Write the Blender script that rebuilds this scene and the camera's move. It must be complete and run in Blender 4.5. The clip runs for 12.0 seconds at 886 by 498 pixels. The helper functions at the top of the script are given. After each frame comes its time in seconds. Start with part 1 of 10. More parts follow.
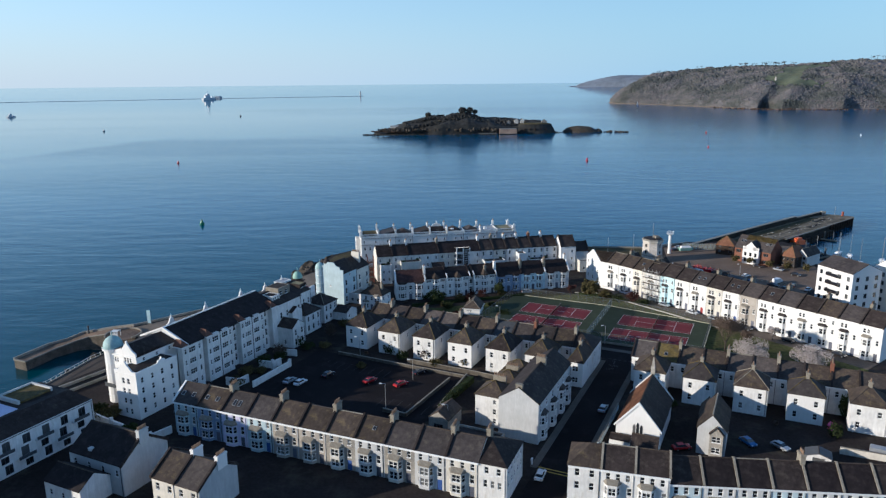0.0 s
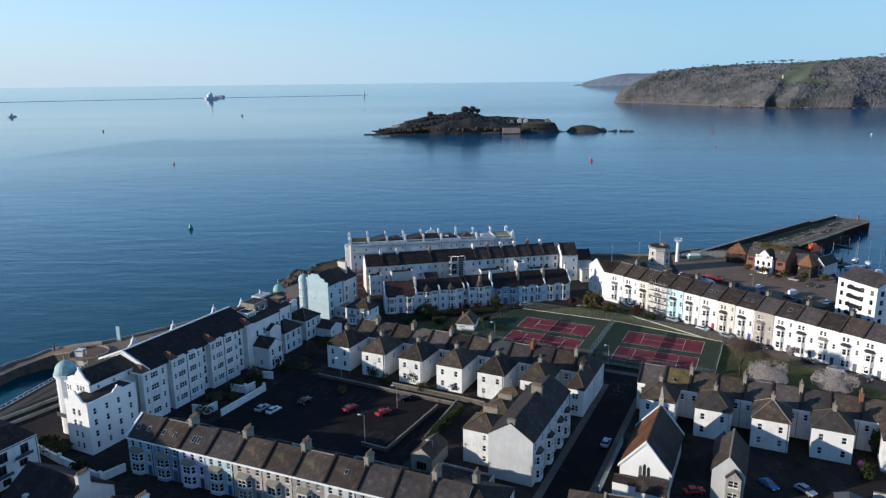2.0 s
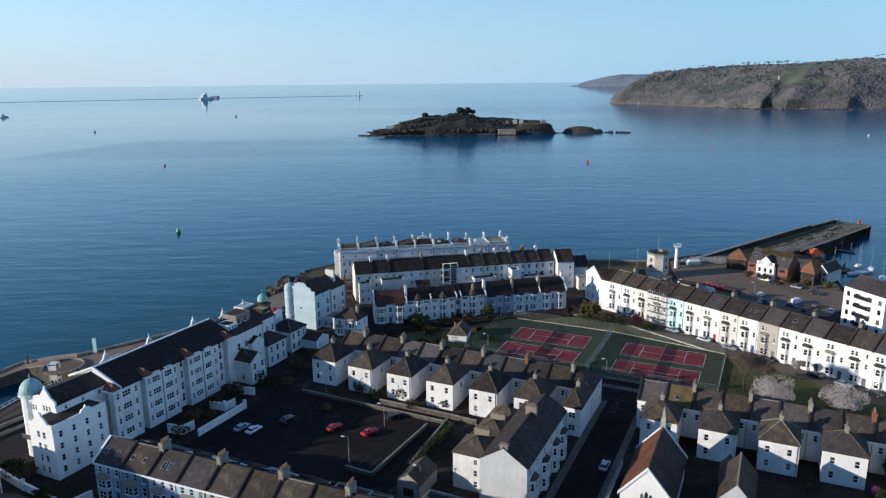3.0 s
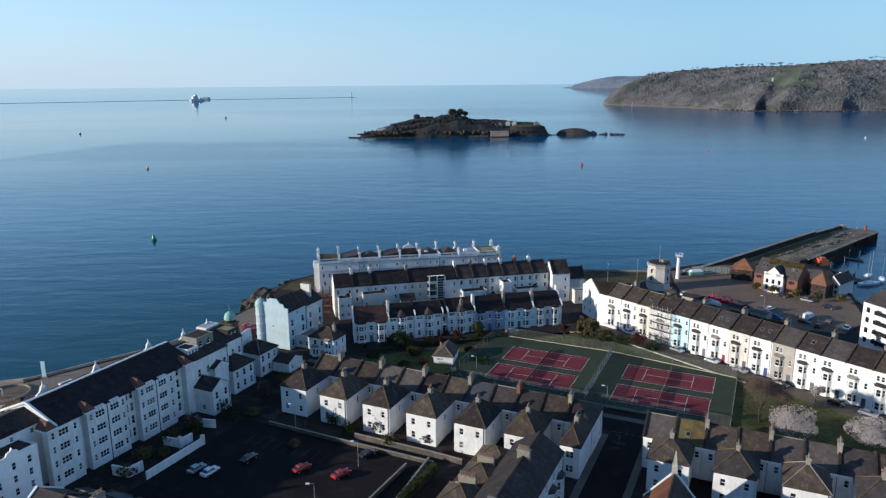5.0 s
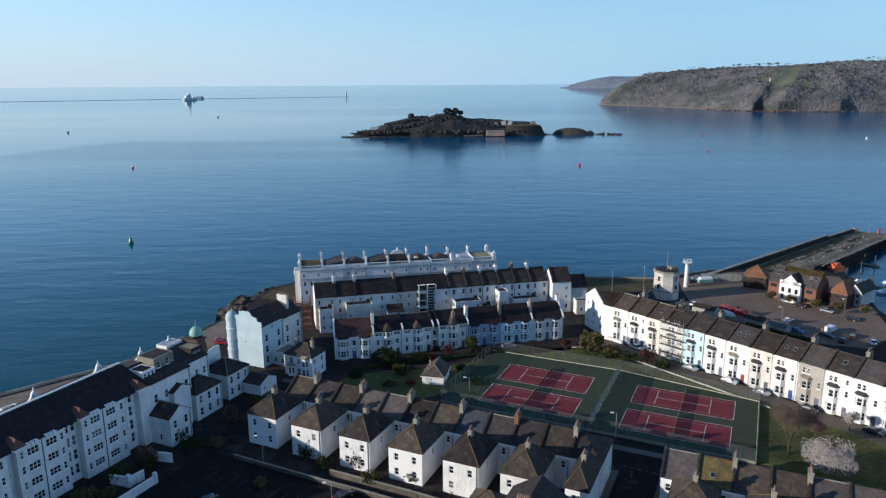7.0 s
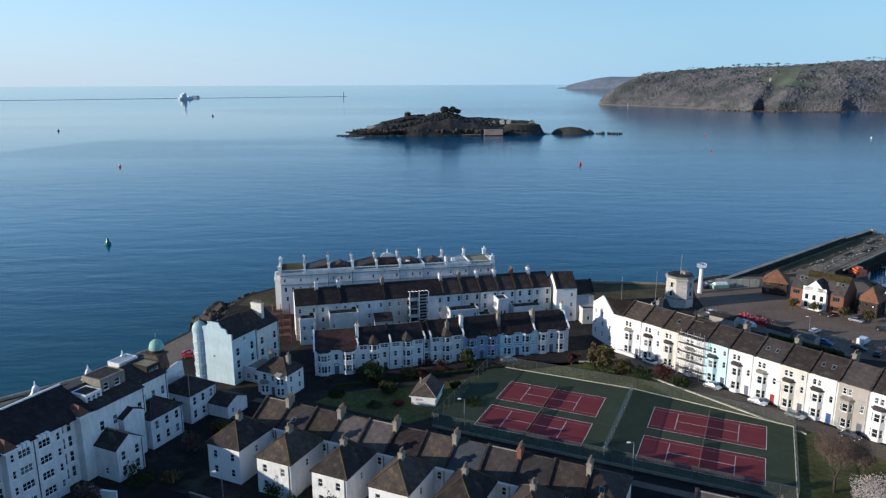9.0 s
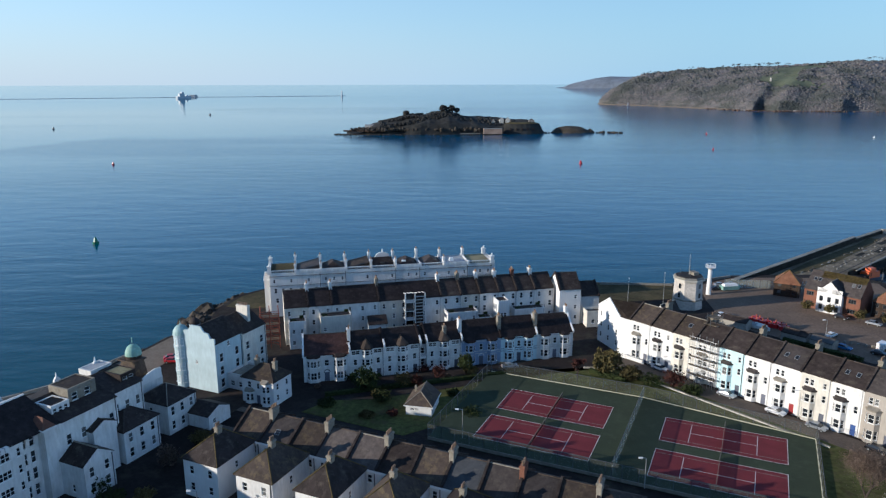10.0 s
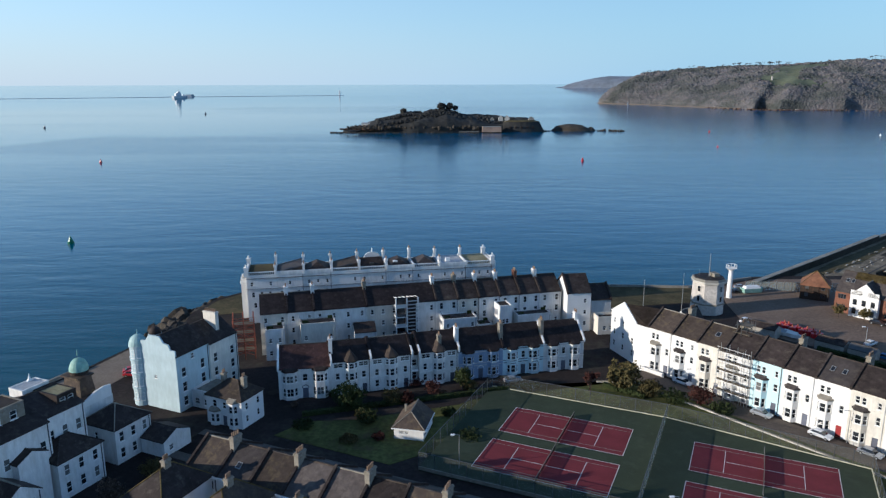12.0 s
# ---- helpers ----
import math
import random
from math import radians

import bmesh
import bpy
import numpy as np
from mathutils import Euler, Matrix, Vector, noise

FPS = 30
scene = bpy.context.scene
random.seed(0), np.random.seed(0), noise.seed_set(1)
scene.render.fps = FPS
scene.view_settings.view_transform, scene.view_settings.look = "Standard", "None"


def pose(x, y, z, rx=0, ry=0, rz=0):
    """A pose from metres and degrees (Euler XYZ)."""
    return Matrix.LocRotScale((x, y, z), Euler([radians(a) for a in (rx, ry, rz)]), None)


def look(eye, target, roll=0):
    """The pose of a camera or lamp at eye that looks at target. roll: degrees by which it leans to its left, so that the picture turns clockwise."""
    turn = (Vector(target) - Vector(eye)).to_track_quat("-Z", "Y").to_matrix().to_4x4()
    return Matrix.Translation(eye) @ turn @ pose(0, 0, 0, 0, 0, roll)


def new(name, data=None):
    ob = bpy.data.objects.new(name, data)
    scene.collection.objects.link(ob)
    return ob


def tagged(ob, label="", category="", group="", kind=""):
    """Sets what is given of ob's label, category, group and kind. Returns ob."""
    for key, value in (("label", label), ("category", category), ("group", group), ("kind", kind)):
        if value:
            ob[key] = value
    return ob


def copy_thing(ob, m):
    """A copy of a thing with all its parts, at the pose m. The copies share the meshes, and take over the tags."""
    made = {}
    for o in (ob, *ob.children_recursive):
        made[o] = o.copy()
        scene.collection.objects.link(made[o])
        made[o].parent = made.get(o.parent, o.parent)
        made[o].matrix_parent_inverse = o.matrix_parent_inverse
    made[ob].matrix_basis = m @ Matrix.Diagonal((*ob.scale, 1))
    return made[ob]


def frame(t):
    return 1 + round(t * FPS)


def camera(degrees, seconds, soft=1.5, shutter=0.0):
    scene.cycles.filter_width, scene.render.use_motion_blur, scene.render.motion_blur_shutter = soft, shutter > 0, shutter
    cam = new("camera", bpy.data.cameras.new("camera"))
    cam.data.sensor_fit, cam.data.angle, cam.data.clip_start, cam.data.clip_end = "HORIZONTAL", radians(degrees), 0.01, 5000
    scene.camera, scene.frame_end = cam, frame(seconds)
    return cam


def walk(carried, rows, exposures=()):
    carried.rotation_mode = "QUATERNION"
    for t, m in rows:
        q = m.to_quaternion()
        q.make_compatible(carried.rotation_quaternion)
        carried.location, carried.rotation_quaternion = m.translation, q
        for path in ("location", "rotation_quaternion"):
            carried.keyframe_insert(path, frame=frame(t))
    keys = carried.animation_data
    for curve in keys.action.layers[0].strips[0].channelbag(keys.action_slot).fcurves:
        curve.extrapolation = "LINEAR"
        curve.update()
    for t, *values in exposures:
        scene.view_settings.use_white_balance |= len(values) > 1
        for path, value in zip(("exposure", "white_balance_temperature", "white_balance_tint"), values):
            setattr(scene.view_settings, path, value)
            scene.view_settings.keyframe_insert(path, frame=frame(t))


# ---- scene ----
cam = camera(64.04, 12.0, 1.3)
PATH = [
    (0, -0.704, 1.072, 90.277, 76.570, 0.467, 0.681),
    (0.5, 0.658, 5.383, 90.292, 76.530, 0.483, 1.189),
    (1, 1.773, 9.875, 90.271, 76.493, 0.541, 1.155),
    (1.5, 2.700, 14.497, 90.188, 76.480, 0.536, 1.110),
    (2, 3.617, 19.200, 90.133, 76.480, 0.571, 1.061),
    (2.5, 4.380, 23.918, 90.160, 76.509, 0.555, 0.914),
    (3, 4.972, 28.801, 90.266, 76.525, 0.504, 0.741),
    (5, 7.375, 48.282, 89.056, 76.664, 0.439, 0.222),
    (5.5, 7.801, 53.424, 88.503, 76.679, 0.394, 0.108),
    (6, 8.197, 58.400, 87.885, 76.689, 0.389, 0.025),
    (6.5, 8.553, 63.370, 87.185, 76.694, 0.313, -0.065),
    (7, 8.863, 68.458, 86.430, 76.676, 0.301, -0.111),
    (9, 10.191, 89.161, 82.245, 76.731, 0.169, -0.265),
    (9.5, 10.508, 94.357, 80.836, 76.749, 0.141, -0.290),
    (10, 10.678, 99.524, 79.588, 76.734, 0.084, -0.335),
    (10.5, 10.998, 104.608, 78.324, 76.730, 0.095, -0.357),
    (11, 11.283, 109.514, 77.073, 76.753, 0.048, -0.384),
    (11.5, 11.567, 114.637, 75.682, 76.777, 0.095, -0.407),
    (12, 11.765, 119.644, 74.405, 76.789, 0.114, -0.441),
]
walk(cam, [(t, pose(x, y, z, rx, ry, rz)) for t, x, y, z, rx, ry, rz in PATH], [(0, 0.55, 5110, 8), (12, 0.55, 5110, 8)])

# ==== world, sun ====
HAZE_FAR, HAZE_SUN = (2.25, 3.26, 3.66), (3.80, 4.02, 3.90)   # radiance of the haze away from and towards the sun
SUN_AZ, SUN_EL = 104.0, 13.8          # degrees, counter-clockwise from +Y, above the horizon
sun_way = Vector((-math.sin(radians(SUN_AZ)) * math.cos(radians(SUN_EL)), math.cos(radians(SUN_AZ)) * math.cos(radians(SUN_EL)), math.sin(radians(SUN_EL))))
world = bpy.data.worlds.new("sky")
scene.world = world
world.use_nodes = True
wn = world.node_tree.nodes
wl = world.node_tree.links
sky = wn.new("ShaderNodeTexSky")
sky.sky_type = "NISHITA"
sky.sun_disc = False
sky.sun_elevation = radians(SUN_EL)
sky.sun_rotation = radians(SUN_AZ)
sky.altitude = 90
sky.air_density = 1.0
sky.dust_density = 0.15
sky.ozone_density = 2.0
wn["Background"].inputs[1].default_value = 0.125
# thin winter haze: the sky pales towards the horizon all round
wtc = wn.new("ShaderNodeTexCoord")
wsep = wn.new("ShaderNodeSeparateXYZ")
wl.new(wtc.outputs["Generated"], wsep.inputs[0])
wramp = wn.new("ShaderNodeValToRGB")
wramp.color_ramp.interpolation = "LINEAR"
wramp.color_ramp.elements[0].position, wramp.color_ramp.elements[0].color = 0.0, (0.94, 0.94, 0.94, 1)
wramp.color_ramp.elements[1].position, wramp.color_ramp.elements[1].color = 0.24, (0.08, 0.08, 0.08, 1)
middle = wramp.color_ramp.elements.new(0.105)
middle.color = (0.60, 0.60, 0.60, 1)
upper = wramp.color_ramp.elements.new(0.15)
upper.color = (0.26, 0.26, 0.26, 1)
wl.new(wsep.outputs[2], wramp.inputs[0])
wmix = wn.new("ShaderNodeMix")
wmix.data_type = "RGBA"
wl.new(wramp.outputs[0], wmix.inputs[0])
wdim = wn.new("ShaderNodeVectorMath")
wdim.operation = "SCALE"
wdeep = wn.new("ShaderNodeMapRange")
wdeep.inputs["From Min"].default_value, wdeep.inputs["From Max"].default_value = 0.10, 0.6
wdeep.inputs["To Min"].default_value, wdeep.inputs["To Max"].default_value = 0.86, 0.88
wl.new(wsep.outputs[2], wdeep.inputs["Value"])
wl.new(wdeep.outputs["Result"], wdim.inputs["Scale"])
wl.new(sky.outputs[0], wdim.inputs[0])
wblue = wn.new("ShaderNodeMix")
wblue.data_type, wblue.blend_type = "RGBA", "MULTIPLY"
wbramp = wn.new("ShaderNodeMapRange")
wbramp.inputs["From Min"].default_value, wbramp.inputs["From Max"].default_value = 0.10, 0.5
wl.new(wsep.outputs[2], wbramp.inputs["Value"])
wl.new(wbramp.outputs["Result"], wblue.inputs[0])
wl.new(wdim.outputs[0], wblue.inputs[6])
wblue.inputs[7].default_value = (0.90, 0.96, 1.0, 1)
wl.new(wblue.outputs[2], wmix.inputs[6])
wdot = wn.new("ShaderNodeVectorMath")
wdot.operation = "DOT_PRODUCT"
wl.new(wtc.outputs["Generated"], wdot.inputs[0])
wdot.inputs[1].default_value = sun_way
wglow = wn.new("ShaderNodeMapRange")
wglow.inputs["From Min"].default_value, wglow.inputs["From Max"].default_value = -0.55, 0.6
wl.new(wdot.outputs["Value"], wglow.inputs["Value"])
whaze = wn.new("ShaderNodeMix")
whaze.data_type = "RGBA"
wl.new(wglow.outputs["Result"], whaze.inputs[0])
whaze.inputs[6].default_value, whaze.inputs[7].default_value = (*HAZE_FAR, 1), (*HAZE_SUN, 1)
wlow = wn.new("ShaderNodeMapRange")
wlow.inputs["From Min"].default_value, wlow.inputs["From Max"].default_value = 0.0, 0.085
wlow.inputs["To Min"].default_value, wlow.inputs["To Max"].default_value = 0.95, 0.0
wl.new(wsep.outputs[2], wlow.inputs["Value"])
wband = wn.new("ShaderNodeMath")
wband.operation = "MULTIPLY"
wl.new(wlow.outputs["Result"], wband.inputs[0])
wl.new(wglow.outputs["Result"], wband.inputs[1])
wpale = wn.new("ShaderNodeMix")
wpale.data_type = "RGBA"
wl.new(wband.outputs[0], wpale.inputs[0])
wl.new(whaze.outputs[2], wpale.inputs[6])
wpale.inputs[7].default_value = (3.75, 3.72, 3.45, 1)
wl.new(wpale.outputs[2], wmix.inputs[7])
wl.new(wmix.outputs[2], wn["Background"].inputs[0])
sun = new("sun", bpy.data.lights.new("sun", "SUN"))
sun.data.energy = 4.5
sun.data.angle = radians(0.53)
sun.data.color = (1.0, 0.79, 0.55)
sun.matrix_world = look(sun_way * 400, (0, 0, 0))

# ==== materials ====


def node_mat(name):
    m = bpy.data.materials.new(name)
    m.use_nodes = True
    return m, m.node_tree.nodes, m.node_tree.links, m.node_tree.nodes["Principled BSDF"]


def ramp(nodes, links, src, stops):
    r = nodes.new("ShaderNodeValToRGB")
    while len(r.color_ramp.elements) < len(stops):
        r.color_ramp.elements.new(0.5)
    for el, (p, c) in zip(r.color_ramp.elements, stops):
        el.position, el.color = p, (*c, 1)
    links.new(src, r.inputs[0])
    return r.outputs[0]


def noise_node(nodes, links, scale, detail=4, rough=0.6, stretch=(1, 1, 1), distortion=0.0, turn=0.0):
    tc = nodes.new("ShaderNodeTexCoord")
    mp = nodes.new("ShaderNodeMapping")
    mp.inputs["Scale"].default_value = stretch
    mp.inputs["Rotation"].default_value = (0, 0, radians(turn))
    n = nodes.new("ShaderNodeTexNoise")
    n.inputs["Scale"].default_value = scale
    n.inputs["Detail"].default_value = detail
    n.inputs["Roughness"].default_value = rough
    n.inputs["Distortion"].default_value = distortion
    links.new(tc.outputs["Object"], mp.inputs[0])
    links.new(mp.outputs[0], n.inputs["Vector"])
    return n.outputs["Fac"]


def mix(nodes, links, a, b, fac, mode="MIX"):
    m = nodes.new("ShaderNodeMix")
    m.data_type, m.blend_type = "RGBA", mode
    for i, v in ((0, fac), (6, a), (7, b)):
        if isinstance(v, (int, float)):
            m.inputs[i].default_value = v
        elif isinstance(v, tuple):
            m.inputs[i].default_value = (*v, 1)
        else:
            links.new(v, m.inputs[i])
    return m.outputs[2]


def bump(nodes, links, bsdf, height, strength=0.3, distance=0.05):
    b = nodes.new("ShaderNodeBump")
    b.inputs["Strength"].default_value = strength
    b.inputs["Distance"].default_value = distance
    links.new(height, b.inputs["Height"])
    links.new(b.outputs[0], bsdf.inputs["Normal"])


def dim(c, k):
    return tuple(min(1.0, v * k) for v in c)


def surface(name, col, rough=0.7, vary=0.25, big=0.15, fine=3.0, bumps=0.15, stain=None, metal=0.0, rnd=0.12, stretch=(1, 1, 1), spec=0.4):
    """A surface with grain, larger blotches, an optional stain colour and a slight difference from thing to thing."""
    m, n, l, b = node_mat(name)
    f1 = noise_node(n, l, fine, 5, 0.65, stretch)
    f2 = noise_node(n, l, big, 3, 0.55)
    c = ramp(n, l, f1, [(0.3, dim(col, 1 - vary)), (0.7, dim(col, 1 + vary * 0.5))])
    c = mix(n, l, c, ramp(n, l, f2, [(0.35, dim((1, 1, 1), 1 - vary)), (0.65, (1, 1, 1))]), 1.0, "MULTIPLY")
    if stain:
        f3 = noise_node(n, l, big * 3.1, 5, 0.7, stretch)
        s = ramp(n, l, f3, [(0.52, (0, 0, 0)), (0.72, (1, 1, 1))])
        c = mix(n, l, c, stain, s)
    if rnd:
        oi = n.new("ShaderNodeObjectInfo")
        c = mix(n, l, c, ramp(n, l, oi.outputs["Random"], [(0, dim((1, 1, 1), 1 - rnd)), (1, (1, 1, 1))]), 1.0, "MULTIPLY")
    l.new(c, b.inputs["Base Color"])
    b.inputs["Roughness"].default_value = rough
    b.inputs["Metallic"].default_value = metal
    b.inputs["Specular IOR Level"].default_value = spec
    if bumps:
        bump(n, l, b, f1, bumps, 0.04)
    return m


STREAK = (1, 1, 0.25)
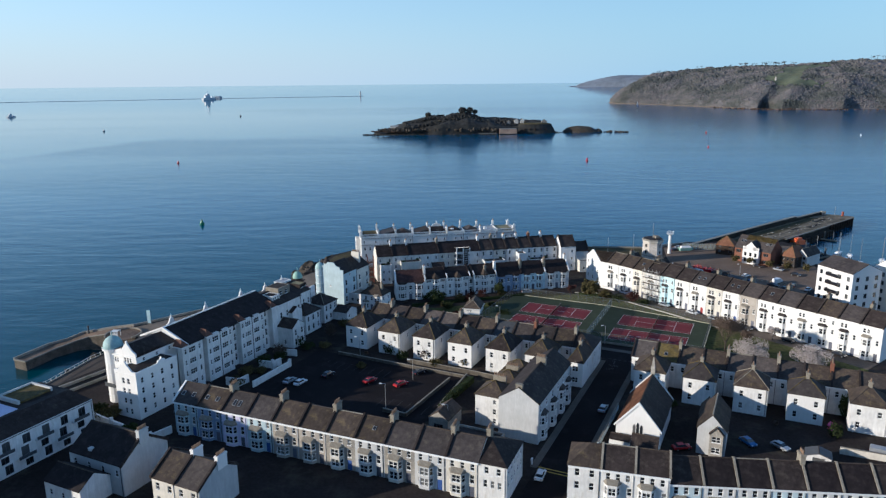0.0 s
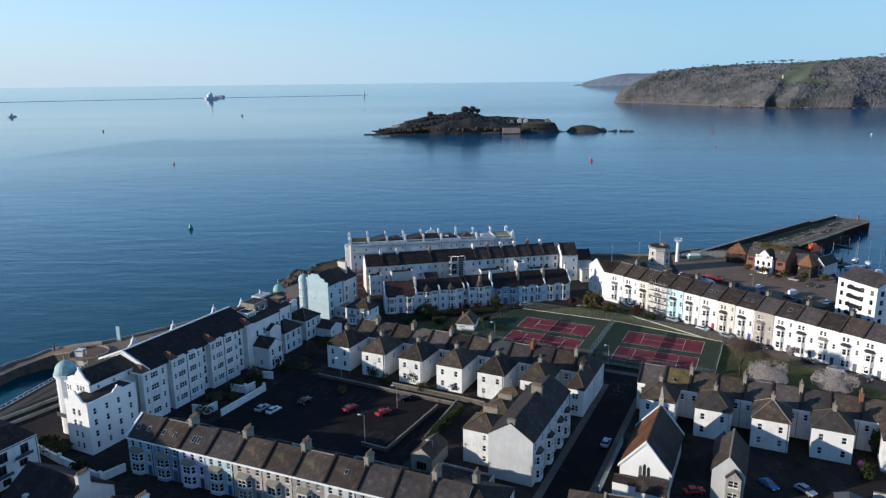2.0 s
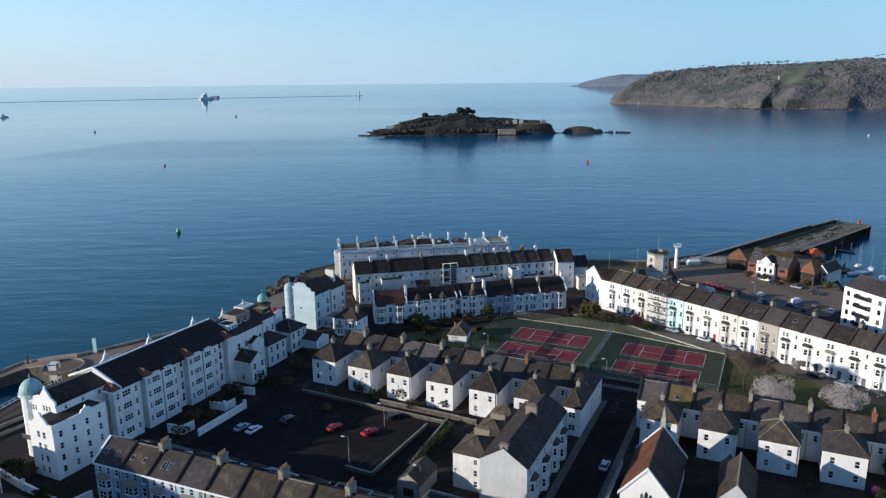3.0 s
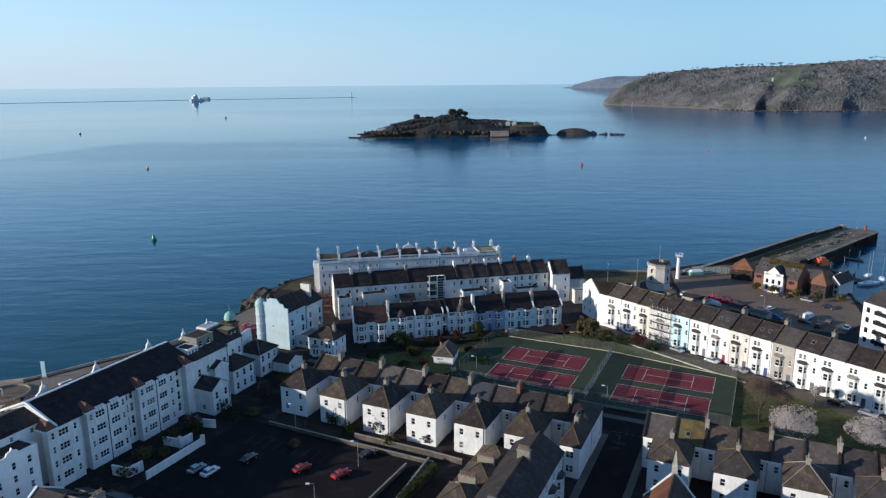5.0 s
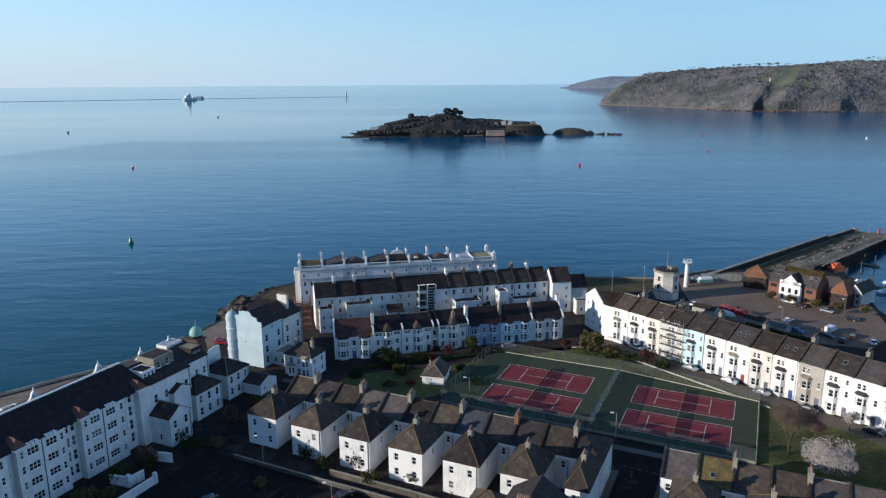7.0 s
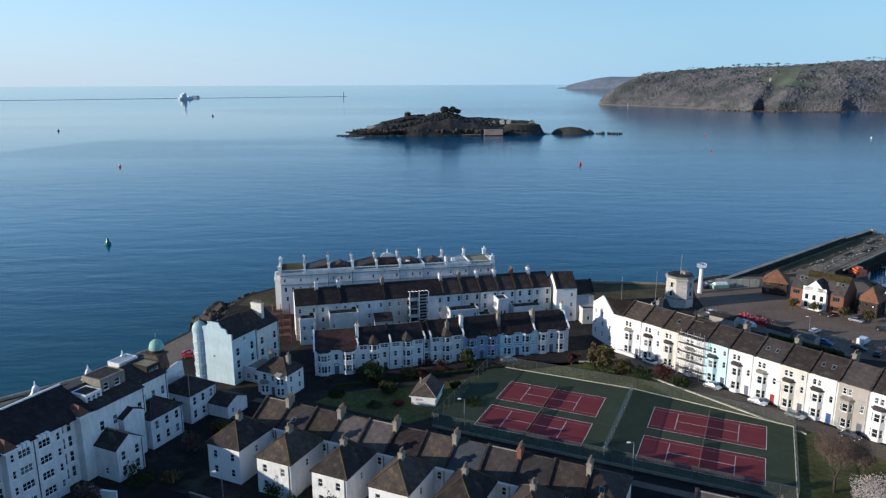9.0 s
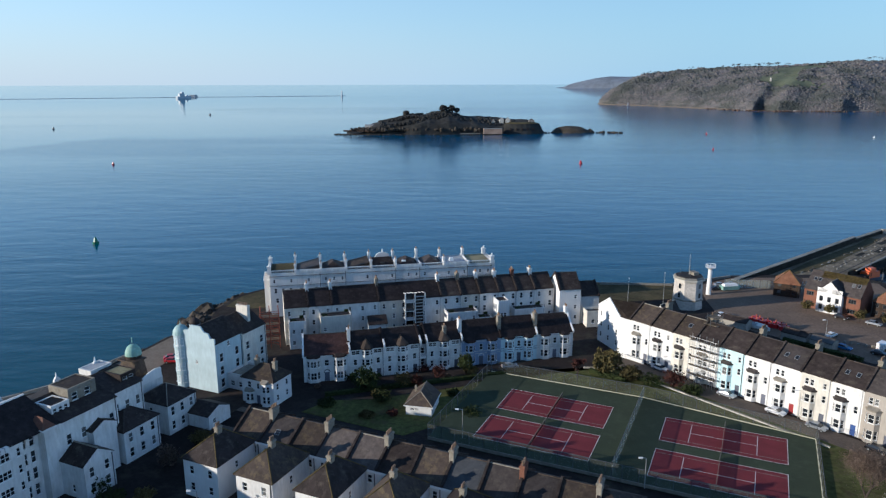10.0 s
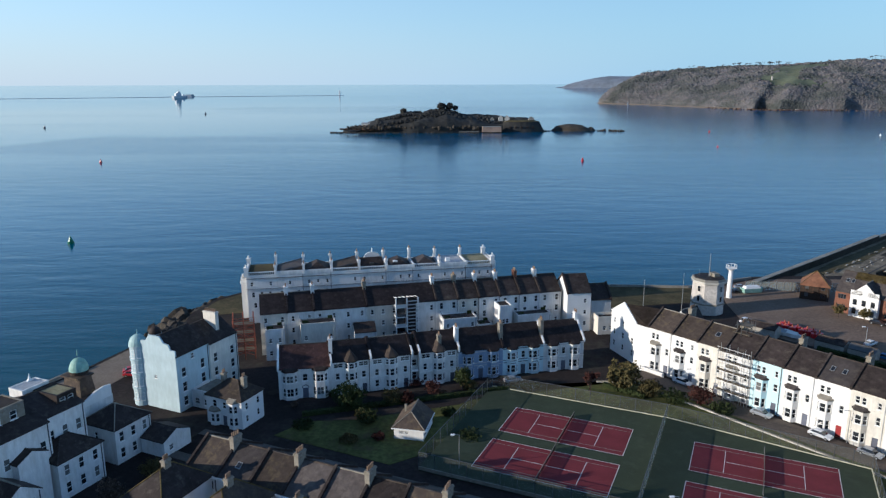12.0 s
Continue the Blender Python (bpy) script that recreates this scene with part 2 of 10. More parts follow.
MAT = dict(
    white=surface("white_stucco", (0.77, 0.755, 0.725), 0.75, 0.16, 0.35, 1.6, 0.1, (0.57, 0.545, 0.49), stretch=STREAK, rnd=0.1),
    bright=surface("bright_white_paint", (0.75, 0.735, 0.705), 0.65, 0.06, 0.3, 2.0, 0.08, stretch=STREAK, rnd=0.06),
    cream=surface("cream_stucco", (0.69, 0.65, 0.57), 0.75, 0.16, 0.35, 1.6, 0.1, (0.54, 0.50, 0.42), stretch=STREAK),
    grey=surface("grey_render", (0.52, 0.52, 0.51), 0.8, 0.12, 0.3, 2.0, 0.12, (0.42, 0.41, 0.40), stretch=STREAK),
    paleblue=surface("pale_blue_stucco", (0.62, 0.74, 0.78), 0.75, 0.08, 0.3, 2.0, 0.1, stretch=STREAK),
    skyblue=surface("sky_blue_stucco", (0.46, 0.565, 0.60), 0.8, 0.12, 0.3, 1.6, 0.1, (0.39, 0.49, 0.52), stretch=STREAK),
    slateblue=surface("slate_blue_stucco", (0.26, 0.33, 0.46), 0.8, 0.12, 0.3, 1.6, 0.1, stretch=STREAK),
    turquoise=surface("turquoise_stucco", (0.55, 0.74, 0.78), 0.75, 0.08, 0.3, 2.0, 0.1, stretch=STREAK),
    lilac=surface("lilac_stucco", (0.62, 0.60, 0.76), 0.75, 0.08, 0.3, 2.0, 0.1, stretch=STREAK),
    taupe=surface("taupe_stucco", (0.40, 0.36, 0.31), 0.8, 0.12, 0.3, 2.0, 0.12, stretch=STREAK),
    stone=surface("limestone_wall", (0.42, 0.39, 0.34), 0.85, 0.35, 0.25, 1.6, 0.4, (0.25, 0.23, 0.2), spec=0.12),
    rubble=surface("rubble_stone_wall", (0.15, 0.13, 0.105), 0.9, 0.4, 0.4, 2.5, 0.5, (0.10, 0.09, 0.07), spec=0.12),
    palestone=surface("pale_ashlar", (0.66, 0.61, 0.55), 0.85, 0.25, 0.3, 1.6, 0.25, (0.42, 0.38, 0.33), spec=0.12),
    brick=surface("red_brick", (0.22, 0.10, 0.065), 0.85, 0.3, 0.3, 3.0, 0.3, (0.15, 0.08, 0.055), spec=0.12),
    pot=surface("clay_pot", (0.30, 0.20, 0.13), 0.85, 0.25, 0.5, 4.0, 0.2, rnd=0.3),
    slate=surface("grey_slate", (0.084, 0.071, 0.067), 0.6, 0.35, 0.25, 1.2, 0.35, (0.105, 0.09, 0.075), rnd=0.4, spec=0.12),
    slatebrown=surface("weathered_brown_slate", (0.096, 0.074, 0.060), 0.7, 0.35, 0.22, 1.2, 0.35, (0.15, 0.115, 0.065), rnd=0.4, spec=0.12),
    slatedark=surface("dark_slate", (0.052, 0.040, 0.036), 0.65, 0.35, 0.25, 1.2, 0.3, (0.09, 0.074, 0.06), rnd=0.3, spec=0.12),
    slatepale=surface("bleached_grey_slate", (0.122, 0.102, 0.093), 0.7, 0.3, 0.22, 1.2, 0.35, (0.155, 0.130, 0.108), rnd=0.5, spec=0.12),
    darktile=surface("dark_brown_roof_tile", (0.027, 0.021, 0.021), 0.7, 0.35, 0.25, 1.2, 0.3, (0.043, 0.034, 0.031), rnd=0.15, spec=0.12),
    blueslate=surface("blue_grey_slate", (0.074, 0.078, 0.086), 0.65, 0.2, 0.25, 1.2, 0.3, (0.10, 0.10, 0.10), rnd=0.2, spec=0.12),
    plumtile=surface("dark_plum_roof_tile", (0.060, 0.034, 0.032), 0.7, 0.35, 0.25, 1.2, 0.3, (0.10, 0.055, 0.045), rnd=0.15, spec=0.12),
    lichen=surface("lichened_slate", (0.16, 0.12, 0.045), 0.8, 0.4, 0.4, 1.5, 0.3, (0.07, 0.065, 0.06), rnd=0.2, spec=0.12),
    tile=surface("orange_roof_tile", (0.27, 0.13, 0.075), 0.8, 0.3, 0.3, 2.0, 0.3, (0.16, 0.09, 0.06), spec=0.12),
    rust_tile=surface("red_brown_roof_tile", (0.17, 0.085, 0.06), 0.8, 0.3, 0.3, 2.0, 0.3, (0.10, 0.07, 0.055), spec=0.12),
    # warm tone of a sunlit wall put into the fort's stone colour
    fortstone=surface("sunlit_brown_fort_masonry", (0.40, 0.29, 0.22), 0.9, 0.3, 0.1, 0.6, 0.2, (0.26, 0.2, 0.16), rnd=0, spec=0.12),
    cement=surface("cement_coping", (0.30, 0.27, 0.22), 0.85, 0.25, 0.5, 3.0, 0.25, (0.18, 0.15, 0.10), spec=0.12),
    concrete=surface("weathered_concrete", (0.33, 0.31, 0.27), 0.9, 0.3, 0.12, 1.5, 0.3, (0.18, 0.17, 0.13), spec=0.12),
    # shade of the streets and car park put into over-dark asphalt
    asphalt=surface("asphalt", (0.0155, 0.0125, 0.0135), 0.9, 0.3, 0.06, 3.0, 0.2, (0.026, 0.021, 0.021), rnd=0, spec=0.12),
    ground=surface("town_ground", (0.034, 0.027, 0.025), 0.95, 0.4, 0.05, 1.5, 0.25, (0.055, 0.05, 0.036), rnd=0, spec=0.12),
    paving=surface("paving", (0.14, 0.12, 0.10), 0.9, 0.25, 0.12, 2.5, 0.25, (0.13, 0.12, 0.11), rnd=0, spec=0.12),
    prom=surface("promenade_gravel", (0.22, 0.18, 0.14), 0.95, 0.25, 0.1, 2.0, 0.25, (0.14, 0.12, 0.09), rnd=0, spec=0.12),
    grass=surface("grass", (0.118, 0.122, 0.038), 0.95, 0.5, 0.1, 1.1, 0.6, (0.078, 0.060, 0.032), rnd=0, spec=0.12),
    roughgrass=surface("rough_coastal_grass", (0.095, 0.080, 0.040), 0.95, 0.4, 0.12, 1.2, 0.6, (0.12, 0.09, 0.05), rnd=0, spec=0.12),
    hedge=surface("evergreen_leaves", (0.052, 0.070, 0.024), 0.8, 0.5, 0.4, 3.0, 0.6, (0.065, 0.075, 0.02), rnd=0.3, spec=0.12),
    winterbush=surface("winter_bush_leaves", (0.165, 0.135, 0.055), 0.85, 0.5, 0.5, 3.0, 0.6, (0.05, 0.06, 0.02), rnd=0.3, spec=0.12),
    redbush=surface("red_winter_twigs", (0.11, 0.045, 0.035), 0.85, 0.5, 0.5, 3.0, 0.5, rnd=0.3, spec=0.12),
    twig=surface("bare_twigs", (0.17, 0.125, 0.095), 0.9, 0.4, 0.5, 3.0, 0.3, rnd=0.3, spec=0.12),
    blossom=surface("pale_blossom", (0.50, 0.44, 0.41), 0.85, 0.25, 0.5, 3.0, 0.3, (0.30, 0.24, 0.21), rnd=0.2),
    bark=surface("bark", (0.09, 0.07, 0.055), 0.95, 0.4, 1.0, 6.0, 0.6),
    islewood=surface("island_scrub", (0.046, 0.046, 0.045), 0.95, 0.4, 0.02, 0.2, 0.0, (0.060, 0.056, 0.044), rnd=0, spec=0.12),
    # distance haze put into the meadow green, which is greyed
    field=surface("hazed_green_field", (0.135, 0.150, 0.098), 0.95, 0.3, 0.012, 0.1, 0.0, (0.15, 0.15, 0.085), rnd=0, spec=0.12),
    rock=surface("shore_rock", (0.085, 0.072, 0.058), 0.9, 0.45, 0.15, 1.2, 0.7, (0.05, 0.045, 0.03), rnd=0, spec=0.12),
    cliff=surface("red_cliff_rock", (0.16, 0.105, 0.075), 0.9, 0.45, 0.03, 0.3, 0.5, (0.08, 0.07, 0.05), rnd=0, spec=0.12),
    courtgreen=surface("green_court_tarmac", (0.048, 0.060, 0.036), 0.9, 0.15, 0.15, 4.0, 0.15, (0.057, 0.067, 0.043), rnd=0, spec=0.12),
    courtred=surface("red_court_tarmac", (0.18, 0.036, 0.042), 0.9, 0.2, 0.2, 4.0, 0.15, (0.13, 0.030, 0.035), rnd=0, spec=0.12),
    line=surface("white_line_paint", (0.72, 0.70, 0.68), 0.8, 0.15, 0.5, 3.0, 0.0, rnd=0),
    creamline=surface("cream_coping", (0.62, 0.58, 0.40), 0.85, 0.2, 0.4, 3.0, 0.1, rnd=0),
    yellow=surface("yellow_road_line", (0.50, 0.36, 0.06), 0.85, 0.2, 0.5, 3.0, 0.0, rnd=0),
    frame=surface("white_window_frame", (0.80, 0.80, 0.78), 0.5, 0.05, 0.5, 4.0, 0.0, rnd=0.05),
    darkframe=surface("dark_metal_frame", (0.07, 0.075, 0.08), 0.4, 0.1, 0.5, 4.0, 0.0, rnd=0.05),
    metal=surface("galvanised_steel", (0.42, 0.43, 0.43), 0.45, 0.15, 0.5, 5.0, 0.05, metal=0.6, rnd=0.1),
    copper=surface("green_copper", (0.25, 0.42, 0.35), 0.65, 0.2, 0.4, 2.0, 0.15, (0.35, 0.46, 0.38)),
    palelead=surface("pale_painted_lead", (0.34, 0.49, 0.48), 0.6, 0.15, 0.4, 2.0, 0.1, (0.46, 0.56, 0.53)),
    rust=surface("red_oxide_steel", (0.42, 0.11, 0.06), 0.7, 0.3, 0.4, 3.0, 0.1, (0.25, 0.09, 0.05)),
    door=surface("painted_door", (0.16, 0.17, 0.22), 0.45, 0.15, 0.5, 3.0, 0.05, rnd=0.6),
    reddoor=surface("red_painted_door", (0.30, 0.03, 0.03), 0.45, 0.1, 0.5, 3.0, 0.05),
    bluedoor=surface("blue_painted_door", (0.05, 0.10, 0.30), 0.45, 0.1, 0.5, 3.0, 0.05),
    tyre=surface("tyre_rubber", (0.02, 0.02, 0.02), 0.8, 0.1, 1, 8, 0.1, rnd=0),
    red=surface("red_paint", (0.42, 0.02, 0.025), 0.35, 0.1, 0.5, 3, 0.0, rnd=0.1),
    green=surface("green_paint", (0.02, 0.16, 0.08), 0.4, 0.15, 0.5, 3, 0.0, rnd=0.1),
    orange=surface("orange_paint", (0.70, 0.13, 0.03), 0.4, 0.1, 0.5, 3, 0.0, rnd=0.1),
    navy=surface("navy_paint", (0.03, 0.04, 0.07), 0.4, 0.1, 0.5, 3, 0.0, rnd=0.1),
    blue=surface("blue_paint", (0.05, 0.16, 0.38), 0.4, 0.1, 0.5, 3, 0.0, rnd=0.1),
    carwhite=surface("white_car_paint", (0.75, 0.75, 0.75), 0.25, 0.04, 0.5, 3, 0.0, rnd=0.05, spec=0.6),
    carsilver=surface("silver_car_paint", (0.42, 0.44, 0.47), 0.3, 0.05, 0.5, 3, 0.0, metal=0.5, rnd=0.05),
    carblack=surface("black_car_paint", (0.02, 0.02, 0.024), 0.2, 0.05, 0.5, 3, 0.0, rnd=0.05, spec=0.6),
    darkwood=surface("dark_stained_boarding", (0.06, 0.045, 0.035), 0.8, 0.3, 0.5, 3.0, 0.3, (0.12, 0.06, 0.04), rnd=0.2, spec=0.12),
    paleroof=surface("pale_felt_roof", (0.42, 0.44, 0.46), 0.8, 0.2, 0.4, 2.0, 0.1, (0.3, 0.31, 0.32), rnd=0.2),
    covercloth=surface("pale_blue_boat_cover", (0.22, 0.36, 0.52), 0.7, 0.15, 0.4, 2.0, 0.1),
    pink=surface("pink_plastic", (0.62, 0.08, 0.25), 0.4, 0.05, 0.5, 3, 0.0),
    timber=surface("weathered_timber", (0.20, 0.16, 0.11), 0.85, 0.3, 0.5, 3.0, 0.3, rnd=0.3),
    tarp=surface("grey_sheet_roof", (0.10, 0.10, 0.10), 0.5, 0.2, 0.3, 2.0, 0.1, rnd=0.2),
    # pale blue-grey carries the distance haze in the far headland's base colour
    haze=surface("hazed_far_headland", (0.235, 0.26, 0.30), 0.95, 0.25, 0.004, 0.03, 0.0, rnd=0, spec=0.12),
    # breakwater stone lightened and blued, its haze put into the colour
    navalstone=surface("hazed_breakwater_stone", (0.27, 0.31, 0.35), 0.9, 0.25, 0.02, 0.3, 0.1, (0.21, 0.245, 0.28), rnd=0, spec=0.12),
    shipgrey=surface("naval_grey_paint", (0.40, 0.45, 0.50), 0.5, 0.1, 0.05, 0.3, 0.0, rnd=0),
)


def glass_mat():
    m, n, l, b = node_mat("window_glass")
    f = noise_node(n, l, 0.35, 2)
    c = ramp(n, l, f, [(0.4, (0.012, 0.014, 0.018)), (0.7, (0.05, 0.055, 0.06))])
    oi = n.new("ShaderNodeObjectInfo")
    c = mix(n, l, c, (0.16, 0.16, 0.155), ramp(n, l, oi.outputs["Random"], [(0.72, (0, 0, 0)), (0.9, (0.8, 0.8, 0.8))]))
    l.new(c, b.inputs["Base Color"])
    b.inputs["Roughness"].default_value = 0.06
    b.inputs["Specular IOR Level"].default_value = 0.55
    return m


def mesh_mat(name, col, cover):
    m, n, l, b = node_mat(name)
    b.inputs["Base Color"].default_value = (*col, 1)
    b.inputs["Roughness"].default_value = 0.6
    f = noise_node(n, l, 9.0, 2)
    l.new(ramp(n, l, f, [(0.35, dim((1, 1, 1), cover - 0.1)), (0.65, dim((1, 1, 1), cover + 0.1))]), b.inputs["Alpha"])
    return m


def sea_mat():
    """Sea water: rippled near the town, with long smooth slicks, and a wide calm beyond a wandering edge on the open side."""
    m, n, l, b = node_mat("sea_water")

    def calc(op, p, q=0.0, clamp=False):
        k = n.new("ShaderNodeMath")
        k.operation, k.use_clamp = op, clamp
        for i, v in enumerate((p, q)):
            if isinstance(v, (int, float)):
                k.inputs[i].default_value = v
            else:
                l.new(v, k.inputs[i])
        return k.outputs[0]

    def rise(v, lo, hi):
        k = n.new("ShaderNodeMapRange")
        k.interpolation_type = "SMOOTHSTEP"
        k.inputs["From Min"].default_value, k.inputs["From Max"].default_value = lo, hi
        l.new(v, k.inputs["Value"])
        return k.outputs["Result"]
    tc = n.new("ShaderNodeTexCoord")
    sp = n.new("ShaderNodeSeparateXYZ")
    l.new(tc.outputs["Object"], sp.inputs[0])
    x, y = sp.outputs[0], sp.outputs[1]
    streaks = noise_node(n, l, 0.0015, 5, 0.58, (0.42, 1.7, 1), 0.7)
    wander = noise_node(n, l, 0.0042, 4, 0.6, (0.5, 1.0, 1), 0.4)
    # the calm: beyond a line across the bay that comes in towards the town on the open side
    line = calc("ADD", y, calc("MULTIPLY", rise(calc("MULTIPLY", x, -1.0), 455.0, 585.0), 360.0))
    line = calc("ADD", line, calc("MULTIPLY", calc("SUBTRACT", wander, 0.5), 260.0))
    open_side = calc("MULTIPLY", rise(line, 1080.0, 1260.0), calc("SUBTRACT", 1.0, calc("MULTIPLY", rise(x, -330.0, 120.0), 0.72)))
    calm = calc("MAXIMUM", calc("MULTIPLY", rise(streaks, 0.47, 0.66), 0.62), calc("MULTIPLY", open_side, calc("ADD", 0.55, calc("MULTIPLY", rise(streaks, 0.36, 0.52), 0.45))))
    far = rise(y, 2100.0, 3300.0)
    deep = noise_node(n, l, 0.0022, 4, 0.6, (0.6, 1.6, 1), 0.5)
    shallow = calc("SUBTRACT", 1.0, rise(y, 260.0, 560.0))
    # bluer towards the right: the sky's reflection put into the water colour
    body = mix(n, l, ramp(n, l, deep, [(0.35, SEA_OPEN), (0.65, dim(SEA_OPEN, 1.35))]), ramp(n, l, deep, [(0.35, SEA_DEEP), (0.65, SEA_PALE)]), rise(x, -600.0, 350.0))
    l.new(mix(n, l, body, SEA_SHALLOW, shallow), b.inputs["Base Color"])
    ruffled = calc("MULTIPLY", calc("SUBTRACT", 1.0, calm), calc("SUBTRACT", 1.0, calc("MULTIPLY", far, 0.6)))
    l.new(calc("ADD", 0.045, calc("MULTIPLY", ruffled, 0.10)), b.inputs["Roughness"])
    b.inputs["IOR"].default_value = 1.333
    b.inputs["Specular IOR Level"].default_value = 0.31
    swell = noise_node(n, l, 0.075, 3, 0.5, (0.36, 1.0, 1), 0.5, 14)
    chop = noise_node(n, l, 0.34, 4, 0.6, (0.42, 1.0, 1), 0.2, -8)
    bp = n.new("ShaderNodeBump")
    bp.inputs["Distance"].default_value = 1.6
    l.new(calc("ADD", 0.03, calc("MULTIPLY", ruffled, SEA_CHOP)), bp.inputs["Strength"])
    l.new(calc("ADD", swell, calc("MULTIPLY", chop, 0.3)), bp.inputs["Height"])
    l.new(bp.outputs[0], b.inputs["Normal"])
    return m


SEA_OPEN = (0.0010, 0.062, 0.104)
SEA_SHALLOW = (0.0004, 0.042, 0.056)
SEA_DEEP, SEA_PALE, SEA_CHOP = (0.0002, 0.052, 0.130), (0.0004, 0.070, 0.180), 0.19


def woods_mat(name, cols):
    """Crowns that differ one from the next, with fine twiggy grain and a bluish haze tint."""
    m, n, l, b = node_mat(name)
    g = n.new("ShaderNodeNewGeometry")
    c = ramp(n, l, g.outputs["Random Per Island"], [(i / (len(cols) - 1), k) for i, k in enumerate(cols)])
    f = noise_node(n, l, 0.45, 4, 0.7)
    c = mix(n, l, c, ramp(n, l, f, [(0.3, (0.82, 0.82, 0.84)), (0.7, (1.0, 1.0, 1.0))]), 1.0, "MULTIPLY")
    big = noise_node(n, l, 0.010, 4, 0.6)
    c = mix(n, l, c, (0.070, 0.078, 0.066), ramp(n, l, big, [(0.40, (0, 0, 0)), (0.62, (0.85, 0.85, 0.85))]))
    # groves of differing tone; the lifted, bluish multipliers also paint in distance haze
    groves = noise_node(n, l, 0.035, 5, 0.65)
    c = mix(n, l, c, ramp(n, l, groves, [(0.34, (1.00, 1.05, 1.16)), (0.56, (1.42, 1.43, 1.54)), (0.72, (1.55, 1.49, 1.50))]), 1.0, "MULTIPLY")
    l.new(c, b.inputs["Base Color"])
    b.inputs["Roughness"].default_value = 0.95
    b.inputs["Specular IOR Level"].default_value = 0.1
    bump(n, l, b, f, 0.25, 0.6)
    # bare twigs let light through from the far side
    tl = n.new("ShaderNodeBsdfTranslucent")
    l.new(c, tl.inputs["Color"])
    mx = n.new("ShaderNodeMixShader")
    mx.inputs[0].default_value = 0.36
    l.new(b.outputs[0], mx.inputs[1])
    l.new(tl.outputs[0], mx.inputs[2])
    l.new(mx.outputs[0], n["Material Output"].inputs[0])
    return m


MAT["wood"] = woods_mat("hazed_winter_woodland", [(0.172, 0.155, 0.150), (0.198, 0.174, 0.162), (0.146, 0.148, 0.138), (0.205, 0.178, 0.162), (0.140, 0.148, 0.134), (0.180, 0.164, 0.158)])
MAT["quay"] = surface("quay_gravel", (0.215, 0.158, 0.118), 0.95, 0.35, 0.06, 1.2, 0.3, (0.15, 0.108, 0.080), rnd=0, spec=0.12)
MAT["pierdeck"] = surface("worn_pier_paving", (0.25, 0.205, 0.145), 0.95, 0.5, 0.12, 0.9, 0.3, (0.12, 0.105, 0.06), rnd=0, spec=0.12)
# near-black from weed, with the shade on the pier's side also put in
MAT["weedwall"] = surface("weed_stained_masonry", (0.04, 0.036, 0.03), 0.9, 0.45, 0.2, 1.2, 0.5, (0.022, 0.024, 0.018), rnd=0, spec=0.12)
MAT["palegravel"] = surface("tan_gravel_roof", (0.30, 0.27, 0.16), 0.95, 0.3, 0.3, 2.0, 0.2, (0.22, 0.20, 0.13), rnd=0, spec=0.12)
# paler than the asphalt: sunlight on the terrace road put into its tone
MAT["lane"] = surface("worn_grey_road", (0.14, 0.112, 0.090), 0.95, 0.3, 0.1, 2.0, 0.2, (0.09, 0.075, 0.062), rnd=0, spec=0.12)
MAT["faint"] = surface("worn_line_paint", (0.085, 0.08, 0.075), 0.9, 0.3, 0.5, 3.0, 0.0, rnd=0, spec=0.12)
MAT["glass"] = glass_mat()
MAT["chainlink"] = mesh_mat("chain_link", (0.16, 0.17, 0.15), 0.10)
MAT["netting"] = mesh_mat("tennis_net_mesh", (0.02, 0.025, 0.022), 0.5)
MAT["windbreak"] = mesh_mat("windbreak_netting", (0.36, 0.40, 0.37), 0.30)
MAT["sea"] = sea_mat()

# ==== building tools ====
G = 8.3                                                   # level of the town above the sea
TOWN = pose(55, 230, G, 0, 0, -24.64)                     # the street grid: u along the courts, v across them


def town(u, v, z=0.0, turn=0.0):
    return TOWN @ pose(u, v, z, 0, 0, turn)


def at(x, y, z=G, turn=0.0):
    return pose(x, y, z, 0, 0, turn)


def part(name, bm, material, parent=None, label="", m=None):
    me = bpy.data.meshes.new(name)
    bm.normal_update()
    bm.to_mesh(me)
    bm.free()
    me.materials.append(MAT[material])
    return place(name, me, parent, label, m)


def place(name, me, parent=None, label="", m=None):
    ob = new(name, me)
    if parent is not None:
        ob.parent = parent
    if m is not None:
        ob.matrix_basis = m
    if label:
        ob["label"] = label
    return ob


def thing(name, m, label, category, group="", kind=""):
    ob = new(name)
    ob.empty_display_size = 0.5
    ob.matrix_basis = m
    return tagged(ob, label, category, group, kind)


def quad(bm, *ps):
    return bm.faces.new([bm.verts.new(p) for p in ps])


def box(bm, x0, y0, z0, x1, y1, z1, taper=0.0):
    t = taper
    lo = [(x0, y0, z0), (x1, y0, z0), (x1, y1, z0), (x0, y1, z0)]
    hi = [(x0 + t, y0 + t, z1), (x1 - t, y0 + t, z1), (x1 - t, y1 - t, z1), (x0 + t, y1 - t, z1)]
    a = [bm.verts.new(p) for p in lo]
    b = [bm.verts.new(p) for p in hi]
    bm.faces.new(a[::-1])
    bm.faces.new(b)
    for i in range(4):
        j = (i + 1) % 4
        bm.faces.new((a[i], a[j], b[j], b[i]))


def boxes(*list_of):
    bm = bmesh.new()
    for b in list_of:
        box(bm, *b)
    return bm


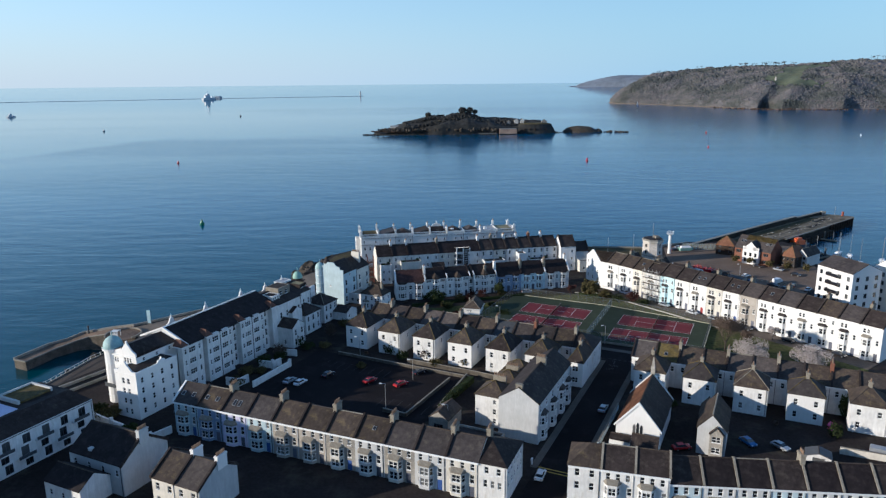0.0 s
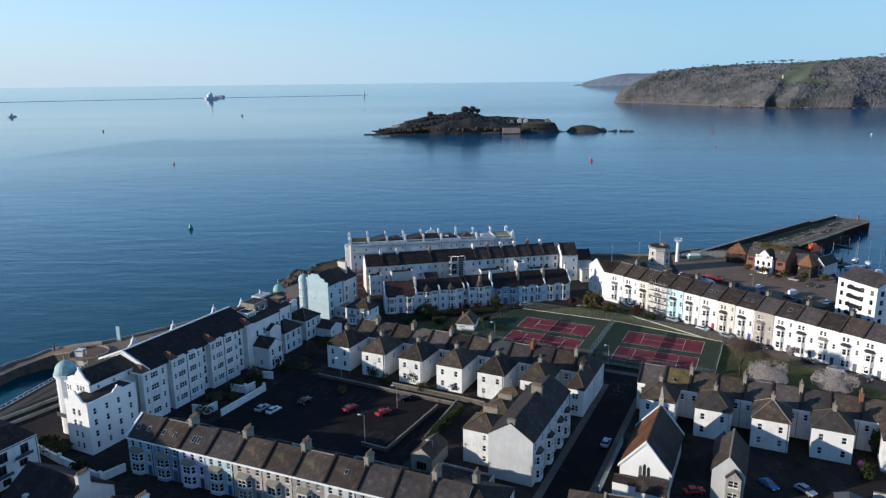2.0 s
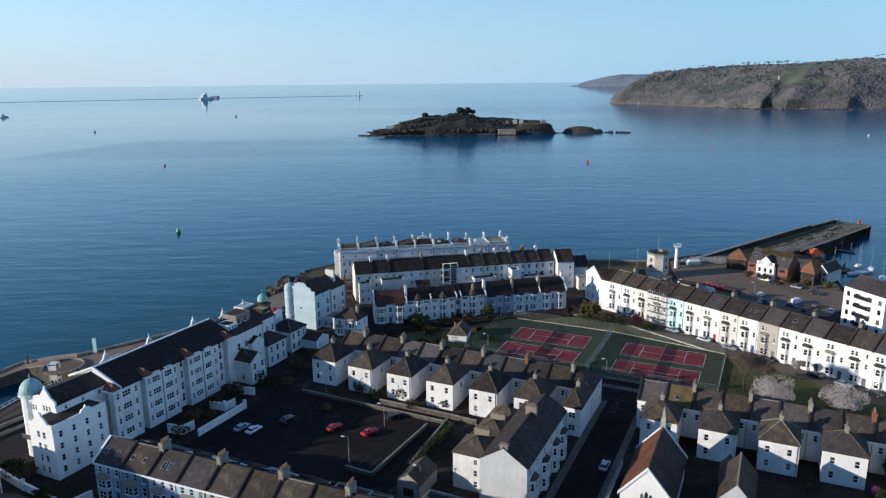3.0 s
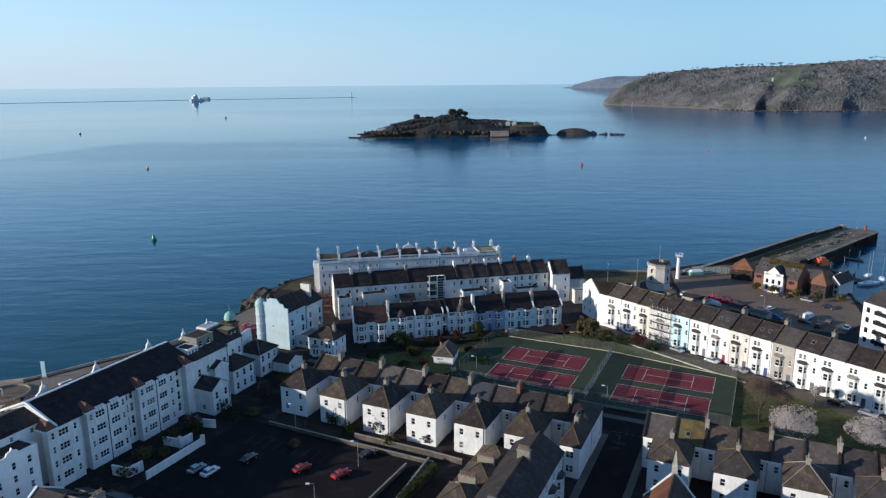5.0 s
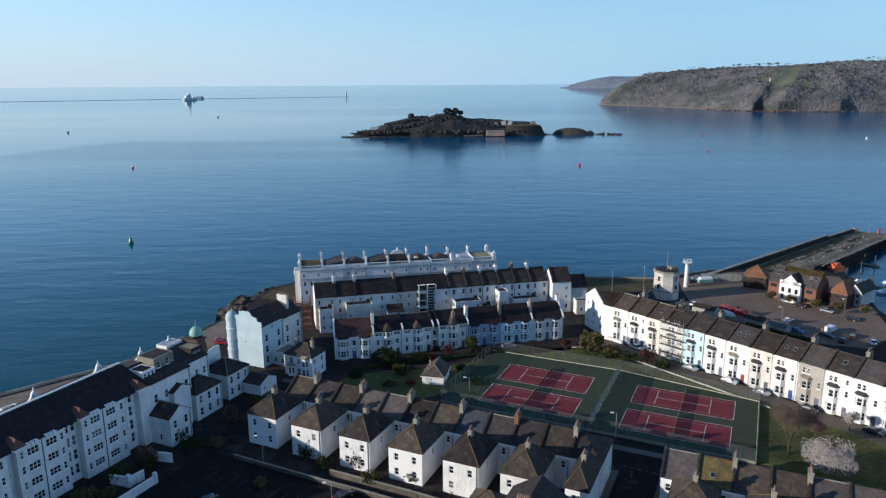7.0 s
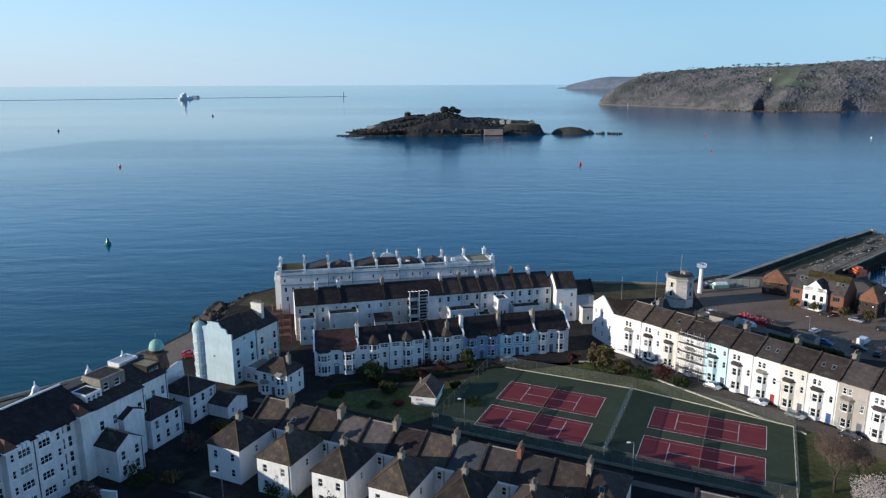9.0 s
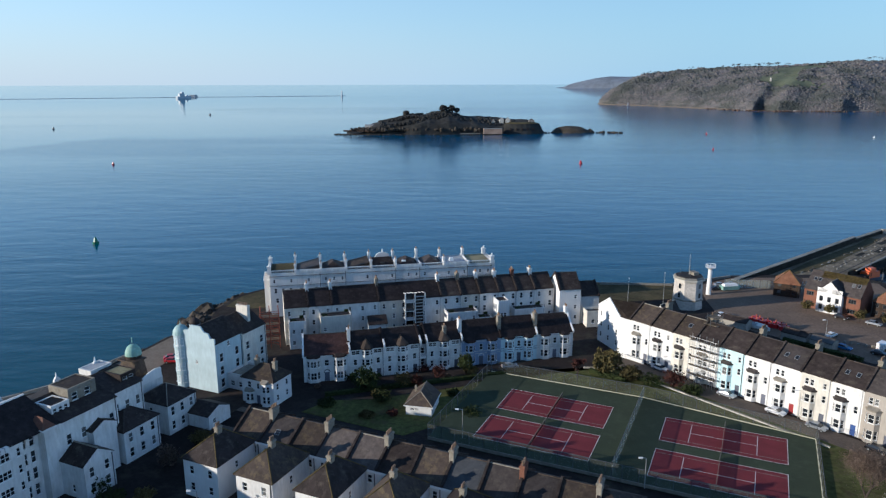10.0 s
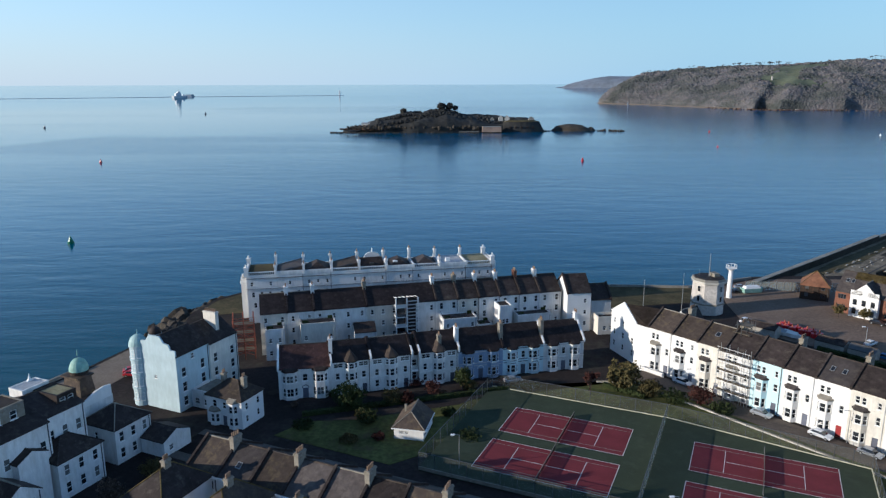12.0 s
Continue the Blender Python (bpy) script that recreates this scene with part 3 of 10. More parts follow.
def prism(bm, pts, z0, z1):
    """Upright prism over a plan, counter-clockwise."""
    a = [bm.verts.new((p[0], p[1], z0)) for p in pts]
    b = [bm.verts.new((p[0], p[1], z1)) for p in pts]
    bm.faces.new(a[::-1])
    bm.faces.new(b)
    for i in range(len(pts)):
        j = (i + 1) % len(pts)
        bm.faces.new((a[i], a[j], b[j], b[i]))


def extrude_x(bm, prof, x0, x1):
    """Closed profile in y and z, drawn out along x."""
    a = [bm.verts.new((x0, p[0], p[1])) for p in prof]
    b = [bm.verts.new((x1, p[0], p[1])) for p in prof]
    bm.faces.new(a)
    bm.faces.new(b[::-1])
    for i in range(len(prof)):
        j = (i + 1) % len(prof)
        bm.faces.new((a[i], b[i], b[j], a[j]))


def tube(bm, r0, r1, z0, z1, n=8, cx=0.0, cy=0.0, cap=True):
    a = [bm.verts.new((cx + r0 * math.cos(6.28319 * i / n), cy + r0 * math.sin(6.28319 * i / n), z0)) for i in range(n)]
    b = [bm.verts.new((cx + r1 * math.cos(6.28319 * i / n), cy + r1 * math.sin(6.28319 * i / n), z1)) for i in range(n)]
    for i in range(n):
        j = (i + 1) % n
        bm.faces.new((a[i], a[j], b[j], b[i]))
    if cap:
        bm.faces.new(b)
        bm.faces.new(a[::-1])


def rod(bm, p, q, r0, r1=None, n=6):
    """A round bar from p to q."""
    p, q = Vector(p), Vector(q)
    r1 = r0 if r1 is None else r1
    d = (q - p).normalized()
    s = d.orthogonal().normalized()
    t = d.cross(s)
    ring = [(math.cos(6.28319 * i / n), math.sin(6.28319 * i / n)) for i in range(n)]
    a = [bm.verts.new(p + s * c * r0 + t * k * r0) for c, k in ring]
    b = [bm.verts.new(q + s * c * r1 + t * k * r1) for c, k in ring]
    for i in range(n):
        j = (i + 1) % n
        bm.faces.new((a[i], a[j], b[j], b[i]))
    bm.faces.new(b)
    bm.faces.new(a[::-1])


def dome(bm, r, h, n=16, rings=6, z0=0.0, bulge=1.0):
    prev = [bm.verts.new((r * math.cos(6.28319 * i / n), r * math.sin(6.28319 * i / n), z0)) for i in range(n)]
    for k in range(1, rings):
        a = k / rings * math.pi / 2
        rr, zz = r * math.cos(a) ** bulge, z0 + h * math.sin(a)
        cur = [bm.verts.new((rr * math.cos(6.28319 * i / n), rr * math.sin(6.28319 * i / n), zz)) for i in range(n)]
        for i in range(n):
            j = (i + 1) % n
            bm.faces.new((prev[i], prev[j], cur[j], cur[i]))
        prev = cur
    top = bm.verts.new((0, 0, z0 + h))
    for i in range(n):
        bm.faces.new((prev[i], prev[(i + 1) % n], top))


REVEAL = 0.16


def wall_face(bm, org, turn, length, z0, z1, rects=()):
    """One wall with openings cut through it and their reveals. It faces -y before the turn."""
    c, s = math.cos(radians(turn)), math.sin(radians(turn))

    def p(x, y, z):
        return (org[0] + c * x - s * y, org[1] + s * x + c * y, z)
    xs = sorted({0.0, length, *[r[0] for r in rects], *[r[0] + r[2] for r in rects]})
    zs = sorted({z0, z1, *[r[1] for r in rects], *[r[1] + r[3] for r in rects]})
    for xa, xb in zip(xs, xs[1:]):
        for za, zb in zip(zs, zs[1:]):
            mx, mz = (xa + xb) / 2, (za + zb) / 2
            if any(r[0] < mx < r[0] + r[2] and r[1] < mz < r[1] + r[3] for r in rects):
                continue
            quad(bm, p(xa, 0, za), p(xb, 0, za), p(xb, 0, zb), p(xa, 0, zb))
    for x, z, w, h, *_ in rects:
        e = REVEAL
        quad(bm, p(x, 0, z), p(x + w, 0, z), p(x + w, e, z), p(x, e, z))
        quad(bm, p(x, e, z + h), p(x + w, e, z + h), p(x + w, 0, z + h), p(x, 0, z + h))
        quad(bm, p(x, 0, z), p(x, e, z), p(x, e, z + h), p(x, 0, z + h))
        quad(bm, p(x + w, e, z), p(x + w, 0, z), p(x + w, 0, z + h), p(x + w, e, z + h))


MESHES = {}


def mesh_of(key, build, material):
    if key not in MESHES:
        bm = bmesh.new()
        build(bm)
        bm.normal_update()
        me = bpy.data.meshes.new(str(key[0]))
        bm.to_mesh(me)
        bm.free()
        me.materials.append(MAT[material])
        MESHES[key] = me
    return MESHES[key]


def window(parent, m, w, h, style="sash"):
    """Frame with sill and glazing bars; the pane is its child."""
    w, h = round(w, 2), round(h, 2)
    fm = "darkframe" if style == "modern" else "frame"

    def fr(bm):
        f, y0, y1 = 0.08, 0.07, 0.15
        n = 1 if w <= 1.25 else 2 if w < 2.2 else 3
        xs = [0.0, f]
        for i in range(1, n):
            xs += [w * i / n - 0.05, w * i / n + 0.05]
        xs += [w - f, w]
        zs = [0.0, f, h * 0.5 - 0.04, h * 0.5 + 0.04, h - f, h] if style == "sash" else [0.0, f, h - f, h]
        for a in range(len(xs) - 1):
            for b in range(len(zs) - 1):
                if a % 2 and b % 2:
                    continue
                quad(bm, (xs[a], y0, zs[b]), (xs[a + 1], y0, zs[b]), (xs[a + 1], y0, zs[b + 1]), (xs[a], y0, zs[b + 1]))
        bmesh.ops.remove_doubles(bm, verts=bm.verts[:], dist=0.001)
        ext = bmesh.ops.extrude_face_region(bm, geom=bm.faces[:])
        bmesh.ops.translate(bm, verts=[v for v in ext["geom"] if isinstance(v, bmesh.types.BMVert)], vec=(0, y1 - y0, 0))
        bmesh.ops.recalc_face_normals(bm, faces=bm.faces[:])

    def sl(bm):
        box(bm, -0.08, -0.09, -0.1, w + 0.08, 0.07, 0.0)

    def pane(bm):
        box(bm, 0.04, 0.118, 0.04, w - 0.04, 0.135, h - 0.04)
    ob = place("window", mesh_of(("window", w, h, style), fr, fm), parent, "", m)
    place("pane", mesh_of(("pane", w, h), pane, "glass"), ob)
    if style == "sash":
        place("sill", mesh_of(("sill", w), sl, fm), ob)
    return ob


def door(parent, m, w=1.0, h=2.2, mat="door"):
    def dr(bm):
        box(bm, 0, 0.08, 0, w, 0.15, h)
        for i in range(2):
            for k in range(2):
                x0 = 0.1 + i * (w / 2 - 0.05)
                z0 = 0.2 + k * 0.95
                box(bm, x0, 0.06, z0, x0 + w / 2 - 0.15, 0.08, z0 + 0.8)
    ob = place("door", mesh_of(("door", w, h, mat), dr, mat), parent, "", m)

    def kn(bm):
        box(bm, w - 0.16, 0.02, 0.98, w - 0.1, 0.08, 1.1)
    place("handle", mesh_of(("handle", w), kn, "metal"), ob)
    return ob


def chimney(parent, x, y, z0, z1, w=0.9, d=2.0, pots=4, mat="cement"):
    def st(bm):
        box(bm, -w / 2, -d / 2, z0, w / 2, d / 2, z1 - 0.35)
        box(bm, -w / 2 - 0.1, -d / 2 - 0.1, z1 - 0.35, w / 2 + 0.1, d / 2 + 0.1, z1 - 0.15)
        box(bm, -w / 2 - 0.02, -d / 2 - 0.02, z1 - 0.15, w / 2 + 0.02, d / 2 + 0.02, z1)

    def pt(bm):
        tube(bm, 0.17, 0.13, 0, 0.55)
        tube(bm, 0.17, 0.16, 0.55, 0.7)
    ob = place("chimney", mesh_of(("chimney", w, d, round(z0, 2), round(z1, 2), mat), st, mat), parent, "", pose(x, y, 0))
    for i in range(pots):
        k = (i + 0.5) / pots - 0.5
        place("chimney_pot", mesh_of(("chimney_pot",), pt, "pot"), ob, "", pose(0, k * (d - 0.2), z1) if d >= w else pose(k * (w - 0.2), 0, z1))
    return ob


def bay(parent, x, w, z0, z1, wall, out=0.95, floors=((0.9, 1.7),), cant=0.7, roof="cement"):
    """Canted bay: walls with openings, a cornice with a low roof, and its windows."""
    bm = bmesh.new()
    f = w - 2 * cant
    side = math.hypot(cant, out)
    ang = math.degrees(math.atan2(out, cant))
    faces = [((x, 0), -ang, side), ((x + cant, -out), 0, f), ((x + w - cant, -out), ang, side)]
    for org, turn, ln in faces:
        ww = max(0.5, ln - 0.36)
        wall_face(bm, org, turn, ln, z0, z1, [((ln - ww) / 2, z, ww, h) for z, h in floors])
        for z, h in floors:
            window(parent, pose(org[0], org[1], 0, 0, 0, turn) @ pose((ln - ww) / 2, 0, z), ww, h)
    part("bay", bm, wall, parent)
    bm = bmesh.new()
    o = 0.18
    plan = [(x - o, 0.02), (x + cant - o * 0.6, -out - o), (x + w - cant + o * 0.6, -out - o), (x + w + o, 0.02)]
    prism(bm, plan, z1, z1 + 0.22)
    a = [bm.verts.new((p[0], p[1], z1 + 0.22)) for p in plan]
    b = [bm.verts.new(q) for q in ((x + 0.4, 0.02, z1 + 0.75), (x + w - 0.4, 0.02, z1 + 0.75))]
    bm.faces.new((a[0], a[1], b[0]))
    bm.faces.new((a[1], a[2], b[1], b[0]))
    bm.faces.new((a[2], a[3], b[1]))
    part("bay_roof", bm, roof, parent)


def roof_mesh(bm, kind, w, d, e, r, ov=0.25, ry=None, over_x=0.0):
    ry = d / 2 if ry is None else ry
    th = 0.16
    if kind == "gable":
        k0, k1 = (r - e) / ry, (r - e) / (d - ry)
        prof = [(-ov, e - ov * k0), (ry, r), (d + ov, e - ov * k1), (d + ov, e - ov * k1 + th), (ry, r + th), (-ov, e - ov * k0 + th)]
        extrude_x(bm, prof, -over_x, w + over_x)
    elif kind == "gable_y":
        k = (r - e) / (w / 2)
        prof = [(-ov, e - ov * k), (w / 2, r), (w + ov, e - ov * k), (w + ov, e - ov * k + th), (w / 2, r + th), (-ov, e - ov * k + th)]
        a = [bm.verts.new((p[0], -over_x, p[1])) for p in prof]
        b = [bm.verts.new((p[0], d + over_x, p[1])) for p in prof]
        bm.faces.new(a[::-1])
        bm.faces.new(b)
        for i in range(6):
            j = (i + 1) % 6
            bm.faces.new((a[i], b[i], b[j], a[j]))
    elif kind == "hip":
        x0, y0, x1, y1 = -ov, -ov, w + ov, d + ov
        if w >= d:
            ra, rb = (d * 0.5, d / 2), (w - d * 0.5, d / 2)
        else:
            ra, rb = (w / 2, w * 0.5), (w / 2, d - w * 0.5)
        a = [bm.verts.new(p) for p in ((x0, y0, e), (x1, y0, e), (x1, y1, e), (x0, y1, e))]
        lo = [bm.verts.new(p) for p in ((x0, y0, e - th), (x1, y0, e - th), (x1, y1, e - th), (x0, y1, e - th))]
        A, B = bm.verts.new((*ra, r)), bm.verts.new((*rb, r + 0.001))
        if w >= d:
            fs = [(a[0], a[1], B, A), (a[1], a[2], B), (a[2], a[3], A, B), (a[3], a[0], A)]
        else:
            fs = [(a[0], a[1], A), (a[1], a[2], B, A), (a[2], a[3], B), (a[3], a[0], A, B)]
        for f in fs:
            bm.faces.new(f)
        for i in range(4):
            j = (i + 1) % 4
            bm.faces.new((lo[i], lo[j], a[j], a[i]))
        bm.faces.new(lo[::-1])
    elif kind in ("hipleft", "hipright"):
        x0, y0, x1, y1 = -ov, -ov, w + ov * (kind == "hipright"), d + ov
        if kind == "hipright":
            x0 = 0
        else:
            x1 = w
        A = (d * 0.45, d / 2, r) if kind == "hipleft" else (0, d / 2, r)
        B = (w, d / 2, r) if kind == "hipleft" else (w - d * 0.45, d / 2, r)
        a = [bm.verts.new(q) for q in ((x0, y0, e), (x1, y0, e), (x1, y1, e), (x0, y1, e))]
        A, B = bm.verts.new(A), bm.verts.new(B)
        for f in ((a[0], a[1], B, A), (a[1], a[2], B), (a[2], a[3], A, B), (a[3], a[0], A), (a[3], a[2], a[1], a[0])):
            bm.faces.new(f)
    elif kind == "hipfront":
        a = [bm.verts.new(q) for q in ((-ov, -ov, e), (w + ov, -ov, e), (w + ov, d + ov, e), (-ov, d + ov, e))]
        A, B = bm.verts.new((w / 2, w * 0.36, r)), bm.verts.new((w / 2, d + ov, r))
        for f in ((a[0], a[1], A), (a[1], a[2], B, A), (a[3], a[0], A, B), (a[2], a[3], B), (a[3], a[2], a[1], a[0])):
            bm.faces.new(f)
    elif kind == "flat":
        box(bm, 0.25, 0.25, e - 0.1, w - 0.25, d - 0.25, e + 0.12)


def parapet(bm, w, d, z0, z1, t=0.3):
    box(bm, -0.02, -0.02, z0, w + 0.02, t, z1)
    box(bm, -0.02, d - t, z0, w + 0.02, d + 0.02, z1)
    box(bm, -0.02, t, z0, t, d - t, z1)
    box(bm, w - t, t, z0, w + 0.02, d - t, z1)


def grid(w, n, zs, ww=0.95, hh=1.6, margin=0.9):
    """Even rows of openings: x, z, width, height."""
    if n == 1:
        return [(w / 2 - ww / 2, z, ww, hh) for z in zs]
    step = (w - 2 * margin - ww) / (n - 1)
    return [(margin + i * step, z, ww, hh) for z in zs for i in range(n)]


def house(m, w, d, e, r, label, wall="white", slate="slate", roof="gable", front=(), left=(), right=(), back=(), name="terraced_house", category="house",
          group="", ry=None, bays=(), doors=(), party=(), chims=(), style="sash", ov=0.25, string=(), skylights=(), base=-0.6, over_x=0.0, party_mat="slatedark", fascia=False, pipes=True):
    """One house: walls with openings, roof, windows, doors, chimneys, party walls."""
    h = thing(name, m, label, category, group)
    bm = bmesh.new()
    sides = ((0, 0, 0, w, front), (w, 0, 90, d, right), (w, d, 180, w, back), (0, d, 270, d, left))
    for x, y, turn, ln, rects in sides:
        holes = [r4[:4] for r4 in rects]
        if turn == 0:
            holes += [(dx, 0.0, dw, dh) for dx, dw, dh, _ in doors]
        wall_face(bm, (x, y), turn, ln, base, e, holes)
    ryy = d / 2 if ry is None else ry
    if roof == "gable":
        for x in (0, w):
            bm.faces.new([bm.verts.new(p) for p in ((x, 0, e), (x, d, e), (x, ryy, r))])
    elif roof == "gable_y":
        for y in (0, d):
            bm.faces.new([bm.verts.new(p) for p in ((0, y, e), (w, y, e), (w / 2, y, r))])
    part("wall", bm, wall, h)
    bm = bmesh.new()
    roof_mesh(bm, roof, w, d, e, r, ov, ry, over_x)
    part("roof", bm, slate, h)
    if roof == "flat":
        bm = bmesh.new()
        parapet(bm, w, d, e, r)
        part("parapet", bm, wall, h)
    for x, y, turn, ln, rects in sides:
        for q in rects:
            window(h, pose(x, y, 0, 0, 0, turn) @ pose(q[0], 0, q[1]), q[2], q[3], style)
    for dx, dw, dh, dm in doors:
        door(h, pose(dx, 0, 0), dw, dh, dm)
    for b in bays:
        bay(h, *b)
    for px in party:
        bm = bmesh.new()
        k0 = (r - e) / ryy
        k1 = (r - e) / (d - ryy)
        u = 0.46 if party_mat in ("cement", "bright") else 0.60
        extrude_x(bm, [(-0.3, e - 0.3 * k0 - 0.1), (ryy, r - 0.1), (d + 0.3, e - 0.3 * k1 - 0.1), (d + 0.3, e - 0.3 * k1 + u), (ryy, r + u), (-0.3, e - 0.3 * k0 + u)], px - 0.21, px + 0.21)
        part("party_wall", bm, party_mat, h)
    for c in chims:
        chimney(h, *c)
    if fascia:
        zz = e - ov * (r - e) / ryy
        part("fascia", boxes((0, -ov - 0.14, zz - 0.26, w, -ov - 0.02, zz + 0.12)), "frame", h, "white painted gutter board")
    for z in string:
        bm = bmesh.new()
        box(bm, -0.03, -0.12, z, w + 0.03, 0.0, z + 0.2)
        part("cornice", bm, wall, h)
    # ridge and hip tiles
    rt = ("cement", "slatebrown", "slatebrown", "slate", "slatebrown")[(len(label) * 3 + int(w * 10) + int(m.translation.x * 7)) % 5]
    bm = bmesh.new()
    if roof == "gable":
        box(bm, 0.02, ryy - 0.16, r + 0.10, w - 0.02, ryy + 0.16, r + 0.24, 0.05)
    elif roof == "gable_y":
        box(bm, w / 2 - 0.16, -0.02, r + 0.10, w / 2 + 0.16, d + 0.02, r + 0.24, 0.05)
    elif roof == "hip":
        q = min(w, d) * 0.5
        tops = [(q, d / 2), (w - q, d / 2)] if w >= d else [(w / 2, q), (w / 2, d - q)]
        for cx, cy, tp in ((-ov, -ov, 0), (w + ov, -ov, 1 if w >= d else 0), (w + ov, d + ov, 1), (-ov, d + ov, 0 if w >= d else 1)):
            rod(bm, (cx, cy, e + 0.02), (*tops[tp], r + 0.02), 0.08, 0.12, 5)
        rod(bm, (*tops[0], r), (tops[1][0], tops[1][1] + 0.01, r), 0.13, 0.13, 5)
        if (int(w * 37) + int(m.translation.x)) % 3:
            rt = "lichen"
    if len(bm.verts):
        part("ridge_tiles", bm, rt, h)
    else:
        bm.free()
    # rainwater pipes down the plain walls
    if pipes and e - base > 5 and wall not in ("bright", "stone", "brick"):
        pm = "darkframe" if (len(label) + int(w * 10)) % 3 else "grey"
        if len(front) > 1:
            part("drainpipe", boxes((w - 0.42, -0.13, 0, w - 0.30, -0.01, e)), pm, h)
        if len(right) > 2:
            part("drainpipe", boxes((w + 0.01, d - 0.46, 0, w + 0.13, d - 0.34, e)), pm, h)
    for sx, sy, sw, sh in skylights:
        k = math.degrees(math.atan2(r - e, ryy))
        skylight(h, sx, sy, sw, sh, e, k)
    return h


def skylight(h, x, y, w, l, e, k):
    def fr(bm):
        box(bm, 0, 0, 0, w, 0.08, 0.1)
        box(bm, 0, l - 0.08, 0, w, l, 0.1)
        box(bm, 0, 0.08, 0, 0.08, l - 0.08, 0.1)
        box(bm, w - 0.08, 0.08, 0, w, l - 0.08, 0.1)

    def pn(bm):
        box(bm, 0.08, 0.08, 0.0, w - 0.08, l - 0.08, 0.06)
    m = pose(0, 0, e + 0.17, k, 0, 0) @ pose(x, y / math.cos(radians(k)), 0.0)
    ob = place("skylight", mesh_of(("skylight", w, l), fr, "metal"), h, "", m)
    place("pane", mesh_of(("skylight_pane", w, l), pn, "glass"), ob)


def sheet(name, pts, z0, z1, material, m=None, label="", kind="structure", category=""):
    """A slab of ground over a plan."""
    bm = bmesh.new()
    prism(bm, pts, z0, z1)
    bmesh.ops.recalc_face_normals(bm, faces=bm.faces[:])
    ob = part(name, bm, material, None, "", m)
    return tagged(ob, label, category, "", kind)

# ==== sea, land, shore ====
def sea_level(x, y):
    """The sheet lies level and, far out, swings up to where the true horizon stands."""
    r = math.hypot(x, y - 60)
    k = max(0.0, r - 2300)
    return 0.0265 * k * k / (k + 260.0)


def sea():
    bm = bmesh.new()
    n = 120
    radii = [30, 80, 160, 300, 500, 800, 1200, 1700, 2200, 2600, 2900, 3200, 3500, 3800, 4100, 4400, 4650, 4880]
    prev = None
    for r in radii:
        ring = []
        for i in range(n):
            x, y = r * math.cos(6.283185 * i / n), 60 + r * math.sin(6.283185 * i / n)
            ring.append(bm.verts.new((x, y, sea_level(x, y))))
        if prev is None:
            bm.faces.new(ring)
        else:
            for i in range(n):
                j = (i + 1) % n
                bm.faces.new((prev[i], ring[i], ring[j], prev[j]))
        prev = ring
    for f in bm.faces:
        f.smooth = True
    tagged(part("water", bm, "sea"), "calm blue sea with smooth slicks and small ripples", "sea", "", "structure")


sea()

COAST = [(-900, -250), (-420, 20), (-230, 95), (-150, 138), (-113, 171), (-110.5, 185), (-103.5, 198), (-102, 214), (-111, 231.5), (-104.4, 237.2), (-95.5, 245.6), (-87, 253.2), (-81, 259.4), (-72.4, 278), (-66.5, 295), (-60, 307), (-61, 320), (-58, 334), (-48, 345),
         (-36, 351), (-10, 356), (30, 356), (69, 348), (94, 346), (110, 352), (121, 357), (150, 358), (168, 357), (172, 346), (166, 320), (160.5, 303), (158, 290), (172, 274), (230, 262), (330, 248), (900, 190), (900, -700), (-900, -700)]


def land():
    bm = bmesh.new()
    n = len(COAST)
    cx, cy = 20, 100
    top = [bm.verts.new((x, y, G)) for x, y in COAST]
    low = []
    for x, y in COAST:
        d = math.hypot(x - cx, y - cy)
        k = 3.5 / d
        low.append(bm.verts.new((x + (x - cx) * k, y + (y - cy) * k, -3.0)))
    bm.faces.new(top[::-1])
    for i in range(n):
        j = (i + 1) % n
        bm.faces.new((top[i], top[j], low[j], low[i]))
    bmesh.ops.recalc_face_normals(bm, faces=bm.faces[:])
    tagged(part("ground", bm, "ground"), "dark town ground behind a rocky shore", "ground", "", "structure")


land()


def rocks(name, line, count, spread, size, seed, mat="rock", label="", z=0.0):
    """Broken rock along a line of shore."""
    rnd = random.Random(seed)
    bm = bmesh.new()
    for _ in range(count):
        i = rnd.randrange(len(line) - 1)
        t = rnd.random()
        x = line[i][0] * (1 - t) + line[i + 1][0] * t + rnd.gauss(0, spread)
        y = line[i][1] * (1 - t) + line[i + 1][1] * t + rnd.gauss(0, spread)
        s = size * rnd.uniform(0.4, 1.4)
        m = Matrix.LocRotScale((x, y, z + rnd.uniform(-0.4, 1.6) * size * 0.35), Euler((rnd.random() * 3, rnd.random() * 3, rnd.random() * 6)), (s, s * rnd.uniform(0.6, 1), s * rnd.uniform(0.35, 0.7)))
        g = bmesh.ops.create_icosphere(bm, subdivisions=1, radius=1, matrix=m)
        for v in g["verts"]:
            v.co += noise.noise_vector(v.co * 0.5 + Vector((seed, 0, 0))) * s * 0.35
    ob = part(name, bm, mat)
    return tagged(ob, label, "rocks", "", "stuff")


rocks("shore_rocks", [(-81, 266), (-75, 288), (-71, 301), (-66, 310), (-68, 322), (-70, 334), (-60, 347), (-46, 356), (-10, 362), (30, 361)], 420, 3.0, 2.9, 3, "rock", "dark broken rocks along the shore")
rocks("shore_rocks", [(69, 351), (84, 350), (96, 350), (112, 356)], 90, 1.6, 2.0, 5, "rock", "dark broken rocks below the grassy shore")
rocks("shore_rocks", [(-116, 180), (-120, 200), (-120, 222), (-114, 231)], 70, 1.6, 1.2, 7, "rock", "rubble below the sea wall")

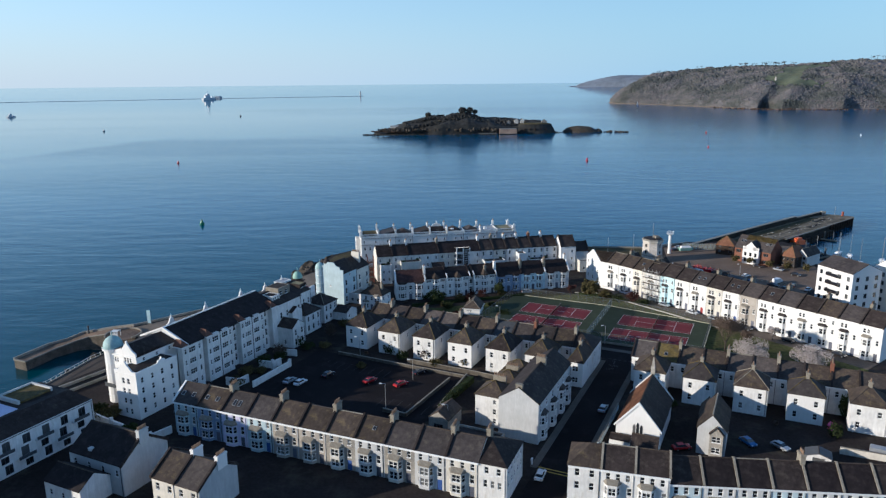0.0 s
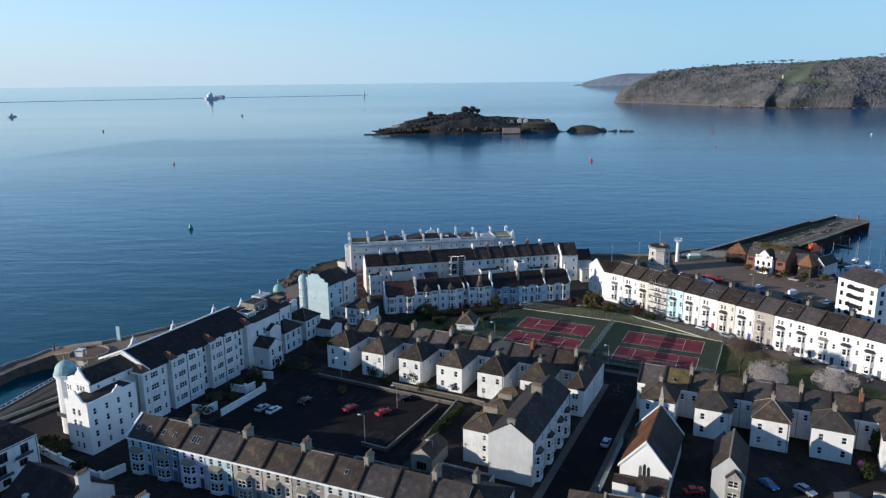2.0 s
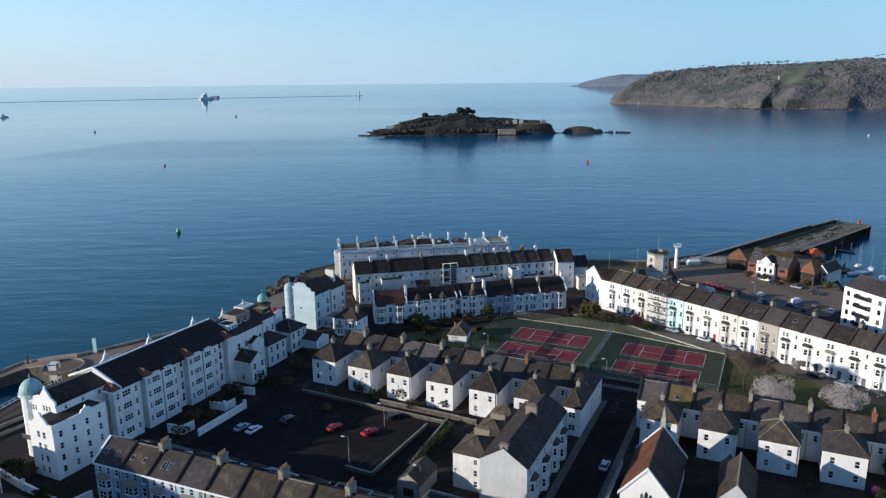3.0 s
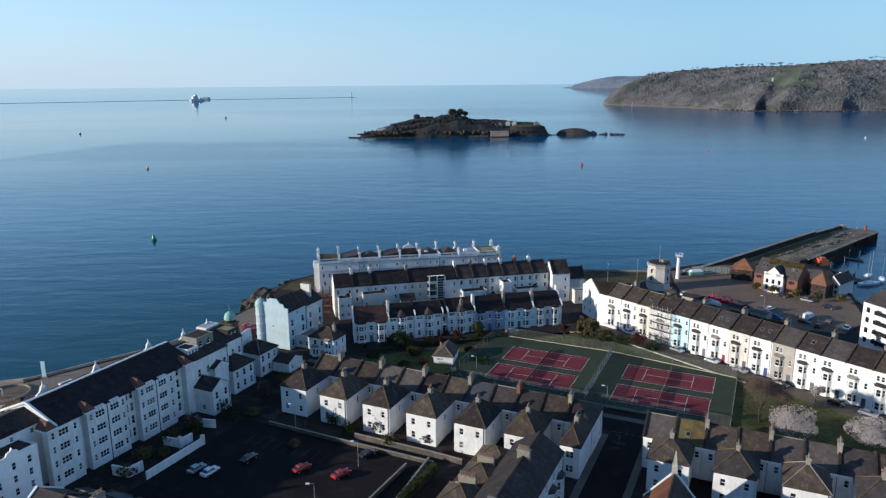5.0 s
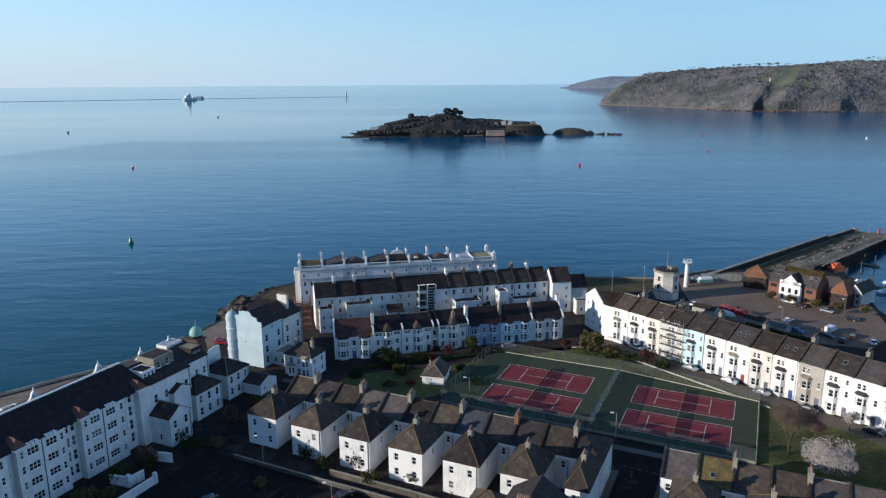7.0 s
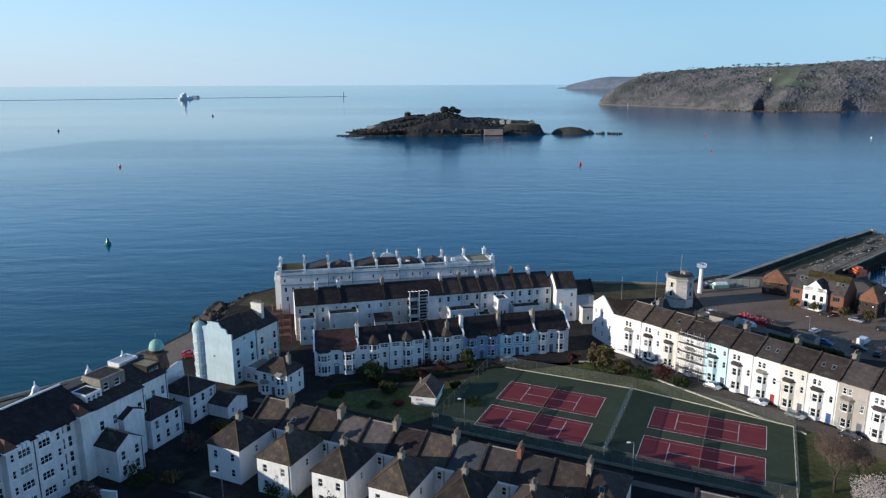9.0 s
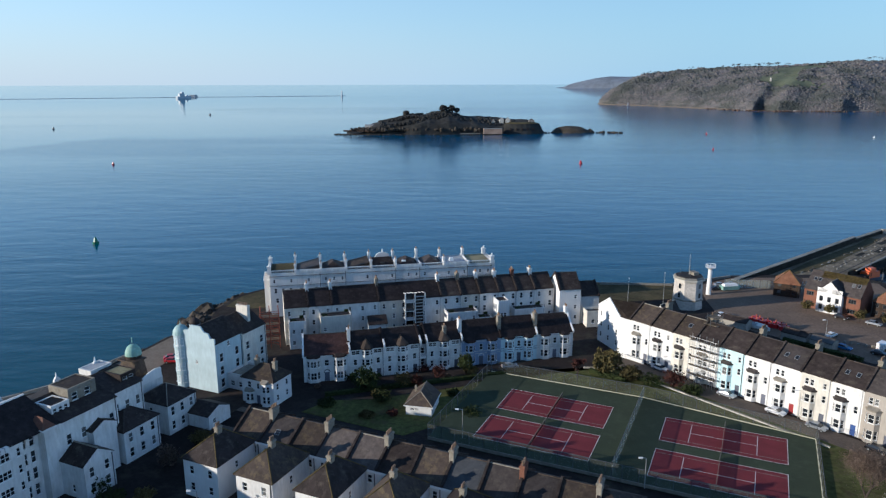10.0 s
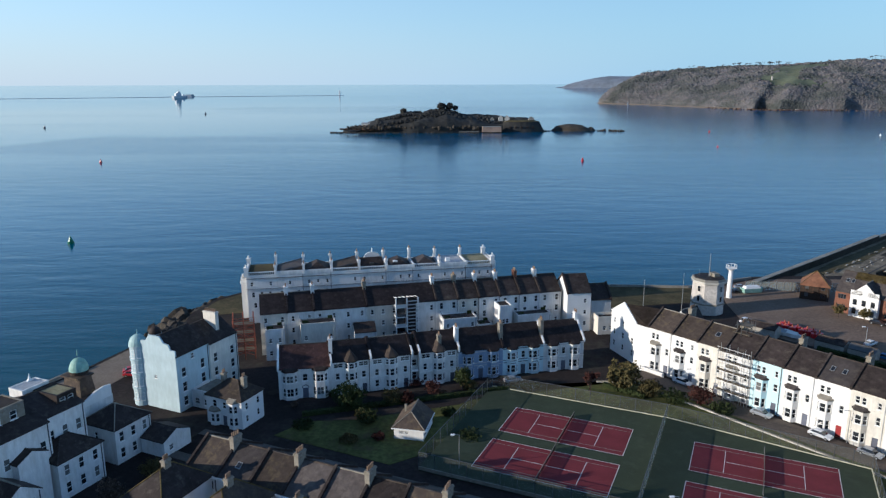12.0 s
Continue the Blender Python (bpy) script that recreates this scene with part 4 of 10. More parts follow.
# rough grass above the shore and the gravel of the promenade
sheet("coastal_grass", [(58, 322), (96, 329), (100, 341), (92, 345), (69, 347), (40, 353), (52, 330)], G - 0.3, G + 0.05, "roughgrass", None, "rough brown coastal grass above the shore")
sheet("coastal_grass", [(-52, 318), (-45, 320), (-38, 338), (-40, 347), (-48, 343), (-57, 332), (-59, 321)], G - 0.3, G + 0.05, "roughgrass", None, "rough grass on the low cliff")
sheet("promenade", [(-110, 230.7), (-101.5, 215), (-97, 214), (-82, 238), (-64, 262), (-56, 290), (-60, 304), (-65.8, 294), (-71.4, 277), (-80.4, 259), (-86.6, 252.6), (-95, 244.8), (-104, 236.4)], G - 0.3, G + 0.05, "prom", None, "gravelly waterfront promenade behind the terrace")


def sea_wall(name, line, z0, z1, t, mat, label):
    """Walls along the water, a length for each stretch."""
    for (x0, y0), (x1, y1) in zip(line, line[1:]):
        ln = math.hypot(x1 - x0, y1 - y0)
        bm = bmesh.new()
        box(bm, -t / 2, -t / 2, z0, ln + t / 2, t / 2, z1)
        ob = part(name, bm, mat, None, "", pose(x0, y0, 0, 0, 0, math.degrees(math.atan2(y1 - y0, x1 - x0))))
        tagged(ob, label, "wall", "sea walls", "structure")


sea_wall("sea_wall", [(-111, 232), (-104.4, 237.7), (-95.5, 246.1), (-87, 253.7), (-81, 259.9), (-72.4, 278.5)], 0, G + 0.7, 0.6, "concrete", "weathered concrete sea wall")
sea_wall("sea_wall", [(69, 345.5), (94, 343.5), (119, 354)], 0, G + 0.8, 0.6, "concrete", "weathered concrete sea wall")


def harbour_arm():
    """Curved stone arm that rises from its head to the promenade."""
    h = thing("harbour_quay", pose(0, 0, 0), "stone harbour arm with light copings and dark walls", "quay", "", "structure")
    outer = [(-143.2, 214.8, 3.0), (-139.2, 227.3, 3.0), (-134.7, 231.9, 3.3), (-130.4, 235.4, 4.5), (-119.4, 234.8, 6.5), (-108.8, 233.4, 8.2)]
    inner = [(-138.4, 212.9, 3.0), (-134.8, 224.7, 3.0), (-130.6, 230.2, 3.6), (-127.0, 231.6, 4.5), (-118.5, 229.5, 6.4), (-109.5, 228.0, 8.2)]
    bm = bmesh.new()
    top_o, top_i = [bm.verts.new(p) for p in outer], [bm.verts.new(p) for p in inner]
    low_o, low_i = [bm.verts.new((p[0] - 0.5, p[1] + 0.5, -2)) for p in outer], [bm.verts.new((p[0] + 0.3, p[1] - 0.3, -2)) for p in inner]
    for i in range(5):
        bm.faces.new((top_o[i], top_o[i + 1], low_o[i + 1], low_o[i]))
        bm.faces.new((top_i[i], top_i[i + 1], low_i[i + 1], low_i[i]))
    bm.faces.new((top_o[0], top_i[0], low_i[0], low_o[0]))
    bmesh.ops.recalc_face_normals(bm, faces=bm.faces[:])
    part("body", bm, "rubble", h)
    bm = bmesh.new()
    to, ti = [bm.verts.new(p) for p in outer], [bm.verts.new(p) for p in inner]
    for i in range(5):
        bm.faces.new((to[i], to[i + 1], ti[i + 1], ti[i]))
    bmesh.ops.recalc_face_normals(bm, faces=bm.faces[:])
    part("deck", bm, "quay", h)
    for line, hh, tt in ((outer, 0.75, 0.5), (inner, 0.25, 0.4), (outer[:1] + inner[:1], 0.3, 0.5)):
        for p, q in zip(line, line[1:]):
            bm = bmesh.new()
            d = Vector(q) - Vector(p)
            s2 = Vector((-d.y, d.x, 0)).normalized() * tt / 2
            c = [bm.verts.new(Vector(e) + k * s2 + Vector((0, 0, z))) for z in (-0.1, hh) for e in (p, q) for k in (-1, 1)]
            for f in ((0, 1, 3, 2), (4, 6, 7, 5), (0, 2, 6, 4), (1, 5, 7, 3), (0, 4, 5, 1), (2, 3, 7, 6)):
                bm.faces.new([c[k] for k in f])
            bmesh.ops.recalc_face_normals(bm, faces=bm.faces[:])
            part("coping", bm, "concrete", h)


harbour_arm()
sheet("slipway", [(-140, 158), (-132, 150), (-116, 172), (-111, 184), (-103, 198), (-101, 214), (-109, 229), (-114.5, 224), (-117.5, 217), (-121, 199.5), (-126, 178)], -2, 3.0, "lane", None, "grey stone slip and road beside the harbour pool")
pool_wall = [(-126, 178), (-121, 199.5), (-118.2, 214.6), (-114.5, 224)]
for (x0, y0), (x1, y1) in zip(pool_wall, pool_wall[1:]):
    ln = math.hypot(x1 - x0, y1 - y0)
    q = pose(x0, y0, 3.0, 0, 0, math.degrees(math.atan2(y1 - y0, x1 - x0)))
    r = thing("pool_railing", q, "pale railing and kerb along the harbour pool", "railing", "pool railings")
    part("kerb", boxes((0, -0.25, -0.1, ln, 0.25, 0.25)), "concrete", r)
    part("rail", boxes((0, -0.05, 1.0, ln, 0.05, 1.12)), "bright", r)
    for k in range(int(ln / 2) + 1):
        part("post", boxes((k * 2.0 - 0.05, -0.05, 0.25, k * 2.0 + 0.05, 0.05, 1.0)), "bright", r)
for line, w0 in (([(-114, 173), (-107, 184), (-101.3, 193.8), (-98.5, 204), (-97, 214)], 0.5), ([(-110, 171), (-104, 180.5), (-99, 189)], 0.4)):
    for (x0, y0), (x1, y1) in zip(line, line[1:]):
        ln = math.hypot(x1 - x0, y1 - y0)
        tagged(part("promenade_wall", boxes((0, -w0 / 2, -0.3, ln, w0 / 2, 0.8)), "concrete", None, "", pose(x0, y0, G, 0, 0, math.degrees(math.atan2(y1 - y0, x1 - x0)))), "low pale wall along the waterfront road", "wall", "promenade walls", "structure")
# the round plaza at the root of the arm, and the beach kiosks
pl = thing("round_plaza", at(-110.8, 223.4), "round stone plaza with a pale curved wall", "plaza", "", "structure")
bm = bmesh.new()
tube(bm, 5.6, 5.6, -0.2, 0.09, 28)
part("paving", bm, "quay", pl)
bm = bmesh.new()
for k in range(26):
    a0, a1 = radians(-40 + 10 * k), radians(-30 + 10 * k)
    rod(bm, (5.6 * math.cos(a0), 5.6 * math.sin(a0), 0.4), (5.6 * math.cos(a1), 5.6 * math.sin(a1), 0.4), 0.35, 0.35, 4)
part("curved_wall", bm, "cement", pl)
house(at(-97.0, 224.2, G, -33), 6.4, 3.4, 2.4, 2.8, "low white beach kiosk with a pale flat roof", "bright", "paleroof", "flat", name="kiosk", category="kiosk", front=[(1.0, 0.8, 1.4, 1.1), (3.8, 0.8, 1.4, 1.1)], pipes=False)


def pier():
    h = thing("harbour_pier", pose(0, 0, 0), "long weathered stone pier with a high dark seaward wall", "pier", "", "structure")
    bm = bmesh.new()
    prism(bm, [(119, 348), (150, 350), (168, 362), (172.4, 369.6), (197.5, 388), (222, 409.5), (244.8, 429.5), (246.5, 432.5), (240, 438), (231.5, 442.5), (225, 438.5), (165, 388)], 5.9, 6.4)
    bmesh.ops.recalc_face_normals(bm, faces=bm.faces[:])
    part("deck", bm, "pierdeck", h)
    bm = bmesh.new()
    prism(bm, [(119, 348), (150, 350.1), (167.9, 362.1), (172.3, 369.7), (197.3, 388.1), (221.8, 409.6), (244.6, 429.6), (246.2, 432.5), (240, 437.8), (231.4, 442.3), (225, 438.4), (165, 387.9)], -2, 5.9)
    bmesh.ops.recalc_face_normals(bm, faces=bm.faces[:])
    part("quay_wall", bm, "weedwall", h, "quay wall black with weed and painted-in shade")
    line = [(118, 348, 9.0), (165, 387.5, 9.0), (204, 420.5, 8.1), (231, 442, 8.1)]
    for a, b in zip(line, line[1:]):
        ln = math.hypot(b[0] - a[0], b[1] - a[1])
        q = pose(a[0], a[1], 0, 0, 0, math.degrees(math.atan2(b[1] - a[1], b[0] - a[0])))
        part("seaward_wall", boxes((0, -0.8, 0, ln + 0.3, 0.8, a[2])), "weedwall", h, "dark stained masonry wall", q)
        part("wall_coping", boxes((0, -0.9, a[2], ln + 0.3, 0.9, a[2] + 0.22)), "concrete", h, "pale worn coping", q)
    # stepped landing below the deck on the harbour side
    a, b = Vector((176, 369.5)), Vector((243, 427.5))
    ln = (b - a).length
    q = pose(a.x, a.y, 0, 0, 0, math.degrees(math.atan2(b.y - a.y, b.x - a.x)))
    part("landing", boxes((0, -2.6, -2, ln * 0.62, 0.4, 4.0)), "weedwall", h, "black weedy lower landing", q)
    for i in range(26):
        part("fender_pile", boxes((1 + i * ln / 26, -0.9, -2, 1.5 + i * ln / 26, 0.2, 6.7)) if i > 15 else boxes((1 + i * ln / 26, -3.0, -2, 1.4 + i * ln / 26, -2.6, 4.6)), "darkwood", h, "", q)
    part("deck_kerb", boxes((0, -0.2, 6.4, ln, 0.5, 6.75)), "concrete", h, "", q)
    # rows of loose stones, sunken slabs and rails on the deck
    rnd = random.Random(4)
    d = (b - a).normalized()
    nrm = Vector((-d.y, d.x))
    for i in range(60):
        t, o = rnd.uniform(-0.35, 0.96), rnd.choice((6.0, 6.5, 9.5, 13.0)) + rnd.gauss(0, 0.7)
        p = a + d * (t * ln) + nrm * o
        part("stone_block", boxes((-rnd.uniform(0.3, 0.8), -0.25, 6.4, rnd.uniform(0.3, 0.8), 0.25, 6.5 + rnd.random() * 0.25, 0.06)), "concrete" if rnd.random() < 0.5 else "stone", h, "", pose(p.x, p.y, 0, 0, 0, math.degrees(math.atan2(d.y, d.x)) + rnd.gauss(0, 25)))
    for o, w0, t0, t1, mat in ((3.2, 0.5, -0.1, 0.97, "slatedark"), (7.8, 0.35, 0.0, 0.9, "slatedark"), (11.4, 0.3, 0.2, 0.95, "slatedark"), (4.6, 2.6, 0.45, 0.62, "weedwall"), (9.2, 2.4, 0.66, 0.84, "weedwall"), (8.4, 1.8, 0.30, 0.40, "weedwall")):
        part("deck_channel", boxes((t0 * ln, o, 6.404, t1 * ln, o + w0, 6.424)), mat, h, "", q)
    bm = bmesh.new()
    for k in range(7):
        bm2 = rnd.uniform(-0.3, 0.85)
        rod(bm, (bm2 * ln, 13 + rnd.gauss(0, 1), 6.6), (bm2 * ln + rnd.uniform(3, 7), 12 + rnd.gauss(0, 1.5), 6.7), 0.22, 0.2, 5)
    part("driftwood", bm, "timber", h, "old timbers lying on the deck", q)
    part("beacon_hut", boxes((-1.2, -1.0, 6.4, 1.2, 1.0, 8.7)), "stone", h, "", pose(230.5, 439.6, 0))
    part("beacon_post", boxes((-0.5, -0.5, 6.4, 0.5, 0.5, 9.2)), "rust", h, "red-brown beacon post", pose(240.5, 435.0, 0))
    bm = bmesh.new()
    rod(bm, (0, 0, 6.4), (0, 0, 12), 0.12)
    part("mast", bm, "metal", h, "", pose(236.5, 437, 0))
    # weeds over the root and along the wall
    bm = bmesh.new()
    prism(bm, [(136, 357), (158, 371), (176, 384), (206, 412), (222, 428), (216, 429), (204, 417), (165, 385)], 6.4, 6.45)
    bmesh.ops.recalc_face_normals(bm, faces=bm.faces[:])
    part("weed_strip", bm, "roughgrass", h, "weedy strip of deck")
    # the deck falls gently towards the outer end
    bpy.context.view_layer.update()
    root, along, drop = Vector((165, 368, 0)), Vector((0.75, 0.66, 0)), Vector((6.0, 10.5, -2.1))
    for c in h.children:
        for v in c.data.vertices:
            p = c.matrix_basis @ v.co
            v.co = p + drop * max(0.0, (p - root).dot(along) / 102.0)
        c.matrix_basis = Matrix.Identity(4)


pier()

# ==== streets and park ====
def kerb_slab(name, u0, v0, u1, v1, mat="paving", z=0.13, label="stone pavement beside the street"):
    bm = bmesh.new()
    box(bm, u0, v0, -0.2, u1, v1, z)
    tagged(part(name, bm, mat, None, "", TOWN), label, "pavement", "pavements", "structure")


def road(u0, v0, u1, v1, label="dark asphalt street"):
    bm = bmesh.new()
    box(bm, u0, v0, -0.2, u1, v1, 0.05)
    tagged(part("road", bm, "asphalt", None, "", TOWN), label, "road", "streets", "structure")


road(3.5, -135, 11.5, -22)                      # street up to the courts
road(-88, -30.2, 3.5, -23.5)                    # street between the terrace and the courts
road(11.5, -30.2, 95, -23.5)
kerb_slab("pavement", 1.9, -98, 3.5, -32)
kerb_slab("pavement", 11.5, -100, 13.0, -32)
kerb_slab("pavement", -88, -32.4, 1.9, -30.2)
kerb_slab("pavement", -88, -23.5, 29, -21.5)

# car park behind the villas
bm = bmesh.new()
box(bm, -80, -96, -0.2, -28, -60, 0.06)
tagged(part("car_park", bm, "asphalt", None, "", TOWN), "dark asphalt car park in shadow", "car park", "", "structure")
bay_lines = thing("parking_lines", TOWN, "worn white parking bay lines on the asphalt", "road marking", "", "structure")
for i in range(9):
    part("bay_line", boxes((-72 + i * 2.6, -70, 0.06, -71.9 + i * 2.6, -65.4, 0.07)), "faint", bay_lines)
for i in range(6):
    part("bay_line", boxes((-44 + i * 2.6, -86, 0.06, -43.9 + i * 2.6, -81, 0.07)), "faint", bay_lines)
# worn words and a give-way line at the street's end
for word, v in (("TURN", -35.6), ("LEFT", -38.3)):
    cu = bpy.data.curves.new("road_word", "FONT")
    cu.body, cu.size, cu.extrude = word, 1.5, 0.004
    tmp = bpy.data.objects.new("road_word", cu)
    scene.collection.objects.link(tmp)
    bpy.context.view_layer.update()
    me = bpy.data.meshes.new_from_object(tmp.evaluated_get(bpy.context.evaluated_depsgraph_get()))
    bpy.data.objects.remove(tmp)
    bpy.data.curves.remove(cu)
    me.materials.clear()
    me.materials.append(MAT["faint"])
    place("road_word", me, bay_lines, "worn white road lettering", pose(4.9, v, 0.06) @ Matrix.Diagonal((0.72, 1.25, 1, 1)))
part("road_arrow", boxes((6.0, -33.6, 0.05, 6.25, -31.2, 0.06), (5.2, -31.5, 0.05, 6.0, -31.2, 0.06)), "faint", bay_lines)
for i in range(5):
    part("road_mark", boxes((3.8 + i * 1.5, -30.0, 0.052, 4.7 + i * 1.5, -29.7, 0.06)), "faint", bay_lines)
part("road_mark", boxes((3.7, -97.5, 0.05, 11.3, -97.2, 0.06)), "yellow", bay_lines)
part("road_mark", boxes((3.7, -98.6, 0.05, 11.3, -98.3, 0.06)), "yellow", bay_lines)

sheet("park_lawn", [(-20, 244.5), (3, 233.5), (12.2, 239), (24.3, 266.2), (57, 251.2), (87.4, 230.8), (74.4, 202.2), (112, 181), (118.6, 192.4), (90.8, 229.2), (58.0, 270.0), (52, 270.5), (47, 267.5), (12, 258.5), (-14, 251)],
      G - 0.3, G + 0.09, "grass", None, "rough winter lawn of the park round the courts")


# dark strip laid over the lawn before the park terrace
sheet("planting_bed", [(-17.5, 250.2), (-6, 250.6), (6, 254.2), (16, 257.4), (22.6, 262.4), (23.6, 264.6), (12, 260.6), (-6, 255.6), (-17, 253.4)], G - 0.3, G + 0.12, "ground", None, "dark ground strip along the park terrace")
sheet("terrace_road", [(60.2, 275.0), (123.6, 196.2), (118.2, 192.0), (90.2, 228.6), (57.4, 269.4), (54.6, 271.6)], G - 0.3, G + 0.11, "lane", None, "worn grey road along the bright terrace", "structure", "road")


def courts():
    plan = [(-43.2, -18), (29, -18), (29, 13.2), (-6, 19), (-43.2, 19)]
    bm = bmesh.new()
    prism(bm, plan, -0.6, 0.7)
    c = tagged(part("tennis_court_ground", bm, "courtgreen", None, "", TOWN), "green tarmac ground with four red tennis courts", "tennis courts", "", "structure")
    for i, (u, v) in enumerate(((-35, 0.2), (-34.9, -14.1), (0, 0), (-0.1, -14.7))):
        t = thing("tennis_court", TOWN @ pose(u, v, 0.7), "red tarmac tennis court with white lines", "tennis court", "tennis courts", "structure")
        L, W = 23.77, 10.97
        part("playing_surface", boxes((-0.02, -0.02, -0.1, L + 0.02, W + 0.02, 0.008)), "courtred", t)
        s = 0.10
        lines = [(0, 0, L, s), (0, W - s, L, W), (0, s, s, W - s), (L - s, s, L, W - s), (s, 1.37, L - s, 1.37 + s), (s, W - 1.37 - s, L - s, W - 1.37),
                 (5.485, 1.37 + s, 5.485 + s, W - 1.37 - s), (L - 5.485 - s, 1.37 + s, L - 5.485, W - 1.37 - s), (5.485 + s, W / 2 - s / 2, L - 5.485 - s, W / 2 + s / 2)]
        for k, (a, b, cc, d) in enumerate(lines):
            part("line", boxes((a, b, 0.008, cc, d, 0.014)), "line" if k not in (4, 5) else "concrete", t)
        net = thing("tennis_net", TOWN @ pose(u + L / 2, v, 0.71), "dark tennis net on two posts across the court", "tennis net", "tennis nets")
        bm = bmesh.new()
        box(bm, -0.02, -0.9, 0.05, 0.02, W + 0.9, 0.92)
        part("netting", bm, "netting", net)
        part("tape", boxes((-0.04, -0.9, 0.92, 0.04, W + 0.9, 1.0)), "cement", net)
        for y in (-0.9, W + 0.9):
            bm = bmesh.new()
            tube(bm, 0.06, 0.06, 0, 1.1, 8, 0, y)
            part("post", bm, "darkframe", net)


courts()


def fence(line, z, height, label, mat="chainlink", step=3.0, rail=True, coping=None, m=None):
    f = thing("fence", m or TOWN, label, "fence", "court fences")
    for a, b in zip(line, line[1:]):
        ln = math.hypot(b[0] - a[0], b[1] - a[1])
        ang = math.degrees(math.atan2(b[1] - a[1], b[0] - a[0]))
        q = pose(a[0], a[1], z, 0, 0, ang)
        part("netting", boxes((0, -0.012, 0.05, ln, 0.012, height)), mat, f, "", q)
        n = max(1, round(ln / step))

        def ps(bm):
            tube(bm, 0.06, 0.06, -0.2, height + 0.1, 6)
        for i in range(n + 1):
            place("post", mesh_of(("fence_post", height), ps, "darkframe"), f, "", q @ pose(ln * i / n, 0, 0))
        if rail:
            part("rail", boxes((0, -0.04, height - 0.06, ln, 0.04, height + 0.02)), "darkframe", f, "", q)
        if coping:
            part("coping", boxes((0, -0.1, -0.5, ln, 0.1, 0.12)), coping, f, "cream painted kerb", q)


fence([(-43.2, -18), (29, -18)], 0.7, 2.9, "tall chain-link fence along the street side of the courts", coping="cement")
fence([(29, -18), (29, 13.2)], 0.7, 2.9, "tall chain-link fence with a pale kerb", coping="creamline")
fence([(29, 13.2), (-6, 19), (-43.2, 19)], 0.7, 2.9, "chain-link fence on a cream painted kerb above the lawn", coping="creamline")
fence([(-43.2, 19), (-43.2, -18)], 0.7, 2.9, "tall chain-link fence beside the pavilion lawn")
fence([(-6, -17.5), (-6, 18.5)], 0.7, 2.9, "pale netting fence between the two pairs of courts", mat="windbreak")


# ==== houses ====
def front_terrace():
    """Long bow of stuccoed houses with bays, facing the street."""
    # first five walls darker and bluer, their shade put into the paint
    walls = ["skyblue", "slateblue", "lilac", "skyblue", "taupe", "taupe", "stone", "grey", "stone", "grey", "cream"]
    n, w = 11, 7.0
    for i in range(n):
        x = i * w
        m = at(-67.4, 156.2, G, -21.4) @ pose(x, 0, 0)
        e, r, d = 8.0, 11.0, 9.5
        fr = grid(w, 3, (5.9,), 0.85, 1.45, 0.9) + [(5.1, 3.0, 0.95, 1.9)]
        house(m, w, d, e, r, "%s stuccoed terraced house with a canted bay and slate roof" % {"skyblue": "blue-grey", "slateblue": "slate blue", "lilac": "lilac", "cream": "cream", "taupe": "taupe", "grey": "grey", "stone": "limestone"}[walls[i]],
              walls[i], "slatebrown" if i in (1, 4, 5, 6, 7) else "slate", front=fr, left=[] if i else [(3, 3, 0.9, 1.5)], bays=((0.7, 3.6, 0, 5.2, "cream" if walls[i] == "stone" else walls[i], 1.0, ((0.8, 1.7), (3.2, 1.6))),), doors=((5.0, 1.1, 2.3, "bluedoor" if i % 3 == 0 else "door"),),
              party=(0.0,), fascia=True, party_mat="bright" if i == 0 else "slatedark", chims=() if i == 0 or i % 2 else ((0, d / 2 + 0.4, r - 1.2, r + 1.7, 0.9, 2.4, 5),), group="front terrace", string=(5.35, 7.75),
              skylights=((1.0, 1.6, 0.9, 1.2), (4.0, 1.6, 0.9, 1.2)) if i in (0, 1) else ((2.0, 1.4, 0.8, 1.6), (3.4, 1.4, 0.8, 1.6)) if i == 2 else ((3.2, 2.0, 0.8, 1.0),) if i in (7,) else ())
    # rear extensions and yard walls of the row
    for i in range(n):
        m = at(-67.4, 156.2, G, -21.4) @ pose(i * w, 9.5, 0)
        hh, dd = ((5.6, 4.6), (3.2, 6.0), (5.2, 5.2), (3.0, 4.0))[i % 4]
        house(m @ pose(0.4, 0.06, 0), 3.4, dd, hh, hh + (0.35 if i % 4 == 1 else 1.1), "rendered rear extension with a %s roof behind the terrace" % ("pale flat" if i % 4 == 1 else "dark slate"), "cream" if i % 2 else "white", "paleroof" if i % 4 == 1 else "slatedark", "flat" if i % 4 == 1 else "gable", back=[(1.0, 0.8, 0.9, 1.2)], right=[(1.4, 0.9, 0.8, 1.3)], name="rear_extension", group="front terrace extensions")
        y = thing("yard_wall", m, "rough stone yard wall behind the terrace", "wall", "yard walls")
        part("length", boxes((-0.14, dd + 0.1, -0.4, 0.14, 10.4, 1.7)), "rubble", y)
        part("length", boxes((0.14, 10.1, -0.4, w - 1.3, 10.4, 1.9)), "rubble", y)
    # corner house with a hipped roof
    m = at(-67.4, 156.2, G, -21.4) @ pose(n * w, 0, 0)
    house(m, 5.8, 11.5, 8.0, 10.8, "white corner house with a hipped slate roof and long side wall", "white", "slatedark", "hipright", front=grid(5.8, 2, (5.9,), 0.9, 1.5, 1.2) + grid(5.8, 3, (2.9,), 0.8, 1.6, 1.0),
          right=grid(11.5, 5, (3.2, 5.9), 0.8, 1.4, 1.0), string=(5.3, 7.8), group="front terrace", chims=((0, 7.0, 8.5, 12.4, 0.9, 1.8, 4),))


front_terrace()


